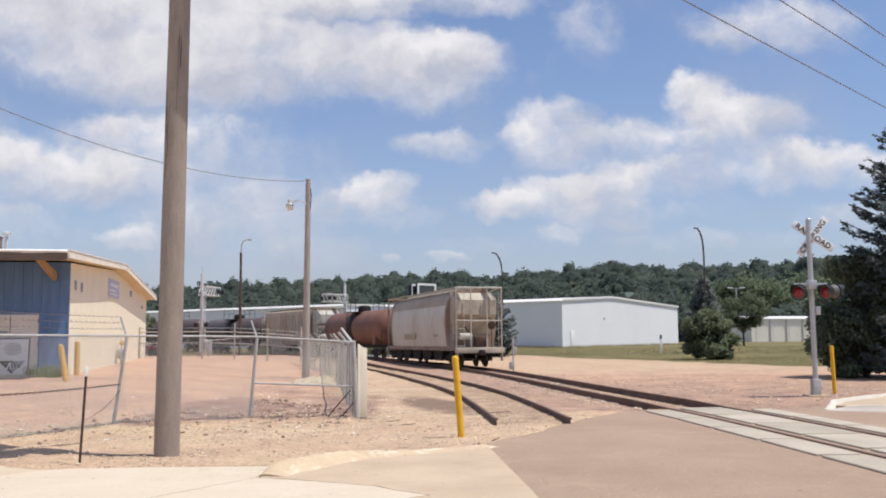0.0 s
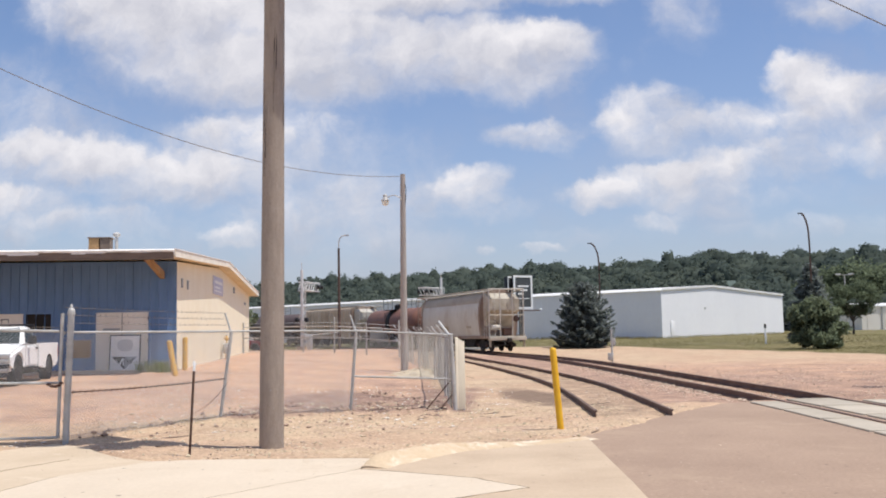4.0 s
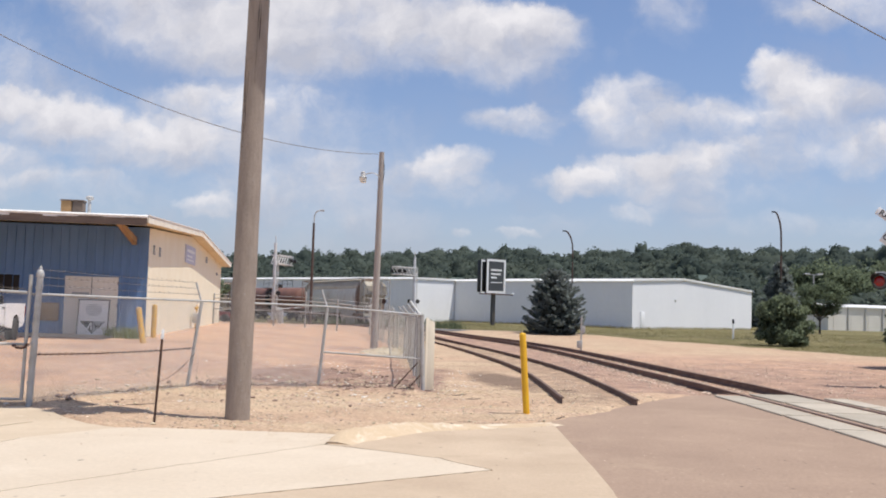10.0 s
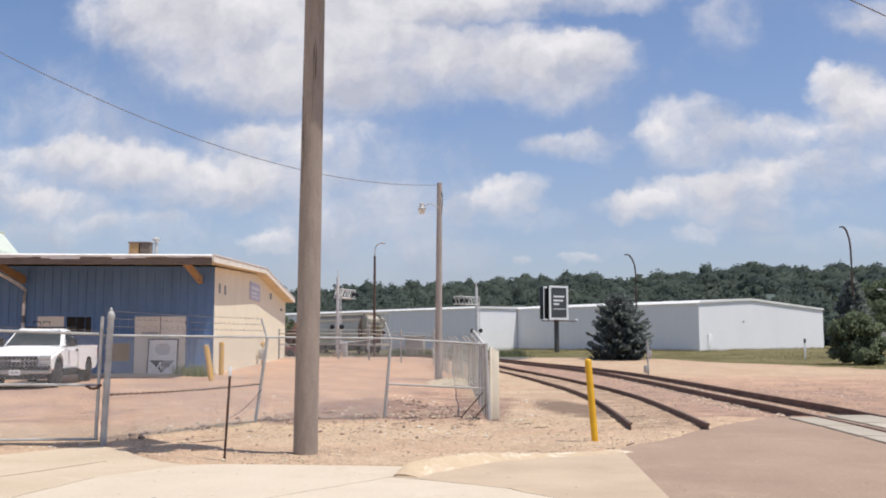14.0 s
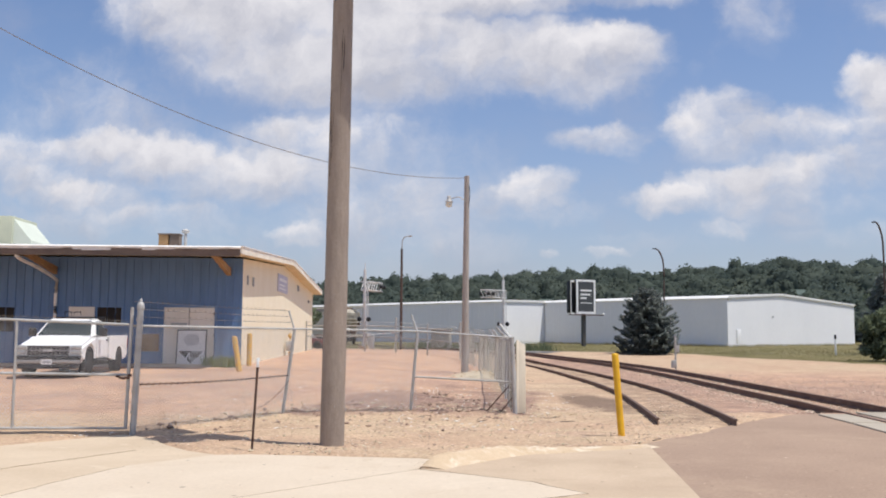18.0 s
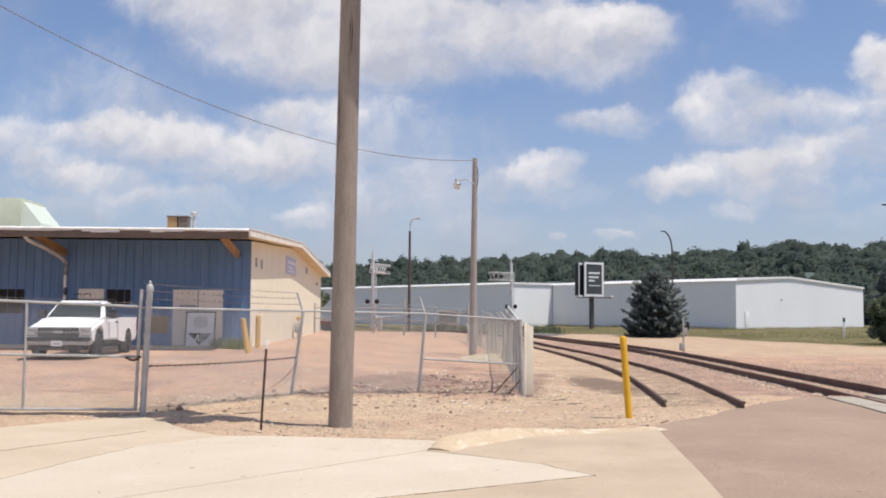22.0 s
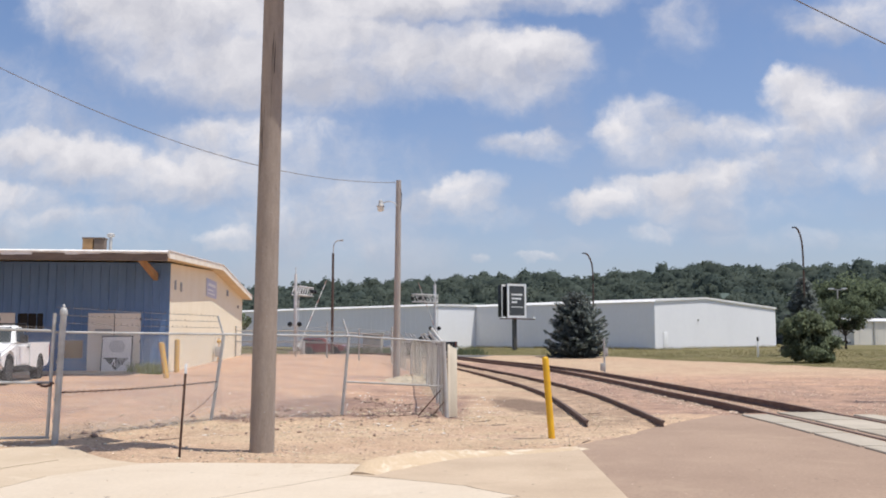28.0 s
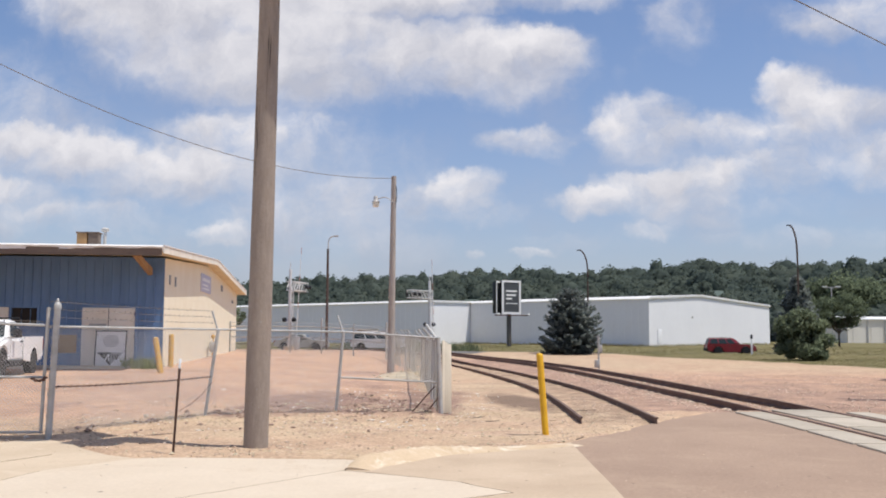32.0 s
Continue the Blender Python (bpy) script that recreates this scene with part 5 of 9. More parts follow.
def slat_panel():
    """A short fence panel with grey privacy slats, seen almost edge-on beside the corner post."""
    t = thing("slatted_fence_panel", pose(0, 0, 0), "grey slatted fence panel standing off the corner post", "fence panel")
    a, b = Vector((-1.87, 21.06, 0)), Vector((-1.70, 21.38, 0))
    n = 4
    turn = Matrix.Rotation(math.atan2(0.46, 0.25) - math.pi / 2, 4, "Z")
    for i in range(n):
        p = a.lerp(b, (i + 0.5) / n)
        h = 1.62 - 0.12 * i / n + 0.012 * math.sin(i * 5.3)
        part("slat", box(B(), -0.012, 0.012, -0.046, 0.046, 0.02, h, Matrix.Translation(p) @ turn, bev=0.004), M_SLAT, t)
    part("rail", tube(B(), a + Vector((-0.035, 0.02, 1.45)), b + Vector((-0.035, 0.02, 1.40)), 0.02, n=6), M_GALV, t)
    part("rail", tube(B(), a + Vector((-0.035, 0.02, 0.3)), b + Vector((-0.035, 0.02, 0.3)), 0.02, n=6), M_GALV, t)
    part("post", tube(B(), b + Vector((-0.03, 0.06, -0.1)), b + Vector((-0.03, 0.06, 1.45)), 0.03, n=10), M_GALV, t)


M_SLAT = mat("grey_plastic_slat", (0.70, 0.63, 0.50), 0.7, 0, (0.62, 0.55, 0.43), 2, 15, 0.08, 0.1, obj=0.08)
slat_panel()


def wood_pole(name, x, y, h, r0, r1, material, label, lean=(0, 0), bury=0.3):
    t = thing(name, on(x, y), label, "pole")
    bm = B()
    prof = [(r0 * 1.04, -bury), (r0, 0.0)]
    n = 18
    for i in range(1, n + 1):
        f = i / n
        prof.append((r0 + (r1 - r0) * f, h * f))
    lathe(bm, prof, 20)
    for v in bm.verts:
        f = max(0.0, v.co.z) / h
        k = 1 + 0.02 * noise.noise((v.co.x * 6, v.co.y * 6, v.co.z * 0.7))
        v.co.x = v.co.x * k + lean[0] * f
        v.co.y = v.co.y * k + lean[1] * f
    part("pole", bm, material, t)
    return t


def near_pole():
    t = wood_pole("utility_pole", -4.17, 14.55, 10.6, 0.190, 0.148, M_POLE, "weathered grey-brown wooden utility pole at the kerb", (0.10, 0))
    # long drying splits, knots, staples and tags on the side to the street
    rng = random.Random(3)
    for i, (az, z0, z1, w) in enumerate(((-128, 4.75, 5.3, 0.016), (-120, 4.5, 5.05, 0.009), (-138, 4.9, 5.6, 0.012), (-112, 5.05, 5.4, 0.006), (-131, 4.2, 4.6, 0.006), (-62, 5.9, 6.5, 0.02), (-70, 6.1, 6.6, 0.01), (-75, 5.2, 6.4, 0.003))):
        bm = B()
        a = radians(az)
        c = Vector((math.cos(a), math.sin(a), 0))
        tvec = Vector((-math.sin(a), math.cos(a), 0))
        last = None
        for s in range(13):
            f = s / 12
            z = z0 + (z1 - z0) * f
            r = 0.190 + (0.148 - 0.190) * z / 10.6
            ww = w * (0.3 + 0.9 * abs(noise.noise((az, z * 3.1, 1)))) * math.sin(math.pi * f) + 0.0015
            p = c * (r - 0.004) + Vector((0.10 * z / 10.6, 0, z)) + tvec * 0.012 * noise.noise((az, z * 2.3, 5))
            row = [bm.verts.new(p - tvec * ww), bm.verts.new(p + c * 0.007), bm.verts.new(p + tvec * ww)]
            if last:
                bm.faces.new((last[0], last[1], row[1], row[0]))
                bm.faces.new((last[1], last[2], row[2], row[1]))
            last = row
        part("split", bm, M_SPLIT, t, "dark split in the wood")
    for i in range(10):
        z = rng.uniform(0.4, 3.6)
        a = radians(rng.uniform(-150, -40))
        r = 0.190 - 0.004 * z + 0.002
        bm = B()
        ball(bm, (r * math.cos(a) + 0.0094 * z, r * math.sin(a), z), rng.uniform(0.004, 0.009), u=6, v=5)
        part("staple", bm, M_GALV, t)
    # what hangs at its head, above the street: arm and transformer
    arm = part("crossarm", box(B(), -1.1, 1.1, -0.28, -0.17, 9.7, 9.82, bev=0.01), M_POLE, t)
    for x, y, z in ((-0.62, -0.15, 8.3), (-0.1, 0.5, 7.75), (0.5, -0.5, 7.85), (1.02, -0.05, 7.7)):
        can = part("transformer", lathe(B(), [(0.02, z), (0.32, z + 0.01), (0.34, z + 0.07), (0.34, z + 0.95), (0.31, z + 1.06), (0.05, z + 1.1)], 18, Matrix.Translation((x, y, 0))), M_GALV, t, "grey transformer can")
        part("bracket", tube(B(), (0, 0, z + 0.5), (x, y, z + 0.5), 0.05, n=6), M_GALV, can)
        for k in (-0.14, 0.14):
            part("bushing", lathe(B(), [(0.05, z + 1.05), (0.06, z + 1.2), (0.03, z + 1.4), (0.01, z + 1.42)], 8, Matrix.Translation((x + k, y, 0))), M_GALV, can)


near_pole()


def lamp_pole():
    x, y = -5.77, 40.3
    t = wood_pole("yard_lamp_pole", x, y, 8.48, 0.16, 0.11, M_POLE_GREY, "weathered wooden pole with a yard lamp on a short arm", (0.06, 0))
    pts = spline([(0.05, -0.1, 7.35), (-0.25, -0.12, 7.55), (-0.55, -0.12, 7.5), (-0.68, -0.12, 7.42)], 0.06)
    lamp = part("lamp_arm", sweep(B(), pts, ring(0.022, 6)), M_GALV, t)
    hd = Matrix.Translation((-0.70, -0.12, 0))
    part("lamp_hood", lathe(B(), [(0.04, 7.62), (0.09, 7.58), (0.10, 7.44), (0.17, 7.36), (0.17, 7.33)], 14, hd), M_GALV, lamp)
    part("refractor", lathe(B(), [(0.155, 7.33), (0.15, 7.24), (0.12, 7.14), (0.04, 7.12)], 14, hd), M_LAMPGLASS, lamp, "clear lamp refractor")
    part("conduit", sweep(B(), spline([(0.14, -0.05, 7.0), (0.2, -0.05, 7.7), (0.15, -0.05, 8.1), (0.06, -0.05, 8.28)], 0.1), ring(0.014, 5)), M_BLACK, t)


lamp_pole()


def wires():
    def wire(a, b, drop, r, label, n=24):
        bm = sweep(B(), sag(a, b, drop, n), ring(r, 5))
        tagged(part("overhead_wire", bm, M_BARB), label, "wire")
    wire((-5.85, 40.2, 8.5), (-17.6, 17.2, 11.1), 1.63, 0.012, "sagging service wire to the yard lamp pole")
    # three lines across the street, from a pole behind the eye to one far off
    way = Vector((0.674, 0.739, 0))
    for p in ((9.15, 35.2, 14.72), (14.56, 39.2, 16.0), (17.78, 41.6, 16.88)):
        k = Vector(p).dot(way)
        wire(Vector(p) + way * (-21 - k), Vector(p) + way * (163 - k), 0.1, 0.025, "overhead power wire above the street")


def far_poles():
    wood_pole("utility_pole", -17.6, 17.2, 11.2, 0.17, 0.12, M_POLE, "wooden utility pole inside the yard")
    for k in (-21.0, 163.0):
        c = Vector((10.8, 37.4, 0)) + Vector((0.674, 0.739, 0)) * (k - 35.0)
        t = wood_pole("utility_pole", c.x, c.y, 17.0, 0.2, 0.14, M_POLE, "wooden utility pole with a crossarm")
        part("crossarm", box(B(), -0.06, 0.06, -2.6, 2.6, 15.2, 15.34, pose(0, 0, 0, 0, 0, 47.6)), M_POLE, t)


far_poles()
wires()


def bollard(x, y, h, r, material, label, lean=(0, 0), z=None):
    t = thing("bollard", pose(x, y, gz(x, y) if z is None else z), label, "bollard", "yellow bollards")
    bm = B()
    prof = [(r, -0.2), (r, h - r * 0.8), (r * 0.93, h - r * 0.4), (r * 0.7, h - r * 0.12), (r * 0.3, h)]
    lathe(bm, prof, 18)
    for v in bm.verts:
        f = v.co.z / h
        v.co.x += lean[0] * f
        v.co.y += lean[1] * f
    part("post", bm, material, t)
    return t


bollard(0.32, 17.0, 1.42, 0.06, M_YELLOW, "bright yellow steel bollard beside the spur's end", (-0.10, 0.0))
bollard(11.85, 29.0, 1.45, 0.06, M_YELLOW, "yellow steel bollard beside the crossing signal", (-0.04, 0))


def thin_post():
    t = thing("steel_fence_post", on(-5.15, 13.68), "thin rusty steel post with a white tip", "post")
    part("stake", box(B(), -0.018, 0.018, -0.004, 0.004, -0.3, 1.22, pose(0, 0, 0, 0, 2.6, 20), bev=0.001), M_RUST, t)
    part("web", box(B(), -0.004, 0.004, -0.03, 0.0, -0.3, 1.22, pose(0, 0, 0, 0, 2.6, 20)), M_RUST, t)
    part("tip", box(B(), -0.02, 0.02, -0.034, 0.006, 1.22, 1.36, pose(0, 0, 0, 0, 2.6, 20), bev=0.002), M_SIGNWHITE, t, "white painted tip")


thin_post()

# ---- the train ----
def rail_truck(parent, x, name="truck"):
    """A two-axle freight truck: side frames, bolster, springs; wheels are parts of their own."""
    e = part(name, box(box(B(), x - 0.25, x + 0.25, -1.1, 1.1, 0.45, 0.75, bev=0.03), x - 0.12, x + 0.12, -0.3, 0.3, 0.75, 1.0), M_TRUCK, parent, "grimy freight truck")
    for s in (-1, 1):
        bm = B()
        prism(bm, [(x - 1.15, 0.42), (x - 0.6, 0.30), (x - 0.35, 0.22), (x + 0.35, 0.22), (x + 0.6, 0.30), (x + 1.15, 0.42), (x + 1.15, 0.58), (x + 0.55, 0.78), (x - 0.55, 0.78), (x - 1.15, 0.58)], s * 1.02 - 0.07, s * 1.02 + 0.07)
        part("side_frame", bm, M_TRUCK, e)
        for k in (-0.87, 0.87):
            bm = B()
            tube(bm, (x + k, s * 1.08, 0.45), (x + k, s * 1.2, 0.45), 0.12, n=10)
            part("axle_box", bm, M_RUST, e)
    return e


def wheelset(parent, x):
    bm = B()
    m = Matrix.Rotation(radians(90), 4, "X")
    for s in (-1, 1):
        lathe(bm, [(0.1, -0.065), (0.36, -0.06), (0.42, -0.065), (0.455, 0.05 * 1), (0.455, 0.07), (0.1, 0.075)], 22, Matrix.Translation((0, s * 0.752, 0)) @ m @ (Matrix.Rotation(math.pi, 4, "X") if s > 0 else Matrix.Identity(4)))
    tube(bm, (0, -0.9, 0), (0, 0.9, 0), 0.08, n=10)
    ob = part("wheelset", bm, M_WHEEL, parent, "steel wheels on an axle")
    ob.matrix_world = parent.matrix_world @ pose(x, 0, 0.43)
    ob.matrix_basis = pose(x, 0, 0.43)
    return ob


M_WHEEL = mat("worn_wheel_steel", (0.09, 0.075, 0.065), 0.5, 0.5, None, 3, 20, 0.2, 0.05)


def under_gear(t, L, tr):
    ws = []
    for s in (-1, 1):
        rail_truck(t, s * tr)
        for k in (-0.87, 0.87):
            ws.append(wheelset(t, s * tr + k))
        bm = B()
        box(bm, s * (L / 2 - 0.1) - 0.3, s * (L / 2 - 0.1) + 0.3, -0.12, 0.12, 0.72, 0.98, bev=0.03)
        box(bm, s * (L / 2 + 0.28) - 0.16, s * (L / 2 + 0.28) + 0.16, -0.17, 0.17, 0.68, 1.02, bev=0.05)
        part("coupler", bm, M_TRUCK, t)
        bm = B()
        pts = spline([(s * (L / 2 - 0.05), 0.3, 0.85), (s * (L / 2 + 0.2), 0.32, 0.5), (s * (L / 2 + 0.4), 0.2, 0.45)], 0.08)
        part("brake_hose", sweep(bm, pts, ring(0.025, 6)), M_BLACK, t)
    return ws


def ladder(bm, x, y, z0, z1, along="y", w=0.45, r=0.018, rungs=7):
    d = Vector((0, w / 2, 0)) if along == "y" else Vector((w / 2, 0, 0))
    c = Vector((x, y, 0))
    for s in (-1, 1):
        tube(bm, c + d * s + Vector((0, 0, z0)), c + d * s + Vector((0, 0, z1)), r, n=6)
    for i in range(rungs):
        z = z0 + (z1 - z0) * (i + 0.5) / rungs
        tube(bm, c - d + Vector((0, 0, z)), c + d + Vector((0, 0, z)), r * 0.8, n=5)


def hopper_car(name, label, skin, endm, tubes, L=16.6, curved=True):
    """A covered hopper; local x along the train, wheels on z = 0."""
    t = thing(name, pose(0, 0, 0), label, "railway wagon", "freight train")
    half = [(1.40, 1.12), (1.47, 1.45), (1.54, 2.0), (1.57, 2.6), (1.53, 3.2), (1.42, 3.65), (1.2, 4.05), (0.8, 4.3), (0.4, 4.4)] if curved else [(1.5, 1.15), (1.55, 1.3), (1.55, 3.9), (1.45, 4.2), (0.9, 4.4), (0.4, 4.45)]
    sec = [(y, z) for y, z in half] + [(-y, z) for y, z in reversed(half)]
    bx = L / 2 - 1.9
    bm = B()
    prism(bm, sec, -bx, bx, "x")
    body = part("body", bm, skin, t)
    # end sheets: rim, slope sheet, shear plates
    for s in (-1, 1):
        bm = B()
        prism(bm, [(y * 1.012, z * 1.003) for y, z in sec], s * bx - 0.16, s * bx + 0.16, "x")
        part("end_rim", bm, M_HOP_RUST, t, "rust-streaked end rim")
        bm = B()
        prism(bm, [(s * (bx + 0.1), 4.2), (s * (bx + 1.25), 3.75), (s * (bx + 1.25), 2.95), (s * (bx + 0.1), 2.4)], -1.25, 1.25)
        es = part("end_sheet", bm, endm, t, "stained end sheet")
        for y in (-0.85, -0.28, 0.28, 0.85):
            part("stiffener", box(B(), min(s * (bx + 1.25), s * (bx + 1.31)), max(s * (bx + 1.25), s * (bx + 1.31)), y - 0.04, y + 0.04, 2.95, 3.75), endm, es)
        bm = B()
        prism(bm, [(s * (bx + 0.1), 2.55), (s * (bx + 0.9), 2.75), (s * (bx - 0.4), 1.2), (s * (bx - 0.4), 1.6)], -1.2, 1.2)
        part("slope_sheet", bm, endm, t)
        # end frame of tubes, ladders and platform
        xe = s * (L / 2 - 0.25)
        tube_mat = tubes if s < 0 or not curved else M_HOP_RUST
        for y in (-1.42, -0.5, 0.5, 1.42):
            part("end_post", tube(B(), (xe, y, 1.1), (xe, y, 4.42), 0.042, n=8), tube_mat, t, "dirty white end post")
        for z in (4.40, 2.6):
            part("end_rail", tube(B(), (xe, -1.45, z), (xe, 1.45, z), 0.045 if z > 3 else 0.03, n=8), tube_mat, t)
        for y in (-1.42, 1.42):
            part("corner_tube", tube(B(), (xe, y, 4.40), (s * bx, y * 0.82, 4.22), 0.04, n=6), tube_mat, t)
        for y in (-1.50, 1.50):
            bm = B()
            ladder(bm, xe - s * 0.55, y, 1.0, 4.3, "x")
            part("ladder", bm, tube_mat, t)
        bm = B()
        ladder(bm, xe + s * 0.05, 1.15, 1.0, 4.3, "y")
        part("ladder", bm, tube_mat, t)
        part("platform", box(B(), min(s * (bx - 0.2), s * (L / 2)), max(s * (bx - 0.2), s * (L / 2)), -1.45, 1.45, 1.02, 1.14, bev=0.01), endm, t)
        part("end_sill", box(B(), min(xe, xe + s * 0.3), max(xe, xe + s * 0.3), -1.5, 1.5, 0.82, 1.12, bev=0.02), endm, t)
        bm = B()
        lathe(bm, [(0.22, -0.015), (0.24, -0.015), (0.24, 0.015), (0.22, 0.015), (0.22, -0.015)], 18, Matrix.Translation((xe + s * 0.1, -0.75, 2.35)) @ Matrix.Rotation(radians(90), 4, "Y"))
        tube(bm, (xe + s * 0.08, -0.75, 1.1), (xe + s * 0.08, -0.75, 2.35), 0.03, n=6)
        part("brake_wheel", bm, M_RUST, t)
        bm = B()
        tube(bm, (xe - s * 0.5, 0.3, 1.75), (xe - s * 0.5, 1.05, 1.75), 0.19, n=14)
        part("air_cylinder", bm, tube_mat, t, "pale air brake cylinder")
        bm = B()
        box(bm, xe - s * 0.5 - 0.25, xe - s * 0.5 + 0.25, -0.55, 0.1, 1.2, 1.7, bev=0.04)
        tube(bm, (xe - s * 0.3, -0.2, 1.2), (xe - s * 0.9, 0.6, 2.3), 0.04, n=6)
        tube(bm, (xe - s * 0.2, 0.9, 1.15), (xe - s * 0.6, 0.3, 1.9), 0.03, n=6)
        part("brake_rigging", bm, M_RUST, t)
        for y in (-1.38, 1.38):
            part("sill_step", box(B(), min(xe - s * 0.04, xe + s * 0.22), max(xe - s * 0.04, xe + s * 0.22), y - 0.03, y + 0.03, 0.35, 1.0), endm, t)
    # side sill, roof walk, hatches, hopper outlets
    for s in (-1, 1):
        part("side_sill", box(B(), -L / 2 + 0.3, L / 2 - 0.3, s * 1.42 - 0.06, s * 1.42 + 0.06, 0.95, 1.2, bev=0.015), M_HOP_RUST if curved else skin, t)
    bm = B()
    for y in (-0.95, 0.95):
        box(bm, -L / 2 + 0.3, L / 2 - 0.3, y - 0.22, y + 0.22, 4.44, 4.47)
        for i in range(14):
            x = -L / 2 + 0.6 + i * (L - 1.2) / 13
            tube(bm, (x, y, 4.2), (x, y, 4.45), 0.02, n=5)
    part("roof_walk", bm, tubes, t)
    bm = B()
    box(bm, -bx + 0.3, bx - 0.3, -0.35, 0.35, 4.38, 4.52, bev=0.03)
    part("hatch", bm, skin, t)
    for k in (-3.9, -1.3, 1.3, 3.9):
        bm = B()
        prism(bm, [(k - 1.3, 1.2), (k + 1.3, 1.2), (k + 0.75, 0.32), (k - 0.75, 0.32)], -1.15, 1.15)
        part("hopper_outlet", bm, M_TRUCK, t)
    part("centre_sill", box(B(), -L / 2, L / 2, -0.2, 0.2, 0.75, 1.1), M_TRUCK, t)
    if not curved:
        for s in (-1, 1):
            for i in range(15):
                x = -bx + 0.25 + i * (2 * bx - 0.5) / 14
                part("side_rib", box(B(), x - 0.05, x + 0.05, s * 1.55 - 0.05, s * 1.55 + 0.05, 1.2, 4.0), skin, t)
    else:
        # owner's mark and panel seams along the lower flank, as plain bars
        for s in (-1, 1):
            for x0, x1, z0, z1 in ((0.1, 3.1, 1.62, 1.95), (-5.2, -4.2, 1.75, 1.9)):
                part("marking", box(B(), x0, x1, s * 1.555 - 0.012, s * 1.555 + 0.012, z0, z1), M_HOP_MARK, t, "faded yellowish marking")
        # dust-stained roof sheets lapping over the shoulders
        shell = [(1.475, 3.48), (1.42, 3.65), (1.2, 4.05), (0.8, 4.3), (0.4, 4.4)]
        shell = [(y * 1.008, z + 0.006) for y, z in shell]
        part("roof_sheet", prism(B(), shell + [(-y, z) for y, z in reversed(shell)], -bx + 0.17, bx - 0.17, "x"), M_HOP_ROOF, t, "tan dust-stained roof sheet")
        for i in range(9):
            x = -bx + (i + 0.5) * 2 * bx / 9
            part("weld_seam", prism(B(), [(y * 1.0012, z * 1.0004) for y, z in sec], x - 0.012, x + 0.012, "x"), M_HOPPER, t)
        # tall body: stretch all above the sills
        for o in t.children:
            for v in o.data.vertices:
                if v.co.z > 1.2:
                    v.co.z = 1.2 + (v.co.z - 1.2) * 1.085
    return t, under_gear(t, L, L / 2 - 2.3)


M_HOP_MARK = mat("faded_yellow_lettering", (0.42, 0.34, 0.19), 0.7, 0, (0.36, 0.33, 0.28), 3, 10, 0.1, 0.0)


def tank_car(label, skin, L=15.5, r=1.42):
    t = thing("tank_wagon", pose(0, 0, 0), label, "railway wagon", "freight train")
    bm = B()
    zc, bl = 2.45, L / 2 - 1.1
    m = Matrix.Translation((0, 0, zc)) @ Matrix.Rotation(radians(90), 4, "Y")
    lathe(bm, [(0.05, -bl - 0.45), (0.7, -bl - 0.38), (1.1, -bl - 0.22), (1.33, -bl), (r, -bl + 0.3), (r, bl - 0.3), (1.33, bl), (1.1, bl + 0.22), (0.7, bl + 0.38), (0.05, bl + 0.45)], 28, m)
    part("tank", bm, skin, t)
    bm = B()
    lathe(bm, [(r + 0.006, -0.6), (r + 0.012, -0.58), (r + 0.012, 0.58), (r + 0.006, 0.6)], 28, m)
    part("band", bm, M_TRUCK, t, "black spill band")
    bm = B()
    lathe(bm, [(0.55, zc + r - 0.15), (0.55, zc + r + 0.35), (0.45, zc + r + 0.45), (0.1, zc + r + 0.5)], 18)
    part("dome_housing", bm, M_TRUCK, t)
    bm = B()
    for s in (-1, 1):
        box(bm, -1.3, 1.3, s * 0.95 - 0.35, s * 0.95 + 0.35, zc + r - 0.12, zc + r - 0.08)
        for x in (-1.3, 0, 1.3):
            tube(bm, (x, s * 1.28, zc + r - 0.1), (x, s * 1.28, zc + r + 0.95), 0.025, n=6)
        tube(bm, (-1.3, s * 1.28, zc + r + 0.95), (1.3, s * 1.28, zc + r + 0.95), 0.025, n=6)
        tube(bm, (-1.3, s * 1.28, zc + r + 0.5), (1.3, s * 1.28, zc + r + 0.5), 0.02, n=6)
    part("platform", bm, M_TRUCK, t, "black top platform with railings")
    for s in (-1, 1):
        bm = B()
        ladder(bm, 0, s * 1.55, 0.9, zc + r, "x")
        part("ladder", bm, M_TRUCK, t)
    part("centre_sill", box(B(), -L / 2, L / 2, -0.3, 0.3, 0.8, 1.2, bev=0.02), M_TRUCK, t)
    for s in (-1, 1):
        bm = B()
        prism(bm, [(-1.3, 1.1), (1.3, 1.1), (1.25, 1.9), (0.6, 1.45), (-0.6, 1.45), (-1.25, 1.9)], s * (L / 2 - 2.3) - 0.25, s * (L / 2 - 2.3) + 0.25, "x")
        part("saddle", bm, skin, t)
        xe = s * (L / 2 - 0.3)
        bm = B()
        box(bm, xe - 0.3, xe + 0.3, -1.45, 1.45, 1.0, 1.12)
        for y in (-1.42, 1.42):
            tube(bm, (xe, y, 1.1), (xe, y, 2.1), 0.022, n=6)
        tube(bm, (xe, -1.42, 2.1), (xe, 1.42, 2.1), 0.022, n=6)
        part("end_platform", bm, M_TRUCK, t)
    return t, under_gear(t, L, L / 2 - 2.3)


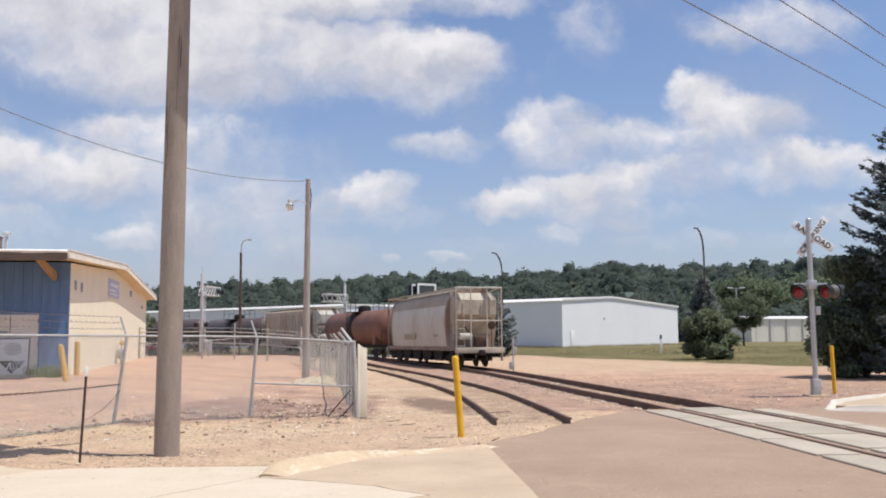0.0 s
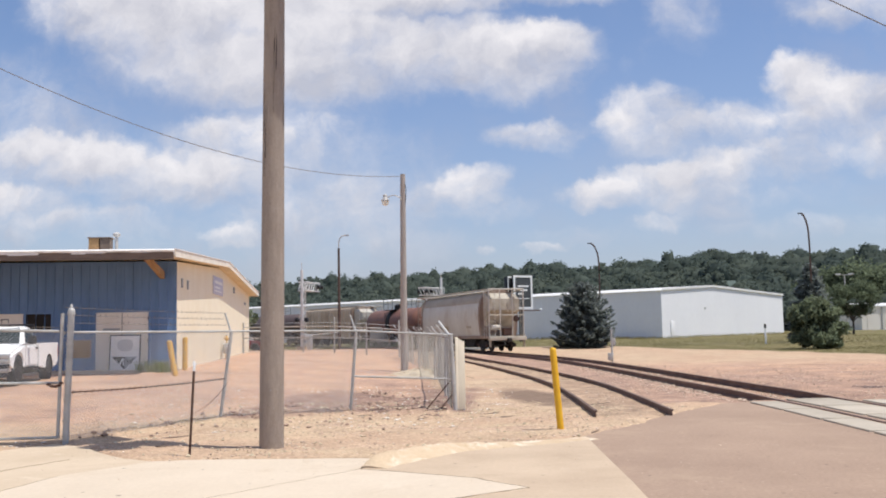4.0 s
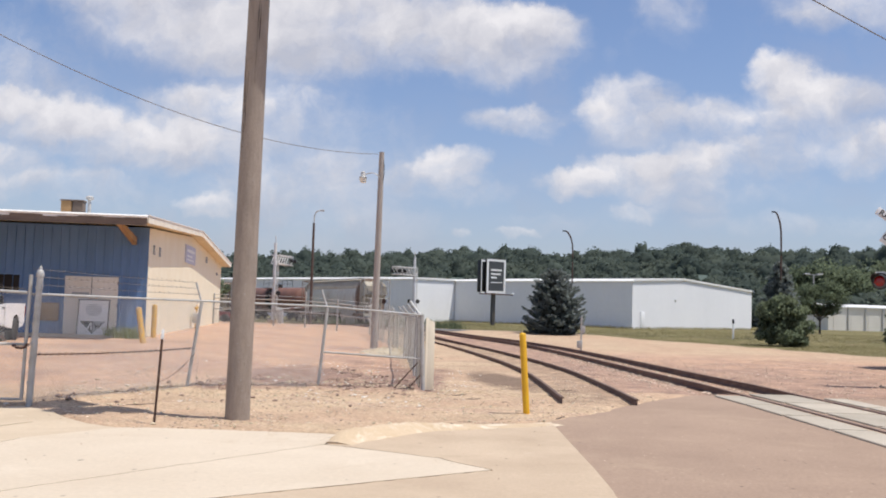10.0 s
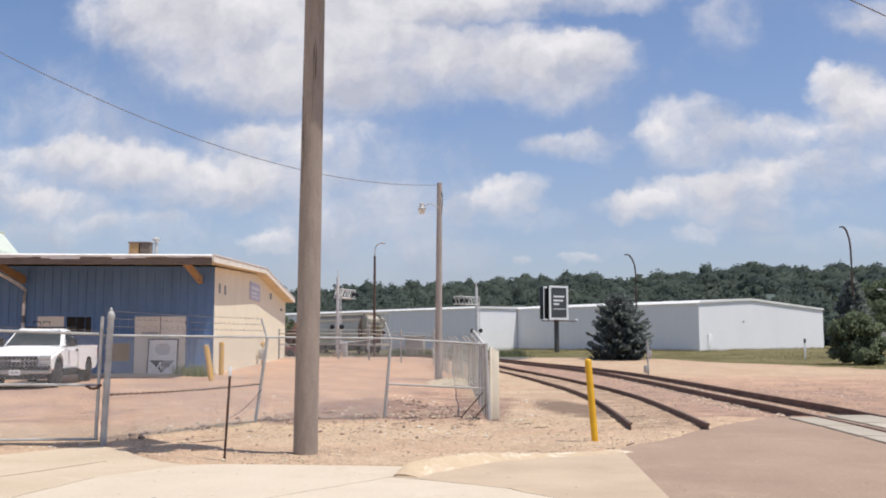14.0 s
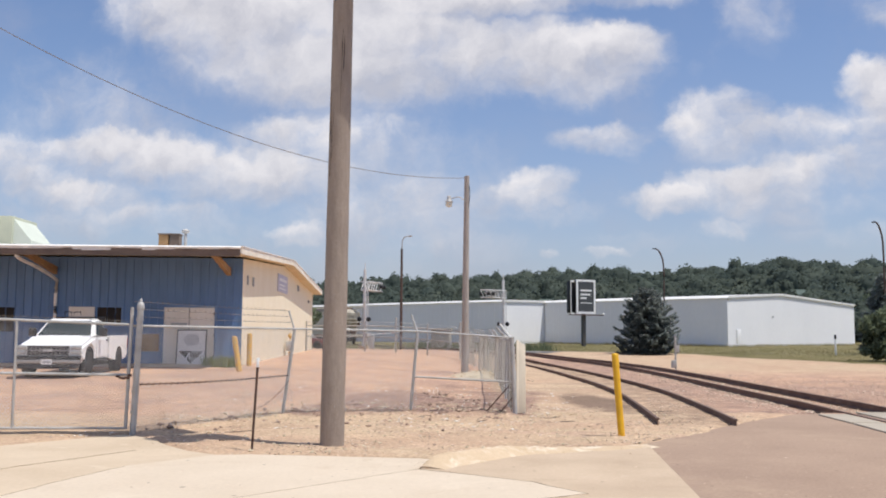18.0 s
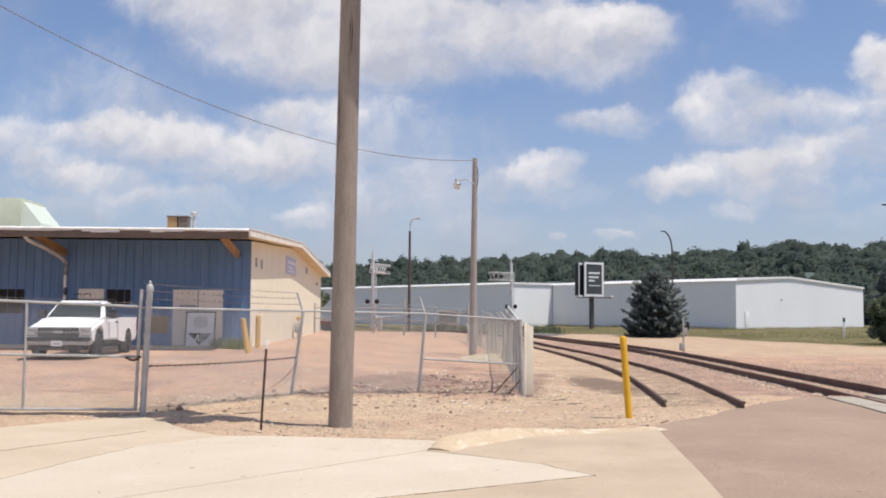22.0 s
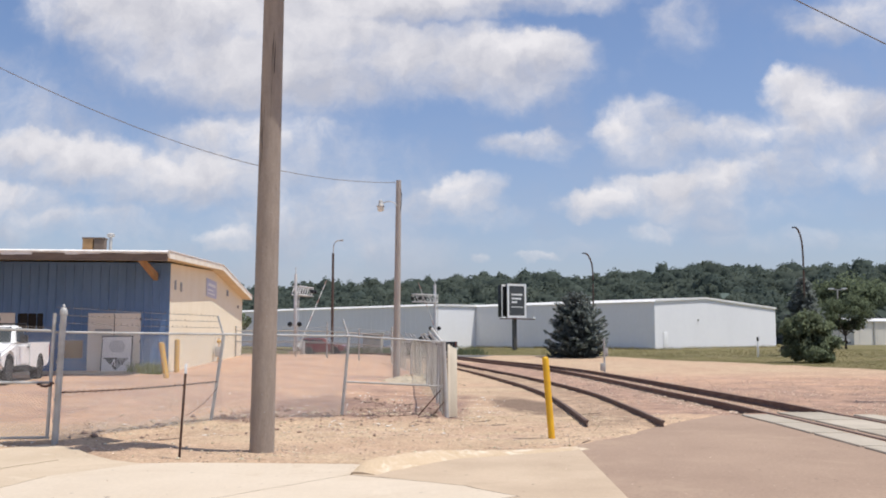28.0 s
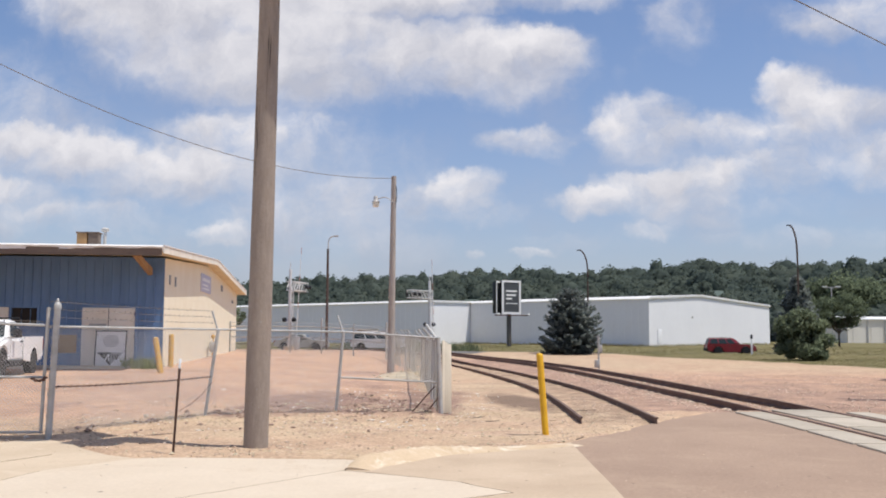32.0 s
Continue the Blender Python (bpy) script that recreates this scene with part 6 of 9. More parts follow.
TRAIN = []
TRAIN.append((*hopper_car("hopper_wagon", "grey round-sided covered hopper wagon, last of the train", M_HOPPER, M_HOP_END, M_FRAMETUBE, 17.7), 18.4))
TRAIN.append((*tank_car("rust-brown tank wagon with a black band", M_TANKRUST), 16.2))
TRAIN.append((*hopper_car("hopper_wagon", "rusty tan ribbed hopper wagon", M_TANHOP, M_FRAMETUBE, M_FRAMETUBE, 16.0, False), 16.8))
TRAIN.append((*tank_car("dark grey tank wagon", M_TANKDARK), 16.2))
TRAIN.append((*tank_car("dark grey tank wagon", M_TANKDARK), 16.2))
TRAIN.append((*hopper_car("hopper_wagon", "rusty tan ribbed hopper wagon", M_TANHOP, M_FRAMETUBE, M_FRAMETUBE, 16.0, False), 16.8))

# ---- the shop's fittings ----
def shop_fittings():
    t = SHOP
    # big double door with its frame
    d = part("door", box(B(), -2.88, -1.0, -0.06, -0.002, 0.0, 2.14, bev=0.008), M_DOOR, t, "dirty beige double door")
    part("door_seam", box(B(), -1.955, -1.935, -0.066, -0.06, 0.0, 2.12), M_DARK, d)
    bm = B()
    for x0, x1, z0, z1 in ((-2.96, -2.88, 0, 2.22), (-1.0, -0.92, 0, 2.22), (-2.88, -1.0, 2.14, 2.22)):
        box(bm, x0, x1, -0.09, -0.002, z0, z1)
    part("door_frame", bm, M_BLUE, t)
    part("notice", box(B(), -2.62, -2.02, -0.068, -0.062, 1.48, 1.56), M_SIGNGREY, d, "faded lettering bar")
    bm = B()
    for z in (0.25, 1.05, 1.85):
        box(bm, -1.03, -0.99, -0.085, -0.06, z, z + 0.12)
    part("hinge", bm, M_RUST, d)
    # openings and boards along the front
    w = part("window", box(B(), -5.35, -4.46, -0.03, -0.004, 1.45, 2.12), M_DARK, t, "dark window opening")
    part("window_frame", box(box(box(box(B(), -5.42, -5.35, -0.05, -0.004, 1.38, 2.19), -4.46, -4.39, -0.05, -0.004, 1.38, 2.19), -5.35, -4.46, -0.05, -0.004, 2.12, 2.19), -5.35, -4.46, -0.05, -0.004, 1.38, 1.45), M_BLUE, w)
    part("board", box(B(), -6.4, -5.45, -0.05, -0.004, 1.62, 2.14, bev=0.005), M_DOOR, t, "beige wall panel")
    part("plywood_patch", box(B(), -3.72, -3.05, -0.05, -0.004, 0.5, 1.15, bev=0.004), M_PLY, t, "weathered plywood patch")
    w = part("window", box(B(), -9.9, -8.4, -0.03, -0.004, 1.2, 2.1), M_DARK, t, "dark window opening")
    part("window_head", box(B(), -9.98, -8.32, -0.05, -0.004, 2.1, 2.18), M_BLUE, w)
    part("window_sill", box(B(), -9.98, -8.32, -0.05, -0.004, 1.12, 1.2), M_BLUE, w)
    part("foundation", box(B(), -SHOP_W, 0.02, -0.10, -0.002, -0.6, 0.02), M_CONC_OLD, t, "concrete footing")
    # downspout from the eave to the wall
    pts = spline([(-7.15, -3.3, 3.92), (-7.05, -3.2, 3.7), (-6.95, -1.6, 3.45), (-6.88, -0.15, 3.12), (-6.88, -0.12, 2.8), (-6.88, -0.12, 0.1)], 0.25)
    part("downspout", sweep(B(), pts, [(-0.05, -0.04), (0.05, -0.04), (0.05, 0.04), (-0.05, 0.04)]), M_TRIM, t, "bent white downspout")
    # timber knee brackets under the eave
    for x in (-0.52, -6.96, -13.4, -19.8):
        bm = B()
        prism(bm, [(-0.02, 3.35), (-0.02, 3.62), (-3.0, 4.0), (-3.1, 3.86), (-2.7, 3.80)], x - 0.08, x + 0.08, "x")
        part("eave_bracket", bm, M_BRACKET, t, "tan timber eave bracket")
    # gable wall: vents, sign, meter
    for y, z0, z1, w in ((0.95, 3.06, 3.42, 0.10), (2.25, 3.06, 3.42, 0.10), (17.4, 3.58, 3.9, 0.3), (22.8, 3.1, 3.26, 0.3)):
        v = part("wall_vent", box(B(), 0.004, 0.04, y - w, y + w, z0, z1, bev=0.004), M_SIGNGREY, t)
        bm = B()
        for i in range(4):
            z = z0 + (z1 - z0) * (i + 0.5) / 4
            box(bm, 0.04, 0.05, y - w * 0.85, y + w * 0.85, z - 0.012, z + 0.012)
        part("louvre", bm, M_DARK, v)
    s = part("wall_sign", box(B(), 0.004, 0.05, 9.2, 12.6, 3.2, 4.05, bev=0.004), M_SIGNBLUE, t, "faded blue and white wall sign")
    part("sign_print", box(box(box(B(), 0.05, 0.056, 9.6, 12.2, 3.72, 3.86), 0.05, 0.056, 9.6, 11.4, 3.5, 3.58), 0.05, 0.056, 9.6, 12.0, 3.34, 3.4), M_SIGNWHITE, s, "unreadable pale print")
    g = part("gas_meter", box(B(), 0.1, 0.45, 12.0, 12.55, 0.35, 0.85, bev=0.06), M_GALV, t, "grey gas meter")
    part("gas_pipe", tube(B(), (0.25, 12.15, -0.2), (0.25, 12.15, 0.4), 0.03, n=8), M_YELLOW_OLD, g, "yellow gas pipe")
    part("riser", tube(B(), (0.25, 12.4, 0.8), (0.25, 12.4, 1.25), 0.03, n=8), M_YELLOW_OLD, g)
    bm = B()
    ball(bm, (0.25, 12.4, 1.1), 0.11)
    part("regulator", bm, M_YELLOW_OLD, g, "yellow gas regulator")
    # on the roof
    u = part("roof_unit", box(B(), -15.75, -10.3, 4.0, 6.6, 4.6, 6.02, bev=0.03), M_AC, t, "pale green rooftop air unit")
    bm = B()
    for x in (-14.4, -13.0, -11.6):
        box(bm, x - 0.02, x + 0.02, 3.97, 4.0, 4.62, 6.0)
    part("panel_seams", bm, M_AC, u)
    bm = B()
    prism(bm, [(-10.3, 5.9), (-9.55, 5.0), (-9.55, 4.86), (-10.3, 4.86)], 4.1, 6.4)
    part("intake_hood", bm, M_AC_LIGHT, u, "slanted pale intake hood")
    for x in (-3.95, -3.5):
        b = part("vent_box", box(B(), x - 0.2, x + 0.2, 3.6, 4.1, 4.4, 5.25, bev=0.015), M_BRACKET if x < -3.7 else M_BROWN, t, "weathered wooden roof vent box")
        part("vent_cap", box(B(), x - 0.23, x + 0.23, 3.56, 4.14, 5.25, 5.3), M_BROWN, b)
    bm = B()
    lathe(bm, [(0.07, 4.3), (0.07, 5.12), (0.06, 5.16), (0.06, 5.26), (0.15, 5.3), (0.16, 5.38), (0.10, 5.43), (0.02, 5.45)], 14, Matrix.Translation((-2.95, 3.2, 0)))
    part("flue_pipe", bm, M_GALV, t, "galvanised flue with a cap")


M_PLY = mat("weathered_plywood", (0.36, 0.24, 0.13), 0.85, 0, (0.26, 0.17, 0.10), 2, 14, 0.15, 0.15)
M_AC_LIGHT = mat("pale_hood_metal", (0.62, 0.66, 0.56), 0.55, 0, None, 2, 14, 0.05, 0.0)
shop_fittings()


def at_shop(x, y, z=0.0, yaw=0.0):
    """A pose given in the shop's own axes."""
    p = SHOP.matrix_world @ Vector((x, y, z))
    return pose(p.x, p.y, p.z, 0, 0, 11.4 + yaw)


def leaning_sign():
    t = thing("sign_board", at_shop(-1.76, -0.45), "white sign board with a black triangle badge leaning by the door", "sign")
    rot = pose(0, 0, 0, -7, 0, 0)
    part("board", box(B(), -0.55, 0.55, -0.02, 0.02, 0.02, 1.38, rot, bev=0.004), M_SIGNWHITE, t)
    bm = B()
    for x0, x1, z0, z1 in ((-0.58, -0.54, 0, 1.40), (0.54, 0.58, 0, 1.40), (-0.54, 0.54, 1.36, 1.40), (-0.54, 0.54, 0, 0.04)):
        box(bm, x0, x1, -0.035, 0.03, z0, z1, rot)
    part("frame", bm, M_BLACK, t)
    bm = B()
    prism(bm, [(-0.48, 0.56), (0.48, 0.56), (0.0, 0.08)], -0.026, -0.021, "y", rot)
    part("badge", bm, M_SIGNGREY, t, "white and black triangular badge")
    bm = B()
    prism(bm, [(-0.48, 0.56), (0.02, 0.56), (0.02, 0.10), (0.0, 0.08)], -0.031, -0.027, "y", rot)
    part("badge_half", bm, M_BLACK, t, "black half of the badge")
    bm = B()
    prism(bm, [(-0.22, 0.2), (-0.1, 0.5), (-0.04, 0.5), (0.0, 0.22), (-0.05, 0.22), (-0.08, 0.42), (-0.16, 0.22)], -0.036, -0.032, "y", rot)
    part("emblem", bm, M_SIGNWHITE, t)
    bm = B()
    prism(bm, [(0.05, 0.5), (0.12, 0.26), (0.18, 0.42), (0.24, 0.26), (0.34, 0.5), (0.28, 0.5), (0.24, 0.38), (0.19, 0.5), (0.14, 0.38), (0.10, 0.5)], -0.036, -0.032, "y", rot)
    part("emblem", bm, M_BLACK, t)
    bm = B()
    for i in range(7):
        z = 0.78 + i * 0.065
        w = 0.3 * math.sqrt(max(0.05, 1 - ((i - 3) / 3.8) ** 2))
        box(bm, -w, w, -0.026, -0.021, z, z + 0.04, rot)
    part("print", bm, M_SIGNGREY, t, "round patch of unreadable grey print")


leaning_sign()
p = at_shop(0.45, -3.3)
bollard(-12.62, 32.1, 1.22, 0.10, M_YELLOW_OLD, "faded yellow steel bollard leaning at the shop corner", (-0.22, 0.0))
bollard(-13.72, 35.9, 1.28, 0.10, M_YELLOW_OLD, "faded yellow steel bollard at the shop corner")


# ---- vehicles ----
def arch(cx, r, z0, n=8):
    """Points of a wheel arch from front to back, x falling."""
    return [(cx + r * math.cos(math.pi * i / n), z0 + r * math.sin(math.pi * i / n)) for i in range(n + 1)]


def wheel(parent, x, y, r, w, name="wheel"):
    s = 1 if y > 0 else -1
    m = Matrix.Rotation(radians(-90 * s), 4, "X")
    bm = B()
    lathe(bm, [(r * 0.62, -w / 2), (r * 0.93, -w / 2), (r, -w * 0.32), (r, w * 0.32), (r * 0.93, w / 2), (r * 0.62, w / 2)], 22, m)
    ob = part(name, bm, M_TYRE, parent)
    bm = B()
    lathe(bm, [(r * 0.64, -w * 0.35), (r * 0.64, w * 0.42), (r * 0.56, w * 0.45), (r * 0.5, w * 0.3), (r * 0.2, w * 0.34), (r * 0.16, w * 0.44), (0.01, w * 0.46)], 16, m)
    for k in range(5):
        a = 2 * math.pi * k / 5
        box(bm, -0.03, 0.03, s * w * 0.32 - 0.02, s * w * 0.32 + 0.03, 0.08, r * 0.52, Matrix.Rotation(a, 4, "Y"))
    part("rim", bm, M_RIM, ob, "silver rim")
    ob.matrix_basis = pose(x, y, r)
    return ob


def quad_panel(bm, q, th=0.012):
    q = [Vector(v) for v in q]
    n = (q[1] - q[0]).cross(q[3] - q[0]).normalized() * th
    a = [bm.verts.new(v) for v in q]
    b = [bm.verts.new(v + n) for v in q]
    fs = [bm.faces.new(list(reversed(a))), bm.faces.new(b)]
    for i in range(4):
        fs.append(bm.faces.new((a[i], a[(i + 1) % 4], b[(i + 1) % 4], b[i])))


def cabin(t, paint, x0, x1, xt0, xt1, z0, z1, W, inset, panes, dark):
    """Greenhouse: belt from x0 (rear) to x1 (front) at z0, roof from xt0 to xt1 at z1; panes: side windows as (from, to) fractions."""
    w0, w1 = W / 2 - 0.05, W / 2 - inset
    lo = [(x0, -w0, z0), (x1, -w0, z0), (x1, w0, z0), (x0, w0, z0)]
    hi = [(xt0, -w1, z1), (xt1, -w1, z1), (xt1, w1, z1), (xt0, w1, z1)]
    bm = B()
    a = [bm.verts.new(v) for v in lo]
    b = [bm.verts.new(v) for v in hi]
    bm.faces.new(list(reversed(a)))
    bm.faces.new(b)
    for i in range(4):
        bm.faces.new((a[i], a[(i + 1) % 4], b[(i + 1) % 4], b[i]))
    bmesh.ops.bevel(bm, geom=bm.edges[:], offset=0.06, segments=3, affect="EDGES")
    part("cab", bm, paint, t).data.set_sharp_from_angle(angle=radians(12))
    lo, hi = [Vector(v) for v in lo], [Vector(v) for v in hi]

    def on_face(i, j, u, v):
        return lo[i].lerp(lo[j], u).lerp(hi[i].lerp(hi[j], u), v)

    for i, j, u0, u1, nm in ((1, 2, 0.05, 0.95, "windscreen"), (3, 0, 0.08, 0.92, "rear_window")):
        bm = B()
        quad_panel(bm, [on_face(i, j, u0, 0.1), on_face(i, j, u1, 0.1), on_face(i, j, u1, 0.88), on_face(i, j, u0, 0.88)])
        part(nm, bm, dark, t)
    for f0, f1 in panes:
        bm = B()
        quad_panel(bm, [on_face(0, 1, f0, 0.1), on_face(0, 1, f1, 0.1), on_face(0, 1, f1 if f1 < 0.9 else f1 - 0.02, 0.86), on_face(0, 1, f0, 0.86)])
        part("side_window", bm, dark, t)
        bm = B()
        quad_panel(bm, [on_face(2, 3, 1 - f1, 0.1), on_face(2, 3, 1 - f0, 0.1), on_face(2, 3, 1 - f0, 0.86), on_face(2, 3, 1 - f1, 0.86)])
        part("side_window", bm, dark, t)


def flank(pts, W, paint, t, name="body", bev=0.05):
    bm = prism(B(), pts, -W / 2, W / 2)
    es = [e for e in bm.edges if abs(e.verts[0].co.y - e.verts[1].co.y) < 1e-6]
    bmesh.ops.bevel(bm, geom=es, offset=bev, segments=2, affect="EDGES")
    ob = part(name, bm, paint, t)
    ob.data.set_sharp_from_angle(angle=radians(12))
    return ob


def pickup(name, label, paint, m, L=5.75, crew=True, grille_mat=None):
    """A full-size pickup; local +x forward, wheels on z = 0."""
    t = thing(name, m, label, "pickup truck")
    W, r = (1.98 if crew else 1.95), 0.385
    xf, xr = L / 2 - 0.95, -L / 2 + 1.15
    cab0 = -L / 2 + (2.05 if crew else 2.45)
    top = 1.86 if crew else 1.80
    fr = L / 2
    dz = 0.0 if crew else -0.11      # the work truck's nose sits lower
    # front half: hood, fenders and lower cab
    pts = [(fr - 0.12, 0.62 + dz), (fr - 0.02, 0.72 + dz), (fr - 0.03, 0.98 + dz), (fr - 0.08, 1.04 + dz), (fr - 0.24, 1.09 + dz), (fr - 0.7, 1.16 + dz * 0.7), (fr - 1.3, 1.22), (cab0, 1.22), (cab0, 0.52), (xf - 0.5, 0.48)] + list(reversed(arch(xf, 0.49, 0.44))) + [(fr - 0.3, 0.5 + dz / 2)]
    flank(pts, W, paint, t, bev=0.05 if crew else 0.085)
    cabin(t, paint, cab0 + 0.02, fr - 1.42, cab0 + 0.12, fr - 2.2, 1.2, top, W, 0.2 if crew else 0.27, [(0.08, 0.42), (0.46, 0.86)] if crew else [(0.12, 0.80)], M_CARGLASS)
    # bed: sides with arches, floor, tailgate
    for s in (-1, 1):
        order = [(cab0 - 0.03, 1.26), (cab0 - 0.03, 0.52)] + arch(xr, 0.47, 0.44) + [(-fr + 0.3, 0.52), (-fr + 0.04, 0.62), (-fr + 0.04, 1.27)]
        bm = prism(B(), order, s * W / 2 - (0.1 if s > 0 else 0), s * W / 2 + (0.1 if s < 0 else 0))
        part("bed_side", bm, paint, t)
    part("bed_floor", box(B(), -fr + 0.06, cab0 - 0.03, -W / 2 + 0.1, W / 2 - 0.1, 0.62, 0.72), M_BLACK, t)
    part("bed_front", box(B(), cab0 - 0.1, cab0 - 0.03, -W / 2 + 0.1, W / 2 - 0.1, 0.72, 1.26), paint, t)
    g = part("tailgate", box(B(), -fr + 0.02, -fr + 0.09, -W / 2 + 0.11, W / 2 - 0.11, 0.68, 1.25, bev=0.012), paint, t)
    part("handle", box(B(), -fr - 0.01, -fr + 0.02, -0.12, 0.12, 1.05, 1.12, bev=0.01), M_BLACK, g)
    # nose
    gr = part("grille", box(B(), fr - 0.05, fr + 0.01, -0.62, 0.62, 0.76 + dz, 1.06 + dz, bev=0.02), M_BLACK, t, "dark grille")
    for z, w in ((0.92, 0.022), (0.765, 0.012), (1.055, 0.012)):
        part("grille_bar", box(B(), fr + 0.005, fr + 0.03, -0.64, 0.64, z + dz - w, z + dz + w, bev=0.006), grille_mat or M_TYRE, gr)
    if not crew:
        # mesh behind the bars, the raised middle of the hood, a rack behind the cab
        for k in range(11):
            part("grille_rib", box(B(), fr + 0.004, fr + 0.016, -0.6 + 0.12 * k - 0.008, -0.6 + 0.12 * k + 0.008, 0.77 + dz, 1.05 + dz), M_BUMPER, gr)
        part("hood_dome", prism(B(), [(fr - 0.12, 1.05 + dz), (fr - 0.3, 1.115 + dz), (fr - 0.7, 1.20 + dz * 0.7), (fr - 1.3, 1.262), (fr - 1.4, 1.2), (fr - 0.7, 1.1 + dz)], -0.6, 0.6), paint, t)
        rack = part("cab_rack", sweep(B(), [Vector((cab0 - 0.08, -0.8, 1.2)), Vector((cab0 - 0.08, -0.8, 1.86)), Vector((cab0 - 0.08, 0.8, 1.86)), Vector((cab0 - 0.08, 0.8, 1.2))], ring(0.028, 6)), M_BLACK, t, "black steel cab rack")
        for y in (-0.42, -0.12):
            part("rack_hoop", sweep(B(), [Vector((cab0 - 0.08, y - 0.11, 1.86)), Vector((cab0 - 0.08, y - 0.11, 2.04)), Vector((cab0 - 0.08, y + 0.11, 2.04)), Vector((cab0 - 0.08, y + 0.11, 1.86))], ring(0.022, 6)), M_BLACK, rack)
        for s in (-1, 1):
            part("wiper", tube(B(), (fr - 1.44, s * 0.35 - 0.3, 1.30), (fr - 1.46, s * 0.35 + 0.3, 1.32), 0.012, n=5), M_BLACK, t)
            part("rocker_panel", box(B(), cab0, xf - 0.5, s * W / 2 - 0.06, s * W / 2 - 0.004, 0.40, 0.53, bev=0.015), M_TYRE, t, "black rocker panel")
    part("badge", box(B(), fr + 0.026, fr + 0.045, -0.13, 0.13, 0.885 + dz, 0.955 + dz, bev=0.008), M_RIM, gr, "plain bow badge")
    for s in (-1, 1):
        lamp = part("headlight", box(B(), fr - 0.16, fr + 0.005, s * 0.80 - 0.155, s * 0.80 + 0.155, 0.94 + dz, 1.07 + dz, bev=0.03), M_LAMP, t, "clear headlight")
        part("indicator", box(B(), fr - 0.14, fr + 0.002, s * 0.80 - 0.155, s * 0.80 + 0.155, 0.80 + dz, 0.92 + dz, bev=0.02), M_LAMP, t)
        part("tail_light", box(B(), -fr + 0.0, -fr + 0.1, s * 0.92 - 0.06, s * 0.92 + 0.065, 0.8, 1.2, bev=0.015), M_TAIL, t, "red tail light")
        part("mirror", box(B(), fr - 1.95, fr - 1.78, s * (W / 2 + 0.13) - 0.11, s * (W / 2 + 0.13) + 0.11, 1.24, 1.5, bev=0.03), M_BLACK, t)
        for x in ([cab0 + 0.25, fr - 2.55] if crew else [cab0 + 0.22]):
            part("door_handle", box(B(), x, x + 0.2, s * W / 2 - 0.02, s * W / 2 + 0.025, 1.08, 1.14, bev=0.01), M_BLACK, t)
        for x in ([cab0 + 0.12, cab0 + 1.15, fr - 1.62] if crew else [cab0 + 0.12, fr - 1.62]):
            part("door_gap", box(B(), x - 0.008, x + 0.008, min(s * (W / 2 + 0.001), s * (W / 2 + 0.004)), max(s * (W / 2 + 0.001), s * (W / 2 + 0.004)), 0.55, 1.18), M_BLACK, t)
    bp = part("front_bumper", box(B(), fr - 0.12, fr + 0.1, -W / 2 + 0.02, W / 2 - 0.02, 0.53 + dz, 0.64 + dz, bev=0.03), M_BUMPER if grille_mat else M_BLACK, t)
    part("air_dam", box(B(), fr - 0.3, fr + 0.03, -W / 2 + 0.1, W / 2 - 0.1, 0.32 + dz / 2, 0.52 + dz, bev=0.03), M_BLACK, bp, "black air dam")
    if grille_mat:
        part("valance", box(B(), fr - 0.1, fr + 0.09, -W / 2 + 0.02, W / 2 - 0.02, 0.645 + dz, 0.765 + dz, bev=0.02), M_BLACK, bp, "black plastic filler")
    part("plate", box(B(), fr + 0.1, fr + 0.115, -0.16, 0.16, 0.50 + dz, 0.66 + dz), M_SIGNWHITE, bp, "white number plate with grey bars")
    part("plate_bar", box(B(), fr + 0.115, fr + 0.118, -0.12, 0.12, 0.55 + dz, 0.60 + dz), M_SIGNGREY, bp)
    part("rear_bumper", box(B(), -fr - 0.08, -fr + 0.1, -W / 2 + 0.06, W / 2 - 0.06, 0.48, 0.68, bev=0.03), M_RIM, t)
    part("underbody", box(B(), -fr + 0.4, fr - 0.4, -0.7, 0.7, 0.3, 0.62), M_BLACK, t)
    for x in (xf, xr):
        part("wheel_well", box(B(), x - 0.46, x + 0.46, -W / 2 + 0.29, W / 2 - 0.29, 0.44, 0.92), M_BLACK, t, "dark wheel well")
        for s in (-1, 1):
            ends = [(x + q * math.cos(math.pi * i / 10), 0.44 + q * math.sin(math.pi * i / 10)) for q, seq in ((0.462, range(11)), (0.486, range(10, -1, -1))) for i in seq]
            part("arch_liner", prism(B(), ends, min(s * (W / 2 - 0.42), s * (W / 2 - 0.012)), max(s * (W / 2 - 0.42), s * (W / 2 - 0.012))), M_BLACK, t, "black wheel arch liner")
    ws = [wheel(t, x, s * (W / 2 - 0.13), r, 0.25) for x in (xf, xr) for s in (-1, 1)]
    return t, ws, r


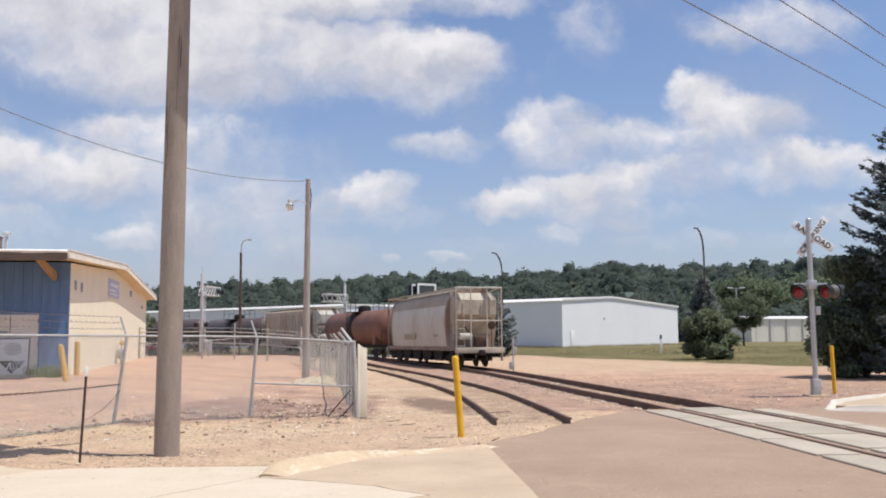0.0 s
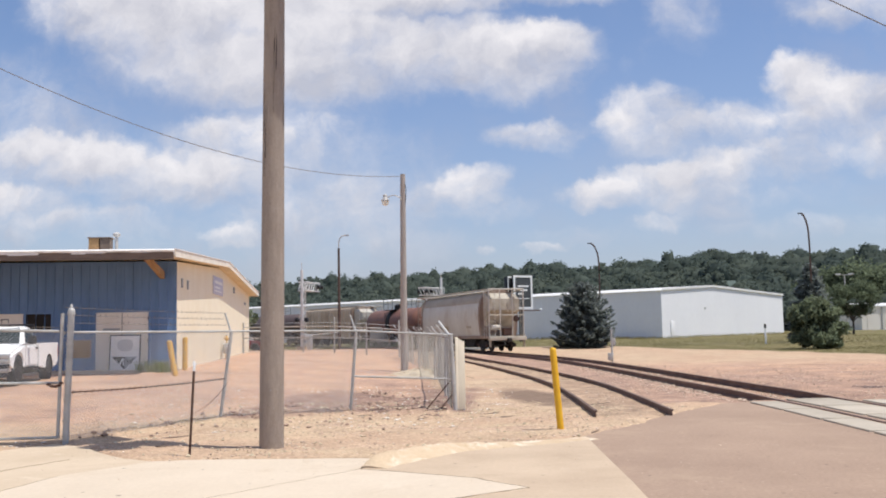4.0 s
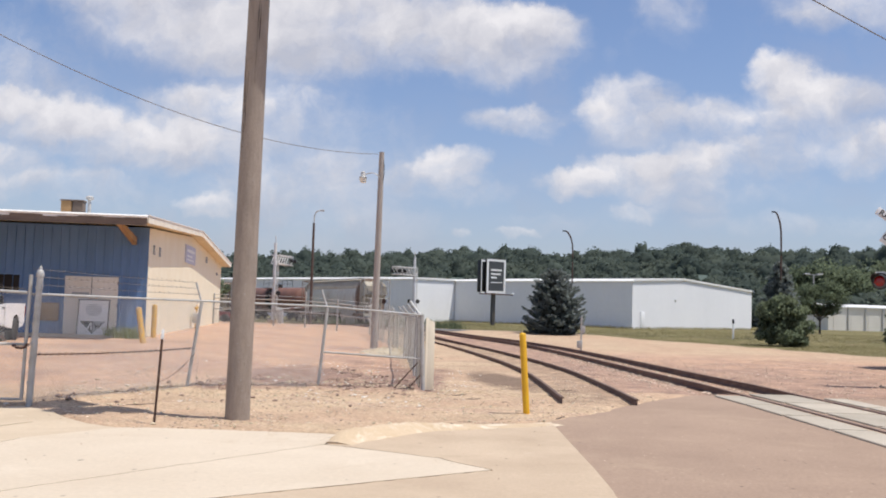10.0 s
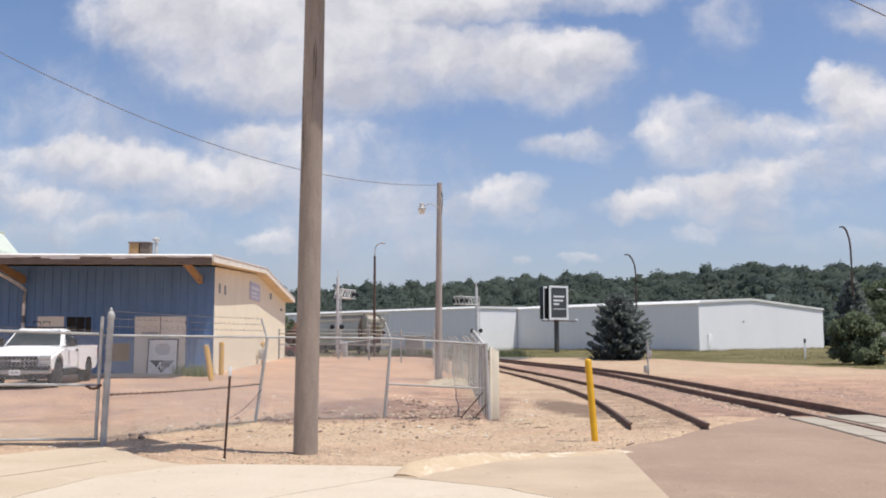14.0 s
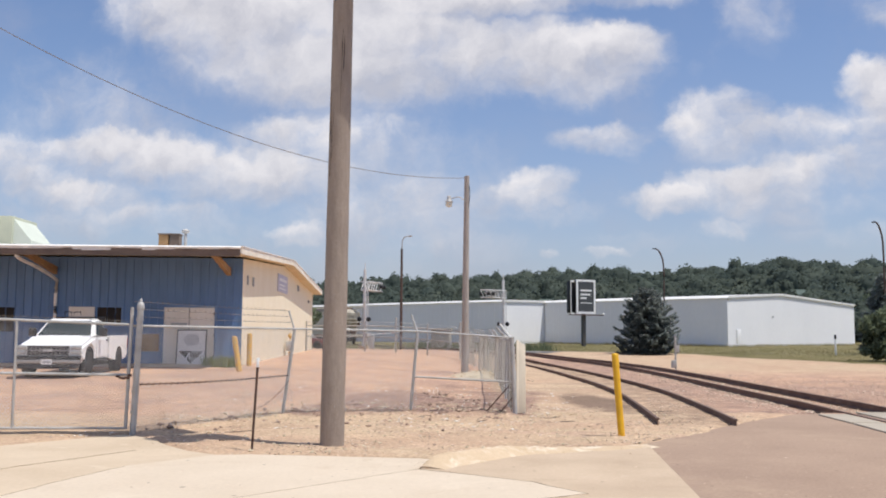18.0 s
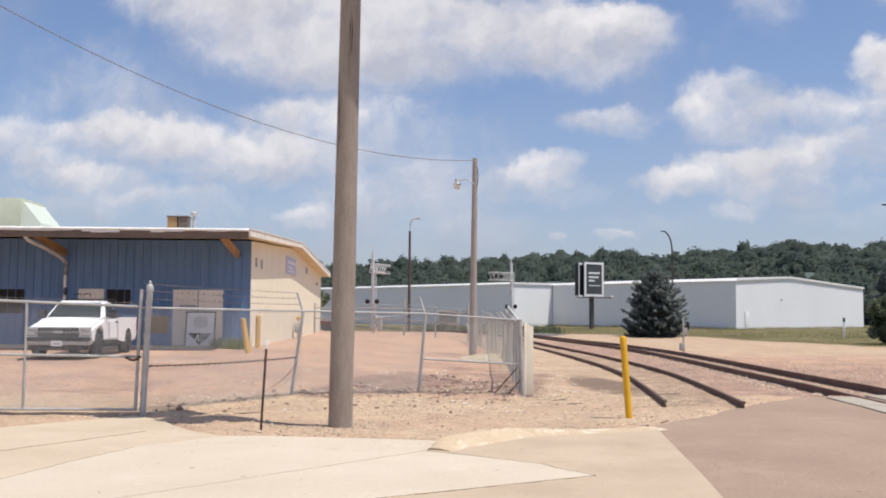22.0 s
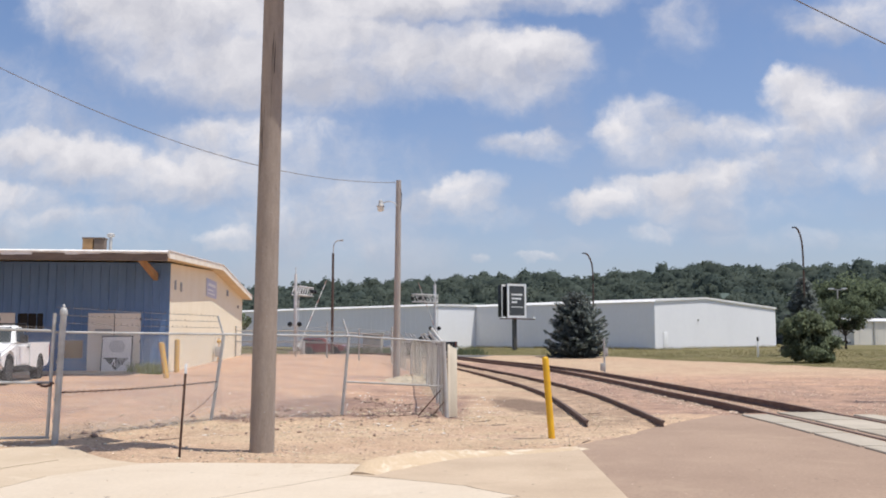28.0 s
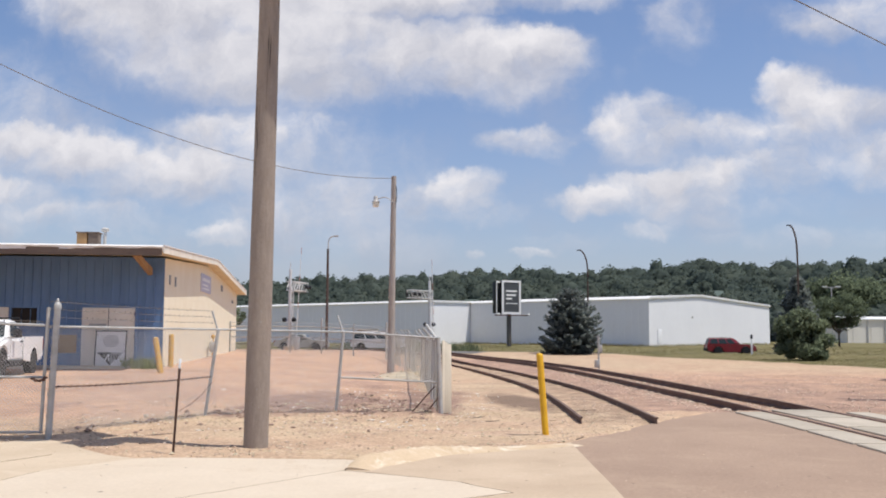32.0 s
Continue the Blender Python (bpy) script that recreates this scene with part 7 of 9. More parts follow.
def small_car(name, label, category, paint, m, L, W, H, belt, hood, x_a, x_b, t_a, t_b, panes, r=0.33, rack=False):
    """A car from its side outline. x_a, x_b: cabin at the belt (rear, front); t_a, t_b: roof."""
    t = thing(name, m, label, category)
    fr = L / 2
    xf, xr = fr - 0.92, -fr + 0.95
    pts = [(fr - 0.06, 0.34), (fr, 0.52), (fr - 0.05, hood - 0.12), (fr - 0.3, hood), (x_b, belt), (x_a, belt), (-fr + 0.12, belt - 0.06), (-fr, belt - 0.25), (-fr + 0.03, 0.42), (-fr + 0.2, 0.32)]
    pts = pts + list(reversed(arch(xr, r + 0.07, 0.32))) + [(xr + r + 0.3, 0.24), (xf - r - 0.3, 0.24)] + list(reversed(arch(xf, r + 0.07, 0.32)))
    flank(pts, W, paint, t, bev=0.045)
    cabin(t, paint, x_a, x_b, t_a, t_b, belt - 0.02, H, W, 0.22, panes, M_CARGLASS)
    for s in (-1, 1):
        part("headlight", box(B(), fr - 0.2, fr - 0.005, s * (W / 2 - 0.25) - 0.16, s * (W / 2 - 0.25) + 0.17, hood - 0.27, hood - 0.11, bev=0.03), M_LAMP, t, "clear headlight")
        part("tail_light", box(B(), -fr - 0.005, -fr + 0.12, s * (W / 2 - 0.14) - 0.1, s * (W / 2 - 0.14) + 0.1, belt - 0.3, belt - 0.04, bev=0.02), M_TAIL, t, "red tail light")
        part("mirror", box(B(), x_b - 0.32, x_b - 0.18, s * (W / 2 + 0.07) - 0.08, s * (W / 2 + 0.07) + 0.08, belt + 0.02, belt + 0.18, bev=0.03), paint, t)
        for x in (x_b - 0.35, (x_a + x_b) / 2 + 0.1, x_a + 0.4):
            part("door_gap", box(B(), x - 0.007, x + 0.007, min(s * W / 2, s * (W / 2 + 0.004)), max(s * W / 2, s * (W / 2 + 0.004)), 0.4, belt - 0.04), M_BLACK, t)
        for x in (x_b - 1.1, x_a + 0.55):
            part("door_handle", box(B(), x, x + 0.18, s * W / 2 - 0.02, s * W / 2 + 0.02, belt - 0.17, belt - 0.12, bev=0.01), M_BLACK, t)
        if rack:
            part("roof_rail", tube(B(), (t_a + 0.1, s * (W / 2 - 0.3), H + 0.04), (t_b - 0.2, s * (W / 2 - 0.3), H + 0.04), 0.02, n=6), M_BLACK, t)
    part("grille", box(B(), fr - 0.05, fr + 0.006, -0.4, 0.4, hood - 0.3, hood - 0.14, bev=0.02), M_BLACK, t)
    part("front_bumper", box(B(), fr - 0.14, fr + 0.06, -W / 2 + 0.06, W / 2 - 0.06, 0.32, 0.54, bev=0.05), M_TYRE if rack else paint, t)
    part("rear_bumper", box(B(), -fr - 0.06, -fr + 0.14, -W / 2 + 0.06, W / 2 - 0.06, 0.34, 0.58, bev=0.05), M_TYRE if rack else paint, t)
    part("underbody", box(B(), -fr + 0.3, fr - 0.3, -W / 2 + 0.25, W / 2 - 0.25, 0.2, 0.42), M_BLACK, t)
    ws = [wheel(t, x, s * (W / 2 - 0.11), r, 0.21) for x in (xf, xr) for s in (-1, 1)]
    return t, ws, r


def paint_mat(name, col, rough=0.3, coat=0.4):
    m = mat(name, col, rough, 0, tuple(c * 0.93 for c in col), 1.2, 8, 0.03, 0.0, spec=0.5)
    m.node_tree.nodes["Principled BSDF"].inputs["Coat Weight"].default_value = coat
    return m


M_TYRE = mat("tyre_rubber", (0.025, 0.024, 0.023), 0.85, 0, None, 4, 20, 0.15, 0.1)
M_RIM = mat("silver_rim", (0.62, 0.62, 0.62), 0.4, 0.4, None, 4, 20, 0.08, 0.0)
M_CARGLASS = mat("tinted_car_glass", (0.03, 0.042, 0.042), 0.06, 0, None, 1, 5, 0.1, 0.0, spec=0.4)
M_LAMP = mat("clear_lamp_lens", (0.5, 0.5, 0.48), 0.12, 0.2, None, 6, 20, 0.1, 0.0, spec=0.8)
M_TAIL = mat("red_tail_lens", (0.28, 0.015, 0.012), 0.2, 0, None, 6, 20, 0.1, 0.0)
M_CHROME = mat("dull_chrome", (0.32, 0.32, 0.32), 0.35, 0.6, None, 6, 20, 0.08, 0.0)
P_WHITE = mat("dusty_white_truck_paint", (0.88, 0.875, 0.86), 0.65, 0, (0.84, 0.83, 0.81), 1.2, 8, 0.03, 0.0, spec=0.15)
M_BUMPER = mat("dull_silver_bumper", (0.42, 0.40, 0.38), 0.35, 0.5, None, 4, 20, 0.1, 0.05)
P_BLACK = paint_mat("black_truck_paint", (0.006, 0.007, 0.015), 0.4, 0.1)
P_RED = paint_mat("dark_red_paint", (0.25, 0.022, 0.03))
P_GREYTRUCK = paint_mat("pale_grey_paint", (0.62, 0.62, 0.60), 0.3)
P_SILVER = paint_mat("silver_beige_paint", (0.46, 0.43, 0.37), 0.35)
P_VAN = paint_mat("white_van_paint", (0.72, 0.72, 0.70))
pickup("pickup_truck", "white regular-cab work pickup parked nose-out before the shop", P_WHITE, on(-17.12, 29.1, -0.03, -76.0), 5.55, False, M_CHROME)
FAR_PICKUP = pickup("pickup_truck", "black crew-cab pickup driving on the far road", P_BLACK, pose(20.4, 90.3, 0.15, 0, 0, 180), 5.45, True)
PALE_PICKUP = pickup("pickup_truck", "silver-grey crew-cab pickup driving past the far sheds", P_GREYTRUCK, pose(30, 195, 0.85), 4.9, True)
RED_SUV = small_car("sport_utility_car", "dark red sport utility car driving on the far road", "car", P_RED, pose(-24.8, 87, 0.15), 4.25, 1.74, 1.47, 0.94, 0.89, -2.05, 0.79, -1.87, 0.2, [(0.05, 0.31), (0.35, 0.61), (0.65, 0.86)], 0.36, True)
VAN = small_car("minivan", "white minivan driving on the far road", "car", P_VAN, pose(-40, 87, 0.15), 4.9, 1.9, 1.74, 1.02, 0.98, -2.35, 1.55, -2.2, 0.55, [(0.05, 0.32), (0.35, 0.6), (0.63, 0.86)], 0.34)
SEDAN = small_car("sedan_car", "silver-beige sedan driving on the far road", "car", P_SILVER, pose(-46, 87, 0.15), 4.8, 1.8, 1.45, 0.93, 0.9, -1.75, 1.15, -1.0, 0.3, [(0.12, 0.48), (0.52, 0.88)], 0.33)


# ---- railway signals ----
def text_part(name, words, size, m, parent, material):
    c = bpy.data.curves.new(name, "FONT")
    c.body, c.size, c.align_x, c.align_y, c.extrude = words, size, "CENTER", "CENTER", 0.002
    c.space_character = 1.06
    c.offset = 0.004
    c.materials.append(material)
    ob = new(name, c)
    ob.parent = parent
    ob.matrix_basis = m
    return ob


def flasher(parent, x, z, yaw, r=0.15, plate=0.24):
    """One crossing light: round black plate, hood and red lens; faces -y turned by yaw."""
    m = Matrix.Translation((x, -0.12, z)) @ Matrix.Rotation(radians(yaw), 4, "Z") @ Matrix.Rotation(radians(90), 4, "X")
    h = part("light_housing", lathe(B(), [(0.05, -0.26), (0.16, -0.2), (r + 0.06, -0.05), (r + 0.06, 0.02), (r, 0.03)], 18, m), M_HOUSING, parent, "grey light housing")
    bm = B()
    n = 14
    a0, a1 = radians(-15), radians(195)
    vs = []
    for i in range(n + 1):
        a = a0 + (a1 - a0) * i / n
        reach = 0.10 + 0.22 * max(0.0, math.sin(a))
        c, s = math.cos(a), math.sin(a)
        vs.append([bm.verts.new(m @ Vector((c * q, s * q, z0))) for q, z0 in ((r + 0.045, 0.0), (r + 0.045, reach), (r + 0.058, reach), (r + 0.058, 0.0))])
    for a, b in zip(vs, vs[1:]):
        for k in range(4):
            bm.faces.new((a[k], a[(k + 1) % 4], b[(k + 1) % 4], b[k]))
    part("hood", bm, M_BLACK, h, "black hood")
    part("plate", lathe(B(), [(0.1, -0.03), (plate, -0.03), (plate, -0.015), (0.1, -0.015)], 24, m), M_BLACK, h, "round black background plate")
    part("lens", lathe(B(), [(r, 0.031), (r * 0.8, 0.05), (r * 0.4, 0.062), (0.01, 0.066)], 18, m), M_RED, h, "dark red lens")
    return h


M_HOUSING = mat("dark_signal_housing", (0.11, 0.105, 0.10), 0.6, 0, None, 5, 20, 0.12, 0.05)


def crossing_signal():
    t = thing("crossing_signal", on(10.78, 27.7), "railroad crossing signal with crossbuck and two red flashers", "railway signal")
    part("base", box(B(), -0.125, 0.125, -0.125, 0.125, -0.1, 0.5, bev=0.03), M_GALV, t, "grey base casting")
    part("footing", box(B(), -0.3, 0.3, -0.3, 0.3, -0.2, 0.05, bev=0.02), M_CONC_OLD, t)
    part("mast", tube(B(), (0, 0, 0.5), (-0.02, 0, 5.12), 0.075, 0.07, n=16), M_ALU, t, "pale aluminium mast")
    part("mast_cap", lathe(B(), [(0.08, 5.1), (0.08, 5.15), (0.04, 5.19)], 14), M_ALU, t)
    for ang, words, yy in ((-34, "RAILROAD", 0.13), (53, "CROSSING", 0.16)):
        m = Matrix.Translation((0.16, yy, 4.66)) @ Matrix.Rotation(radians(-ang), 4, "Y")
        b = part("blade", box(B(), -0.69, 0.69, -0.012, 0.012, -0.115, 0.115, m, bev=0.004), M_SIGNWHITE, t, "white crossbuck blade with black lettering")
        text_part("lettering", words, 0.235, Matrix.Translation((0.16, yy - 0.014, 4.66)) @ Matrix.Rotation(radians(-ang), 4, "Y") @ Matrix.Rotation(radians(90), 4, "X"), b, M_BLACK)
    part("light_arm", box(B(), -0.50, 0.46, -0.05, 0.05, 3.20, 3.27, bev=0.01), M_ALU, t)
    part("junction_box", box(B(), -0.13, 0.13, -0.11, 0.11, 3.1, 3.36, bev=0.02), M_ALU, t)
    flasher(t, -0.42, 3.0, -42)
    flasher(t, 0.38, 3.0, -42)
    flasher(t, 0.62, 3.02, 120)
    part("small_box", box(B(), 0.08, 0.22, -0.06, 0.08, 2.35, 2.6, bev=0.01), M_ALU, t)


crossing_signal()


def cantilever(name, x, y, arm, label):
    """Mast with an overhead lattice arm of signal lights, and flashers on the mast."""
    t = thing(name, on(x, y), label, "railway signal", "far crossing signals")
    part("mast", tube(B(), (0, 0, 0), (0, 0, 7.0), 0.16, 0.13, n=14), M_LATTICE, t)
    part("base", box(B(), -0.4, 0.4, -0.4, 0.4, -0.2, 0.3, bev=0.03), M_CONC_OLD, t)
    part("ladder", (lambda b: (ladder(b, 0.28, 0, 0.4, 6.0, "y", 0.4, 0.025, 14), b)[1])(B()), M_LATTICE, t)
    a = Vector(arm)
    side = Vector((-a.y, a.x, 0)).normalized() * 0.35
    for z in (5.2, 5.95):
        for s in (-1, 1):
            part("arm_chord", tube(B(), side * s + Vector((0, 0, z)), side * s + a + Vector((0, 0, z)), 0.05, n=6), M_LATTICE, t)
    bm = B()
    n = 6
    for i in range(n):
        p, q = a * (i / n), a * ((i + 1) / n)
        for s in (-1, 1):
            tube(bm, p + side * s + Vector((0, 0, 5.2)), q + side * s + Vector((0, 0, 5.95)), 0.045, n=5)
        tube(bm, q - side + Vector((0, 0, 5.95)), q + side + Vector((0, 0, 5.95)), 0.045, n=5)
        tube(bm, q - side + Vector((0, 0, 5.2)), q + side + Vector((0, 0, 5.2)), 0.045, n=5)
    part("arm_lattice", bm, M_LATTICE, t)
    for f in (0.72, 0.95):
        for s in (-1, 1):
            c = a * f + side * s * 1.5
            bm = lathe(B(), [(0.02, -0.1), (0.21, -0.08), (0.21, 0.0), (0.15, 0.02), (0.15, 0.22)], 14, Matrix.Translation((c.x, c.y, 5.58)) @ Matrix.Rotation(radians(90), 4, "Y"))
            part("overhead_light", bm, M_BLACK, t, "black round signal light")
    for s in (-1, 1):
        bm = lathe(B(), [(0.02, -0.1), (0.21, -0.08), (0.21, 0.0), (0.15, 0.02), (0.15, 0.22)], 14, Matrix.Translation((0.42 * s, -0.2, 2.62)) @ Matrix.Rotation(radians(90), 4, "X"))
        part("mast_light", bm, M_BLACK, t, "black round signal light")
    part("light_arm", box(B(), -0.5, 0.5, -0.04, 0.04, 2.59, 2.67), M_LATTICE, t)
    part("finial", tube(B(), (0, 0, 7.0), (0, 0, 7.6), 0.04, n=6), M_LATTICE, t)
    return t


cantilever("cantilever_signal", -20.6, 81.5, (0.55, 3.0, 0), "tall cantilever crossing signal and lattice arm south of the far road")
cantilever("cantilever_signal", -9.75, 95.2, (-1.75, -2.4, 0), "tall cantilever crossing signal and lattice arm north of the far road")


def crossing_gate(x, y, way, label):
    t = thing("crossing_gate", on(x, y), label, "railway gate")
    part("machine", box(B(), -0.25, 0.25, -0.3, 0.3, 0.0, 1.2, bev=0.03), M_ALU, t, "grey gate machine")
    part("stand", tube(B(), (0, 0, 1.2), (0, 0, 1.4), 0.1, n=10), M_ALU, t)
    # the arm lies along its own +x; it turns about its own y
    e = part("gate_arm", box(B(), 0.2, 0.5, -0.05, 0.05, -0.06, 0.06), M_TUBEWHITE, t, "red and white striped gate arm")
    n = 12
    for i in range(n):
        x0, x1 = 0.5 + 7.3 * i / n, 0.5 + 7.3 * (i + 1) / n
        h = 0.036 - 0.018 * i / n
        part("stripe", box(B(), x0, x1, -0.018, 0.018, -h, h), M_GATERED if i % 4 == 3 else M_TUBEWHITE, e)
    part("counterweight", box(B(), -1.1, -0.4, -0.12, 0.12, -0.15, 0.15, bev=0.02), M_GALV, e)
    part("arm_beam", box(B(), -0.9, 0.3, -0.04, 0.04, -0.05, 0.05), M_GALV, e)
    yaw = math.degrees(math.atan2(way[1], way[0]))
    e.matrix_basis = pose(0, 0, 1.3, 0, -2, yaw)
    return e, yaw


M_GATERED = mat("gate_arm_red", (0.52, 0.27, 0.23), 0.5, 0, None, 3, 20, 0.05, 0.0)
GATES = [crossing_gate(-20.1, 82.0, (0.17, 0.98), "railroad crossing gate with a striped arm, south of the far road"),
         crossing_gate(-9.2, 94.6, (-0.27, -0.96), "railroad crossing gate with a striped arm, north of the far road")]


def relay_hut():
    t = thing("signal_cabinet", on(-16.24, 96.5), "small tan signal cabinet beside the tracks", "cabinet")
    part("body", box(B(), -0.94, 0.94, -0.7, 0.7, 0.0, 2.05, bev=0.02), M_HUT, t)
    part("roof", box(B(), -1.06, 1.06, -0.82, 0.82, 2.05, 2.16, bev=0.02), M_HUT, t)
    d = part("door", box(B(), -0.4, 0.4, -0.73, -0.702, 0.15, 1.9, bev=0.01), M_HUT, t)
    part("handle", box(B(), 0.25, 0.31, -0.76, -0.73, 0.95, 1.1), M_RUST, d)


M_HUT = mat("tan_painted_steel", (0.46, 0.42, 0.35), 0.7, 0, None, 1, 10, 0.08, 0.05)
relay_hut()


def switch_stand():
    t = thing("switch_stand", on(3.83, 51.9), "grey track-side marker post with a small box", "post")
    part("post", tube(B(), (0, 0, -0.1), (0, 0, 1.78), 0.05, n=8), M_GALV, t)
    part("box", box(B(), -0.22, 0.06, -0.1, 0.1, 0.1, 0.5, bev=0.02), M_GALV, t)
    part("target", box(B(), -0.05, 0.2, -0.02, 0.02, 0.9, 1.3, bev=0.01), M_GALV, t)
    t = thing("marker_post", on(18.6, 81.3), "white roadside marker post with a dark tip", "post")
    part("post", box(B(), -0.07, 0.07, -0.04, 0.04, -0.1, 1.5, bev=0.01), M_SIGNWHITE, t)
    part("tip", box(B(), -0.08, 0.08, -0.05, 0.05, 1.5, 1.85, bev=0.01), M_BLACK, t)


switch_stand()


# ---- along the far road ----
def davit_lamp(x, y, h, label, lean=-1.3):
    t = thing("street_lamp", on(x, y), label, "street lamp", "street lamps")
    pts = spline([(0, 0, 0), (0, 0, h * 0.5), (0, 0, h * 0.78), (lean * 0.12, 0, h * 0.9), (lean * 0.5, 0, h * 0.975), (lean * 0.85, 0, h)], 0.5)
    part("pole", sweep(B(), pts, ring(0.075, 8)), M_POLE_DARK, t)
    part("lamp_head", box(B(), lean - 0.2, lean * 0.8, -0.1, 0.1, h - 0.05, h + 0.05, bev=0.03), M_BLACK, t)
    part("base", box(B(), -0.25, 0.25, -0.25, 0.25, -0.1, 0.25, bev=0.02), M_CONC_OLD, t)


davit_lamp(6.0, 94.8, 10.1, "dark curved street lamp beyond the far road", -0.85)
davit_lamp(22.3, 80.6, 10.9, "dark curved street lamp beside the bushes", -0.6)


def old_street_lamp():
    t = wood_pole("street_lamp", -17.45, 82.2, 8.9, 0.13, 0.10, M_POLE_DARK, "brown wooden pole with a cobra street lamp")
    tagged(t, category="street lamp")
    pts = spline([(0, 0, 8.2), (0.05, 0, 9.6), (0.3, 0, 9.95), (0.6, 0, 10.02)], 0.2)
    arm = part("lamp_arm", sweep(B(), pts, ring(0.05, 6)), M_GALV, t)
    part("lamp_head", box(B(), 0.55, 0.9, -0.1, 0.1, 9.95, 10.09, bev=0.04), M_GALV, arm)


old_street_lamp()


def billboard():
    t = thing("roadside_sign", pose(-2.25, 120.0, 0.55, 0, 0, 38), "tall dark roadside sign with pale unreadable lines", "sign")
    part("post", box(B(), -0.22, 0.22, -0.22, 0.22, -0.3, 4.2, bev=0.03), M_HOUSING, t)
    c = part("cabinet", box(B(), -1.45, 1.45, -0.45, 0.45, 4.05, 8.2, bev=0.03), M_BLACK, t)
    bm = B()
    for x0, x1, z0, z1 in ((-1.47, -1.2, 4.0, 8.25), (1.2, 1.47, 4.0, 8.25), (-1.2, 1.2, 7.98, 8.25), (-1.2, 1.2, 4.0, 4.27)):
        box(bm, x0, x1, -0.56, -0.452, z0, z1)
    part("frame", bm, M_SIGNWHITE, t, "white frame")
    part("face", box(B(), -1.2, 1.2, -0.5, -0.452, 4.27, 7.98), M_SIGNDARK, t)
    for z, w in ((6.9, 1.7), (6.4, 1.5), (5.95, 0.9), (5.35, 1.8)):
        part("print_line", box(B(), -0.8, -0.8 + w, -0.512, -0.502, z - (0.11 if z > 5.6 else 0.05), z + (0.11 if z > 5.6 else 0.05)), M_SIGNWHITE, t)
    part("second_cabinet", box(B(), -2.0, -1.5, -0.1, 0.75, 4.1, 8.1, bev=0.03), M_BLACK, t)
    part("second_frame", box(box(B(), -2.05, -1.45, -0.15, -0.1, 7.9, 8.15), -2.05, -1.95, -0.15, -0.1, 4.05, 7.9), M_SIGNWHITE, t)
    part("catwalk", box(B(), -2.6, 2.5, -0.9, -0.5, 3.80, 3.92), M_RUST, t)
    for x in (-2.4, 2.3):
        part("sign_lamp", box(B(), x - 0.2, x + 0.2, -1.1, -0.8, 3.9, 4.1, bev=0.03), M_SIGNWHITE, t)


M_SIGNDARK = mat("dark_grey_sign_face", (0.075, 0.08, 0.085), 0.4, 0, None, 1, 6, 0.1, 0.0)
billboard()


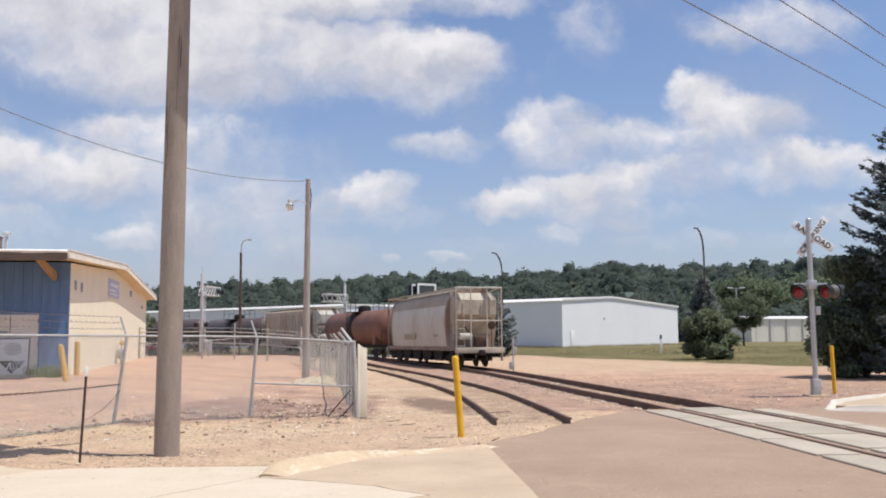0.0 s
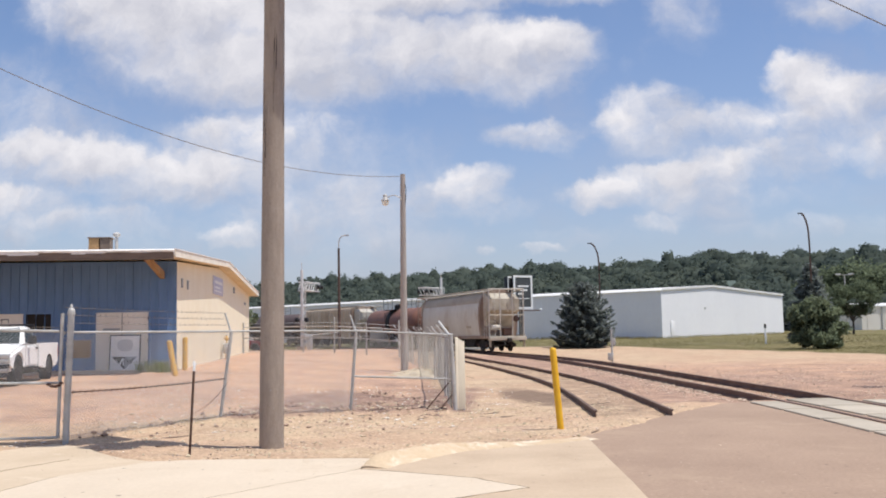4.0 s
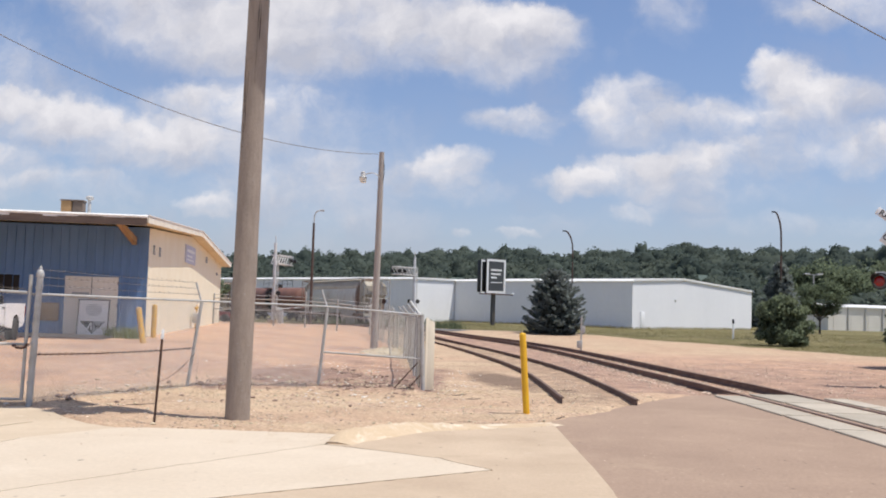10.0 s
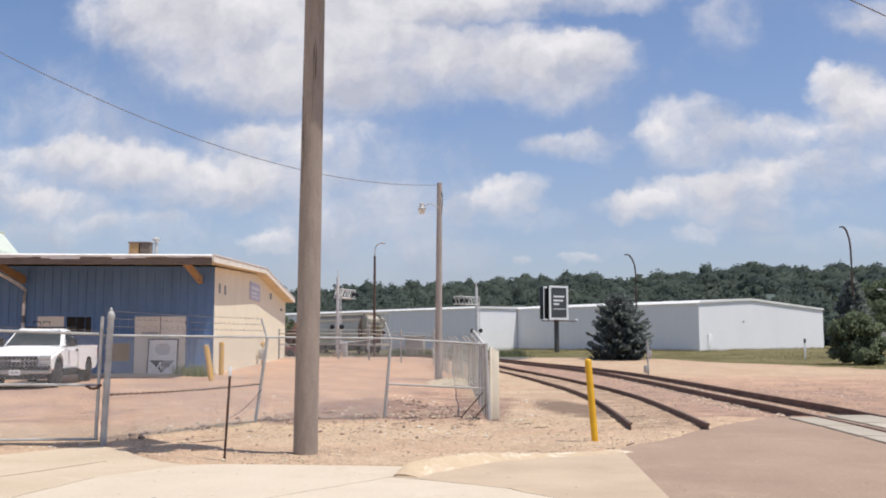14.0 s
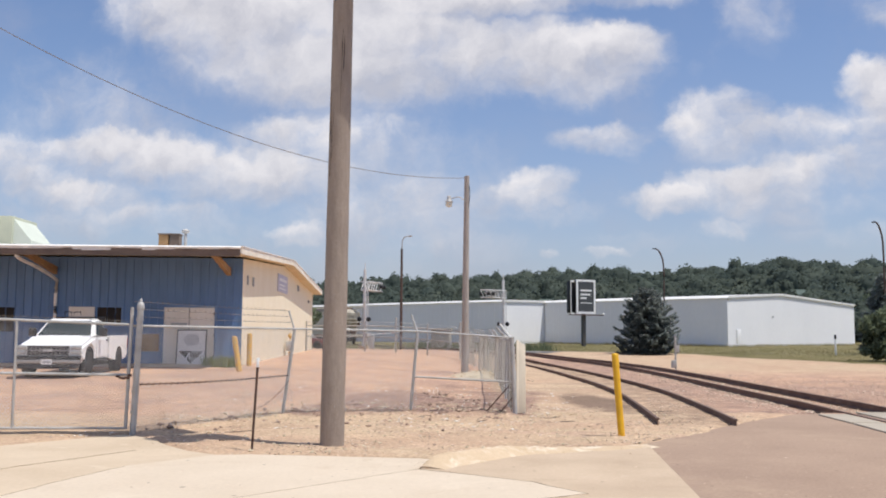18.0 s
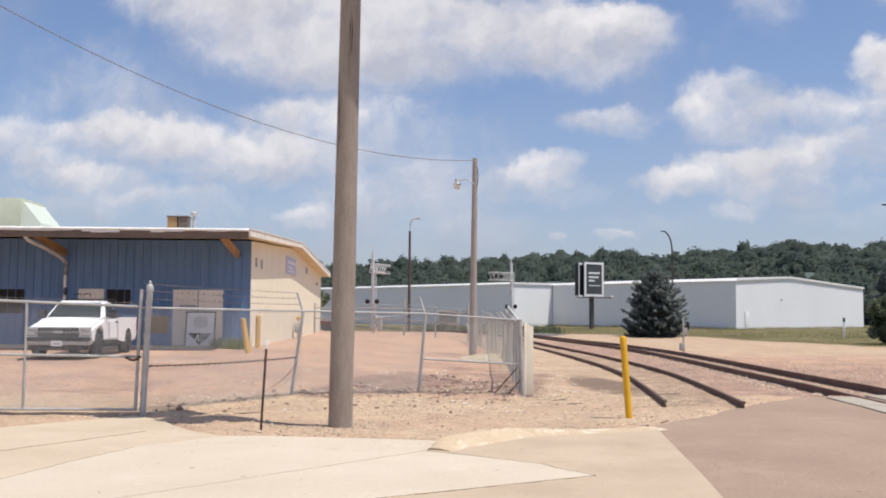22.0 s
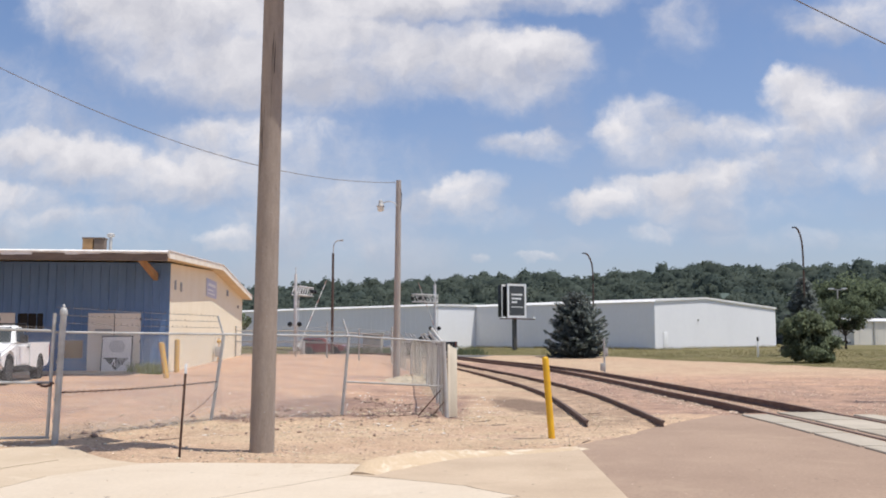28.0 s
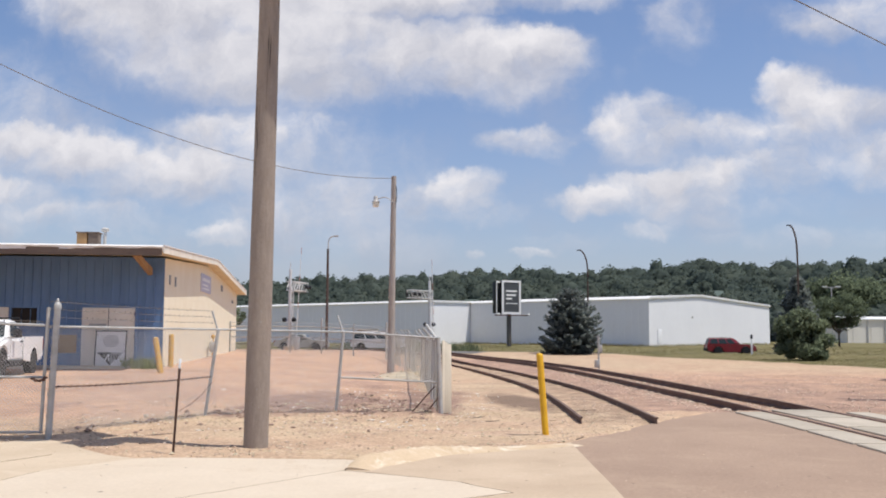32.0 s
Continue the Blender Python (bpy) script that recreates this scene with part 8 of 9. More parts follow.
# ---- trees ----
def spruce(x, y, h, r, seed, material, label, n=5200, size=0.17, skirt=0.02, shape=0.62):
    """A conifer: trunk, whorls of limbs that sag and lift at the tip, side twigs, each clothed in needle sprays."""
    t = thing("spruce_tree", on(x, y), label, "tree")
    part("trunk", tube(B(), (0, 0, -0.2), (0, 0, h * 0.96), 0.028 * h * 0.8, 0.01, n=8), M_BARK, t)
    rng = np.random.default_rng(seed)
    limbs = []
    z, k = h * (skirt + 0.03), 0
    while z < h * 0.985:
        f = z / h
        R = r * (1 - f) ** shape * (0.86 + 0.14 * smooth01(f / 0.22))
        m = 11 if f < 0.75 else 7
        for j in range(m):
            a = 2 * math.pi * (j + rng.uniform(-0.32, 0.32)) / m + k * 0.37
            limbs.append((z + rng.uniform(-0.01, 0.01) * h, a, max(0.12, R * rng.uniform(0.72, 1.14)), f))
        z += h * (0.042 - 0.018 * f)
        k += 1
    total = sum(l[2] ** 1.6 for l in limbs)
    C, A, O = [], [], []
    bm = B()
    for z, a, L, f in limbs:
        d, side = np.array([math.cos(a), math.sin(a), 0.0]), np.array([-math.sin(a), math.cos(a), 0.0])
        sagged = rng.uniform(0.14, 0.30) * (1 - 0.75 * f)

        def at(q):
            lift = 0.30 * f * q - sagged * q * (1.5 - q) + 0.16 * q ** 3
            return np.outer(q, d) * L + np.stack([0 * q, 0 * q, z + L * lift], 1)

        row = at(np.array([0.0, 0.35, 0.7, 1.0]))
        for u, v in zip(row, row[1:]):
            tube(bm, Vector(u), Vector(v), 0.016 + 0.01 * (1 - f), 0.008, n=4)
        cnt = max(14, int(n * L ** 1.6 / total))
        q = rng.uniform(0.12, 1.0, cnt) ** 0.75
        # a twig of its own for every handful of sprays
        tw = rng.integers(0, max(6, int(L * 9)), cnt)
        ph = rng.uniform(-1, 1, tw.max() + 1)
        tq = rng.uniform(0.12, 0.98, tw.max() + 1) ** 0.8
        reach = np.sqrt(rng.uniform(0, 1, cnt))
        way = np.sign(ph) * (0.55 + 0.3 * np.abs(ph))
        span = (0.34 * L * (1.08 - tq) + 0.10) * (0.75 + 0.5 * np.abs(ph))
        on_twig = rng.uniform(size=cnt) < 0.8
        base = at(np.where(on_twig, tq[tw], q))
        td = d[None] * 0.62 + side[None] * way[tw][:, None]
        td /= np.linalg.norm(td, axis=1)[:, None]
        pts = base + td * (span[tw] * reach * on_twig)[:, None]
        pts[:, 2] += -0.10 * (span[tw] * reach) * on_twig + 0.05 * reach ** 2 * on_twig
        pts += rng.normal(size=(cnt, 3)) * size * 0.32
        C.append(pts)
        ax = np.where(on_twig[:, None], td, d[None]) + rng.normal(size=(cnt, 3)) * 0.42
        ax[:, 2] += 0.12
        A.append(ax / np.linalg.norm(ax, axis=1)[:, None])
        o = td * 0.35 + d[None] * 0.5 + np.array([0, 0, 0.75]) + rng.normal(size=(cnt, 3)) * 0.22
        O.append(o / np.linalg.norm(o, axis=1)[:, None])
    part("limbs", bm, M_BARK, t)
    C, A, O = np.concatenate(C), np.concatenate(A), np.concatenate(O)
    C[:, 2] = np.maximum(C[:, 2], 0.04)
    b = np.cross(A, rng.normal(size=A.shape) * 0.5 + np.array([0, 0, 1.0]))
    b /= np.linalg.norm(b, axis=1)[:, None] + 1e-6
    s = (size * rng.uniform(0.6, 1.5, len(C)))[:, None]
    v = np.stack([C - A * s, C - b * s * 0.36, C + A * s, C + b * s * 0.36], 1)
    back = (np.cross(v[:, 1] - v[:, 0], v[:, 2] - v[:, 0]) * O).sum(1) < 0
    v[back] = v[back][:, [0, 3, 2, 1]]
    me = bpy.data.meshes.new("crown")
    me.from_pydata(v.reshape(-1, 3).tolist(), [], np.arange(4 * len(C)).reshape(-1, 4).tolist())
    me.materials.append(material)
    me.shade_smooth()
    me.normals_split_custom_set_from_vertices(np.repeat(O, 4, 0).tolist())
    ob = new("crown", me)
    ob.parent = t
    return t


def broadleaf(name, x, y, h, r, seed, material, label, n=5000, size=0.16, stem=0.25, clumps=26, category="tree"):
    """A leafy tree or bush: forked trunk, limbs out to clumps of leaves with gaps between."""
    t = thing(name, on(x, y), label, category)
    rng = np.random.default_rng(seed)
    part("trunk", tube(B(), (0, 0, -0.2), (0, 0, h * max(stem, 0.15) + 0.3), 0.035 * h * 0.7, 0.022 * h * 0.7, n=8), M_BARK, t)
    C, N = [], []
    bm = B()
    for k in range(clumps):
        d = rng.normal(size=3)
        d /= np.linalg.norm(d)
        q = rng.uniform(0.55, 0.95)
        c = np.array([d[0] * r * q, d[1] * r * q, h * (stem + (1 - stem) * 0.5) + d[2] * h * (1 - stem) * 0.46 * q])
        if stem < 0.05:      # leafy to the ground, broad below and ragged above
            up = rng.uniform(0.05, 0.9)
            wide = r * math.sqrt(max(0.05, 1 - (up * 1.02) ** 2.4)) * (1.0 if up > 0.16 else 0.8) * rng.uniform(0.3, 0.9) / max(0.2, math.hypot(d[0], d[1]))
            c = np.array([d[0] * wide, d[1] * wide, h * up])
        tube(bm, (0, 0, h * stem * 0.8), Vector(c), 0.03, 0.01, n=4)
        R = r * (rng.uniform(0.12, 0.40) if stem < 0.05 else rng.uniform(0.24, 0.44))
        m = n // clumps
        p = rng.normal(size=(m, 3))
        p /= np.linalg.norm(p, axis=1)[:, None]
        p *= (rng.uniform(0.15, 1, (m, 1)) ** 0.45) * R
        p[:, 2] *= 0.75
        C.append(p + c)
        N.append(p / (np.linalg.norm(p, axis=1)[:, None] + 1e-6) + 0.6 * c / np.linalg.norm(c) + np.array([0, 0, 0.55]))
    part("limbs", bm, M_BARK, t)
    pts = np.concatenate(C)
    pts[:, 2] = np.maximum(pts[:, 2], 0.05)
    out = np.concatenate(N)
    out /= np.linalg.norm(out, axis=1)[:, None]
    cloudmesh("crown", pts, size, seed + 1, material, t, "", 0.0, out)
    return t


spruce(3.72, 81.0, 5.5, 2.85, 11, M_SPRUCE, "broad blue spruce standing in the grass by the far road", 36000, 0.12, 0.01, 0.42)
broadleaf("bush", 20.25, 72.3, 3.7, 2.25, 21, M_BUSH, "dense rounded green bush by the gravel", 26000, 0.10, 0.02, 90, "bush")
spruce(26.6, 96.6, 7.6, 2.6, 31, M_SPRUCE, "dark spruce behind the bushes", 9000, 0.2)
broadleaf("tree", 74.8, 238.6, 16.0, 12.0, 91, M_LEAF, "broad round-headed green tree before the far woods", 16000, 0.42, 0.12, 70)
broadleaf("tree", 95.0, 250.0, 16.5, 11.0, 92, M_LEAFDARK, "broad dark green tree before the far woods", 14000, 0.45, 0.12, 60)
broadleaf("tree", 40.4, 128.0, 6.7, 3.3, 41, M_LEAF, "small green broadleaf tree on the grass", 9000, 0.13, 0.30, 24)
spruce(20.6, 39.6, 12.0, 4.9, 51, M_SPRUCE, "tall blue spruce beside the crossing", 75000, 0.10)
broadleaf("tree", 18.0, 40.6, 5.4, 2.55, 61, M_LEAFDARK, "dense dark-leaved tree under the spruce", 42000, 0.075, 0.02, 60)
broadleaf("tree", -25.5, 74.0, 7.2, 3.0, 71, M_LEAFDARK, "dark tree behind the shop", 4500, 0.2, 0.1, 24)
broadleaf("tree", 44.0, 104.0, 8.0, 4.0, 81, M_LEAFDARK, "dark green tree beside the far sheds", 5000, 0.22, 0.12, 26)
broadleaf("tree", 50.0, 96.0, 9.0, 4.5, 82, M_LEAF, "large green tree beside the far road", 5000, 0.24, 0.1, 26)


def far_sheds():
    t = thing("storage_shed", pose(74.0, 206.0, 0.8, 0, 0, 16), "low cream storage shed beyond the trees", "building")
    part("wall", box(B(), -11, 11, -4, 4, -1, 4.7), M_SHED, t)
    part("roof", prism(B(), [(-4.3, 4.7), (0, 5.3), (4.3, 4.7), (4.3, 4.9), (0, 5.5), (-4.3, 4.9)], -11.3, 11.3, "x"), M_WH_ROOF, t)
    for x in (-8.5, -4.5, -0.5, 3.5, 7.5):
        part("door", box(B(), x - 1.3, x + 1.3, -4.06, -4.002, -0.5, 3.1), M_SHED, t)
    for x in (-6.5, -2.5, 1.5, 5.5, 9.5):
        part("downpipe", box(B(), x - 0.12, x + 0.12, -4.2, -4.003, -0.5, 4.7), M_GALV, t)
    t = thing("area_lamp", pose(45.2, 146.0, 0.7), "tall area lamp with two heads", "street lamp")
    part("pole", tube(B(), (0, 0, -0.2), (0, 0, 8.6), 0.1, n=8), M_GALV, t)
    part("cross_bar", box(B(), -1.1, 1.1, -0.05, 0.05, 8.5, 8.62), M_GALV, t)
    for x in (-0.95, 0.95):
        part("lamp_head", box(B(), x - 0.35, x + 0.35, -0.2, 0.2, 8.62, 8.78), M_SIGNWHITE, t)


far_sheds()


# ---- loose ground: stones, clods, weeds ----
def scatter_stones(name, spots, lo, hi, seed, material, label, category, rise=None, long=1.0, flat=1.0):
    """Many small faceted stones lying on the ground, one mesh."""
    rng = np.random.default_rng(seed)
    base = np.array([(1, 0, 0), (-1, 0, 0), (0, 1, 0), (0, -1, 0), (0, 0, 0.8), (0, 0, -0.8)], float)
    tri = np.array([(0, 2, 4), (2, 1, 4), (1, 3, 4), (3, 0, 4), (2, 0, 5), (1, 2, 5), (3, 1, 5), (0, 3, 5)])
    V, F = [], []
    for i, (x, y) in enumerate(spots):
        s = lo * (hi / lo) ** (rng.uniform() ** 1.8)
        a = rng.uniform(0, 6.28)
        v = base * rng.uniform(0.65, 1.3, (6, 1)) * s * np.array([long, rng.uniform(0.6, 1), flat * rng.uniform(0.45, 0.8)])
        c, sn = math.cos(a), math.sin(a)
        v = np.stack([v[:, 0] * c - v[:, 1] * sn, v[:, 0] * sn + v[:, 1] * c, v[:, 2]], 1)
        V.append(v + np.array([x, y, relief(x, y) + s * 0.2 + (rise(x, y) if rise else 0.0)]))
        F.append(tri + 6 * i)
    ob = raw(name, np.concatenate(V).tolist(), np.concatenate(F).tolist(), material)
    return tagged(ob, label, category, kind="stuff")


def loose_ground():
    rng = random.Random(17)
    near, bal, clods, yard = [], [], [], []
    while len(near) < 3600:
        x, y = rng.uniform(-9, 3.2), rng.uniform(12.6, 23)
        if street_gap(x, y) > 0.08 and rng.random() < 0.15 + 1.6 * max(0.0, noise.noise((x * 1.1, y * 1.1, 6))):
            near.append((x, y))
    for i, p in enumerate(LINE):
        if 23.2 < p.y < 62:
            for k in range(int(95 * (26 / p.y) ** 1.2)):
                q = Vector((rng.uniform(-1, 1), rng.uniform(-0.4, 0.4)))
                o = rng.gauss(0, 1.25)
                if abs(abs(o) - 0.752) > 0.075:
                    bal.append((p.x + o, p.y + q.y))
    side = []
    while len(side) < 4200:
        x, y = rng.uniform(1.2, 15), rng.uniform(22.9, 46)
        if rng.random() < (24 / y) ** 1.5 and street_gap(x, y) > 0.1 and line_gap(x, y) > 0.95 and noise.noise((x * 0.8, y * 0.4, 2)) > -0.15:
            side.append((x, y))
    while len(clods) < 700:
        x = rng.uniform(-7.9, -1.9)
        y = fence_y(x) + rng.gauss(0.6, 1.3)
        if street_gap(x, y) > 0.3 and rng.random() < max(0.02, 2.2 * noise.noise((x * 1.6, y * 1.6, 11))):
            clods.append((x, y))
    while len(yard) < 2600:
        x, y = rng.uniform(-15, -1), rng.uniform(15.5, 34)
        if y > fence_y(x):
            yard.append((x, y))
    for _ in range(130):
        a, q = rng.uniform(0, 6.28), 0.2 + abs(rng.gauss(0, 0.22))
        near.append((-4.17 + 1.6 * q * math.cos(a), 14.5 + q * math.sin(a)))
    for _ in range(150):
        k = rng.random()
        clods.append((-5.2 + 3.2 * k + rng.gauss(0, 0.35), 27.2 - 4.6 * k + rng.gauss(0, 0.5)))
    scatter_stones("loose_stones", near, 0.009, 0.036, 1, M_STONE, "scattered small stones on pale dirt", "stones")
    scatter_stones("ballast", bal, 0.018, 0.045, 2, M_STONE, "pinkish crushed-stone ballast round the rails", "stones")
    bank, pale = [], []
    for p in LINE:
        if 23.4 < p.y < 50:
            for k in range(int(46 * (26 / p.y))):
                o = rng.choice((-1, 1)) * (0.752 + 0.085 + abs(rng.gauss(0, 0.09)))
                y = p.y + rng.uniform(-0.4, 0.4)
                if noise.noise((o, y * 0.9, 21)) > -0.2:
                    bank.append((p.x + o, y))
            for k in range(int(34 * (26 / p.y))):
                pale.append((p.x + rng.uniform(-0.6, 0.6), p.y + rng.uniform(-0.4, 0.4)))
    scatter_stones("ballast", bank, 0.03, 0.075, 22, M_STONE, "coarse ballast heaped against the rails", "stones")
    scatter_stones("pale_ballast", pale, 0.02, 0.05, 23, M_SPOIL, "pale crushed stone between the rails", "stones")
    scatter_stones("trackside_gravel", side, 0.012, 0.045, 7, M_STONE, "coarse pink gravel beside the main track", "stones")
    scatter_stones("dirt_clods", clods, 0.018, 0.085, 3, M_CLOD, "dry dirt clods along the fence", "dirt")
    scatter_stones("pale_chips", near[::5] + yard[::9] + [(x + 0.3, y + 0.5) for x, y in clods], 0.014, 0.048, 6, M_SPOIL, "pale broken concrete chips on the dirt", "stones")
    scatter_stones("yard_gravel", yard, 0.008, 0.03, 4, M_STONE, "loose pink gravel in the yard", "stones")
    # straw, splinters and bits of paper blown against the fence and over the dirt strip
    straw, bits = [], []
    while len(straw) < 2600:
        x, y = rng.uniform(-7.6, 1.6), rng.uniform(13.0, 24.0)
        f = y - fence_y(x)
        if street_gap(x, y) > 0.05 and rng.random() < 0.25 + 0.9 * math.exp(-((f - 0.3) / 1.1) ** 2) and noise.noise((x * 0.9, y * 0.9, 13)) > -0.12:
            straw.append((x, y))
    while len(bits) < 420:
        x, y = rng.uniform(-9, -0.8), rng.uniform(14.5, 31)
        if street_gap(x, y) > 0.2 and y > fence_y(x) - 3.5 and noise.noise((x * 0.7, y * 0.7, 15)) > 0.0:
            bits.append((x, y))
    scatter_stones("straw", straw, 0.006, 0.014, 12, M_STRAW, "dry straw and wood splinters on the dirt", "straw", None, 4.5, 0.8)
    scatter_stones("litter", bits, 0.014, 0.05, 13, M_BIT, "small white scraps strewn over the yard", "litter", None, 1.3, 0.7)
    # grit and pebbles washed out on the slabs, most of it along the dirt
    grit = []
    while len(grit) < 260:
        x, y = rng.uniform(-11, 6.5), rng.uniform(7.5, 15.5)
        g = -street_gap(x, y)
        if g > 0.06 and rng.random() < math.exp(-g / 0.8) + 0.05:
            grit.append((x, y))
    scatter_stones("grit", grit, 0.004, 0.014, 8, M_STONE, "brown grit and pebbles strewn on the concrete drive", "stones", lambda x, y: 0.008 - relief(x, y))
    # a low mound of pale spoil at the lamp pole, its stones strewn over it
    def mound(x, y):
        d = math.hypot((x + 4.55) / 1.6, (y - 38.2) / 2.0)
        return 0.27 * max(0.0, 1 - d * d) * (1 + 0.5 * noise.noise((x * 2, y * 2, 3)))
    n = 26
    V = [(-6.4 + 3.3 * i / n, 36.0 + 4.4 * j / n, gz(-6.4 + 3.3 * i / n, 36.0 + 4.4 * j / n) - 0.06 + mound(-6.4 + 3.3 * i / n, 36.0 + 4.4 * j / n)) for j in range(n + 1) for i in range(n + 1)]
    F = [(j * (n + 1) + i, j * (n + 1) + i + 1, (j + 1) * (n + 1) + i + 1, (j + 1) * (n + 1) + i) for j in range(n) for i in range(n)]
    heap = raw("spoil_heap", V, F, M_SPOIL)
    tagged(heap, "pale heap of broken concrete and dirt at the lamp pole", "rubble")
    scatter_stones("rubble", [(-4.5 + rng.gauss(0, 0.7), 37.6 + rng.gauss(0, 0.8)) for _ in range(150)], 0.025, 0.09, 5, M_SPOIL, "broken concrete lumps on the spoil heap", "rubble", mound)
    # sticks and splinters
    for x, y, L, a in ((1.25, 22.6, 0.7, 10), (-1.05, 20.4, 0.35, 30), (-0.7, 19.5, 0.3, -15), (-3.7, 19.9, 0.3, 20), (-3.2, 22.0, 0.8, 8), (-4.9, 21.9, 0.6, -20), (0.9, 16.6, 0.3, 60), (-2.4, 19.3, 0.25, 40), (-6.3, 16.0, 0.5, 15), (-5.9, 14.6, 0.4, -25)):
        z = relief(x, y)
        d = Vector((math.cos(radians(a)), math.sin(radians(a)), 0.05)) * L / 2
        s = tagged(part("stick", tube(B(), Vector((x, y, z + 0.012)) - d, Vector((x, y, z + 0.02)) + d, 0.011, 0.006, n=5), M_BROWN), "dry grey wooden stick on the dirt", "stick", "loose sticks")



M_STRAW = mat("dry_straw", (0.62, 0.49, 0.31), 0.9, 0, (0.40, 0.29, 0.18), 1.0, 20, 0.1, 0.0, island=0.35)
M_BIT = mat("white_scraps", (0.80, 0.75, 0.68), 0.8, 0, (0.66, 0.60, 0.52), 2.0, 20, 0.06, 0.0, island=0.15)
M_SPOIL = mat("pale_rubble", (0.58, 0.50, 0.36), 0.95, 0, (0.48, 0.38, 0.26), 2, 20, 0.1, 0.4, island=0.2)
loose_ground()


def weeds(name, spots, h, n, seed, material, label):
    """Blades of grass and weeds rising from each spot."""
    rng = np.random.default_rng(seed)
    V, F = [], []
    k = 0
    for x, y, r in spots:
        for i in range(n):
            px, py = x + rng.normal() * r, y + rng.normal() * r
            z = relief(px, py)
            hh = h * rng.uniform(0.4, 1.2)
            a = rng.uniform(0, 6.28)
            w = 0.03 * hh + 0.006
            lx, ly = rng.normal() * hh * 0.35, rng.normal() * hh * 0.35
            V += [(px - w * math.cos(a), py - w * math.sin(a), z - 0.02), (px + w * math.cos(a), py + w * math.sin(a), z - 0.02), (px + lx, py + ly, z + hh)]
            F.append((k, k + 1, k + 2))
            k += 3
    return tagged(raw(name, V, F, material), label, "grass", kind="stuff")


rw = random.Random(5)
p0, p1 = SHOP.matrix_world @ Vector((-0.5, -1.15, 0)), SHOP.matrix_world @ Vector((-0.95, -1.0, 0))
weeds("door_weeds", [(p0.x, p0.y, 0.16), (p1.x, p1.y, 0.12), (p0.x + 0.4, p0.y - 0.1, 0.15)], 0.44, 230, 3, M_GREENWEED, "green weeds growing at the shop door")
wu, wv = Vector((-0.81, 0.586)), Vector((0.586, 0.81))
edge = [Vector((15.6, 124)) + wu * rw.uniform(-1, 60) - wv * rw.uniform(0.6, 2.5) for _ in range(900)] + [Vector((15.6, 124)) + wv * rw.uniform(-1, 40) + Vector((0.81, -0.586)) * rw.uniform(0.5, 2) for _ in range(350)]
weeds("wall_weeds", [(v.x, v.y, 0.4) for v in edge], 0.36, 7, 4, M_WEED, "tall dry weeds along the warehouse wall")
verge = []
while len(verge) < 3800:
    x, y = rw.uniform(-4, 42), rw.uniform(56, 84.4)
    if surface(x, y)[0] > rw.uniform(0.3, 0.8):
        verge.append((x, y, 0.4))
weeds("verge_grass", verge, 0.09, 9, 6, M_GRASSBLADE, "dry mown verge grass between gravel and road")
back = [(rw.uniform(-45, 60), rw.uniform(94, 123), 0.6) for _ in range(2600)]
weeds("field_grass", back, 0.2, 8, 7, M_GRASSBLADE, "dry grass beyond the far road")
brush = [(rw.uniform(-19, -5), rw.uniform(94.5, 99), 0.5) for _ in range(120)]
weeds("trackside_brush", brush, 0.9, 26, 8, M_LEAF, "green brush behind the far road")

# ---- what moves ----
def along(path):
    s = [0.0]
    for a, b in zip(path, path[1:]):
        s.append(s[-1] + (b - a).length)
    return s


LINE_S = along(LINE)


def line_at(s):
    i = min(max(int(np.searchsorted(LINE_S, s)) - 1, 0), len(LINE) - 2)
    f = (s - LINE_S[i]) / (LINE_S[i + 1] - LINE_S[i])
    return LINE[i].lerp(LINE[i + 1], f)


def s_at_y(y):
    i = min(range(len(LINE)), key=lambda k: abs(LINE[k].y - y))
    return LINE_S[i]


# how far the train's tail has gone along the line
TAIL = [(0, 0.0), (1, 3.9), (2, 7.9), (3, 12.0), (6, 24.5), (8, 33.0), (10, 41.5), (12, 50.0), (14, 58.5), (15, 62.3), (16.5, 67.3), (17, 68.8), (18, 71.7), (19, 74.6), (20, 77.8), (24, 92.0), (32, 122.0)]


def train_motion():
    s0 = s_at_y(57.3) - 2.0
    back = 0.0
    for n, (car, wheels, length) in enumerate(TRAIN):
        rows = []
        for k in range(0, 65):
            t = k * 0.5
            mid = s0 + interp(t, TAIL) + back + length / 2
            a, b = line_at(mid - length * 0.35), line_at(mid + length * 0.35)
            c = (a + b) / 2
            yaw = math.degrees(math.atan2(b.y - a.y, b.x - a.x))
            rows.append((t, pose(c.x, c.y, c.z, 0, 0, yaw)))
        walk(car, rows)
        back += length
    # the wheels of the last wagon turn
    for w in TRAIN[0][1]:
        rows = []
        x = w.matrix_basis.translation.x
        for k in range(0, 214):
            t = k * 0.15
            rows.append((t, pose(x, 0, 0.43, 0, math.degrees(interp(t, TAIL) / 0.455), 0)))
        walk(w, rows)


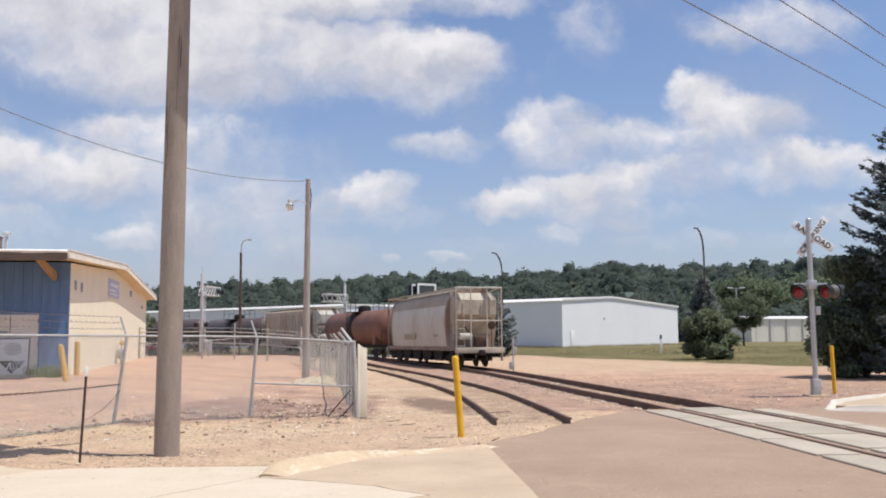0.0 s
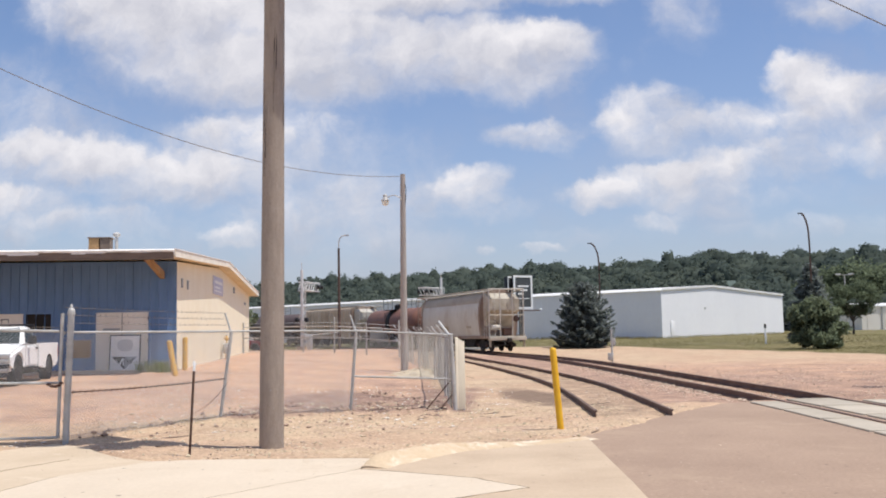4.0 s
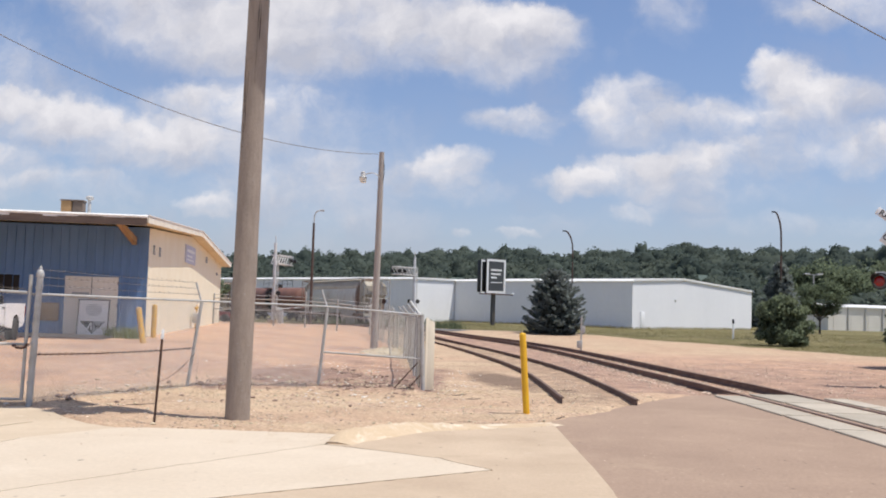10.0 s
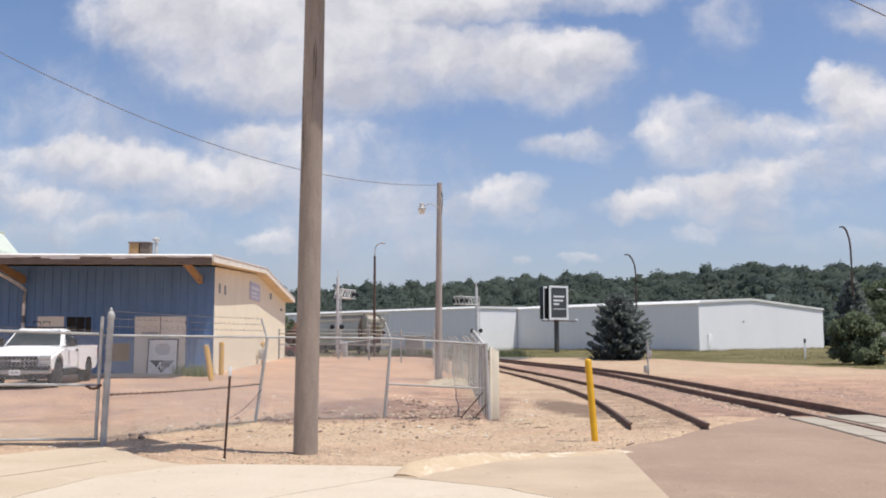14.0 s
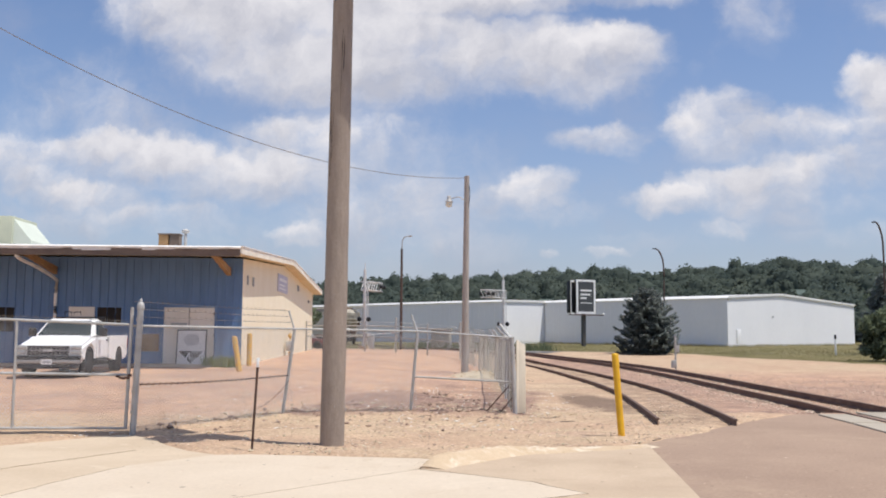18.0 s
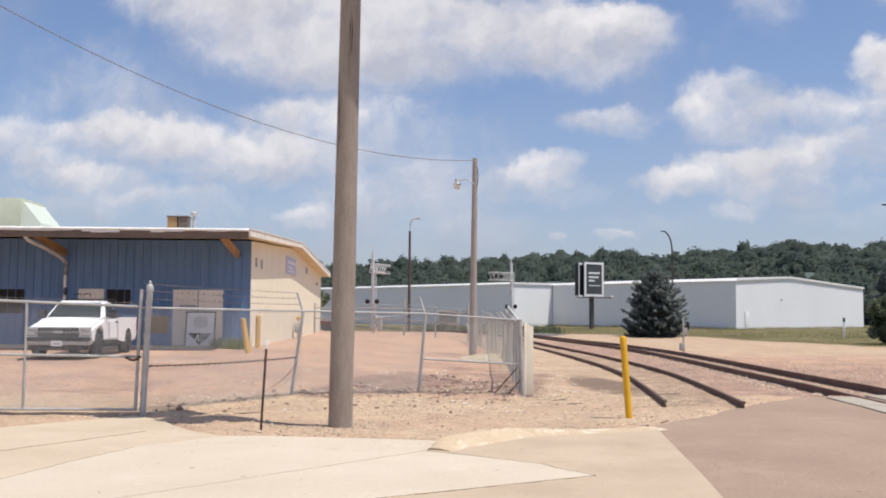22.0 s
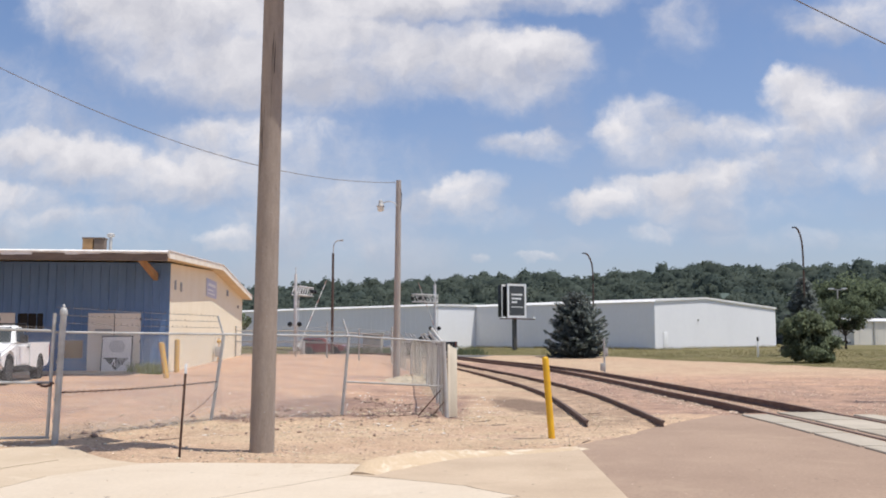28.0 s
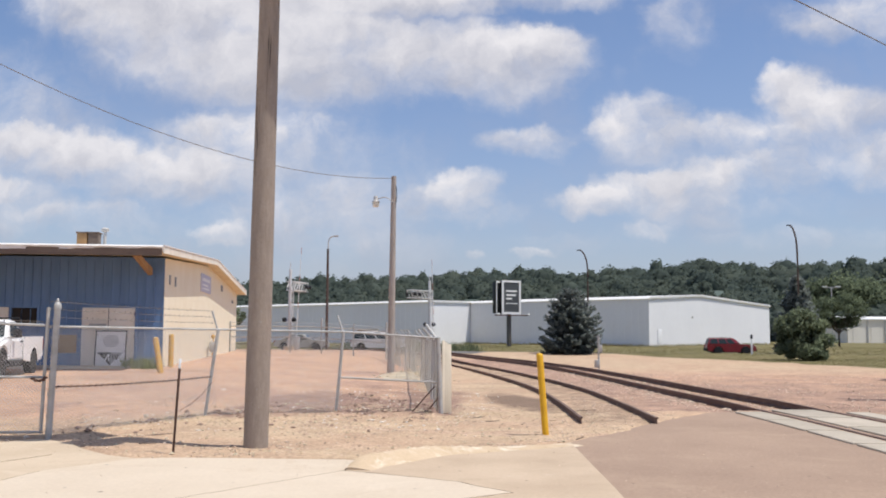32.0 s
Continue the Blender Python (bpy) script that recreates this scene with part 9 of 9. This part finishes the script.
# across the picture along the far road: seconds, x
BLACK_X = [(0, 140), (14, 56), (17, 35), (18, 27.4), (19, 20.4), (20, 14.0), (21, 8.7), (22, 4.4), (23, 1.5), (24, -0.7), (25.3, -2.4), (26.5, -4.5), (27, -5.9), (27.5, -7.7), (28, -9.9), (28.5, -12.6), (29.5, -17.6), (30, -20.3), (32, -34)]
RED_X = [(0, -27.5), (24, -27.5), (25.5, -27.2), (26.5, -26.2), (27, -24.7), (27.5, -22.2), (28, -19.3), (28.5, -16.2), (29, -12.6), (29.5, -8.4), (30, -3.7), (30.5, 1.1), (31, 6.3), (31.5, 12.0), (32, 18.0)]
VAN_X = [(0, -60), (20, -45), (26, -45), (28, -40), (30, -26.8), (30.5, -23.4), (31, -20.2), (31.5, -17.0), (32, -13.6)]
PALE_X = [(0, 30), (24, 30), (26, 37.5), (27, 48), (28.4, 64.4), (29, 71.4), (32, 106)]
SEDAN_X = [(0, -70), (20, -52), (27, -52), (29, -45), (30, -34), (31, -25.6), (31.5, -23.1), (32, -20.8)]


def drive(car, wheels, r, rows, y, heading):
    """Drive along the far road; the wheels turn with the way gone while the car is near."""
    walk(car, [(t, pose(x, y, gz(x, y) + 0.03, 0, 0, heading)) for t, x in rows])
    first = next((a[0] for a, b in zip(rows, rows[1:]) if abs(b[1] - a[1]) > 0.01), 0)
    for w in wheels:
        p = w.matrix_basis.translation.copy()
        keys = [(0.0, 0.0)]
        t = max(first, 17.0)
        start = interp(t, rows)
        keys.append((t, 0.0)) if t > 0 else None
        while t < 32.0:
            t = min(32.0, t + 1 / 30 * 2 if abs(interp(t + 0.07, rows) - interp(t, rows)) < 0.45 else t + 1 / 30)
            keys.append((t, math.degrees(abs(interp(t, rows) - start) / r)))
        walk(w, [(t, pose(p.x, p.y, p.z, 0, a, 0)) for t, a in keys])


RAISE = [(0, 2), (25.0, 2), (25.6, 7), (26.5, 23), (27, 34), (28, 45), (28.5, 51), (29.5, 64), (30, 70), (31, 79), (32, 84)]


def motions():
    train_motion()
    drive(*FAR_PICKUP, BLACK_X, 90.3, 180)
    drive(*RED_SUV, RED_X, 87.0, 0)
    drive(*VAN, VAN_X, 87.0, 0)
    drive(*PALE_PICKUP, PALE_X, 195.0, 0)
    drive(*SEDAN, SEDAN_X, 87.0, 0)
    for arm, yaw in GATES:
        walk(arm, [(t, pose(0, 0, 1.3, 0, -a, yaw)) for t, a in RAISE])


motions()
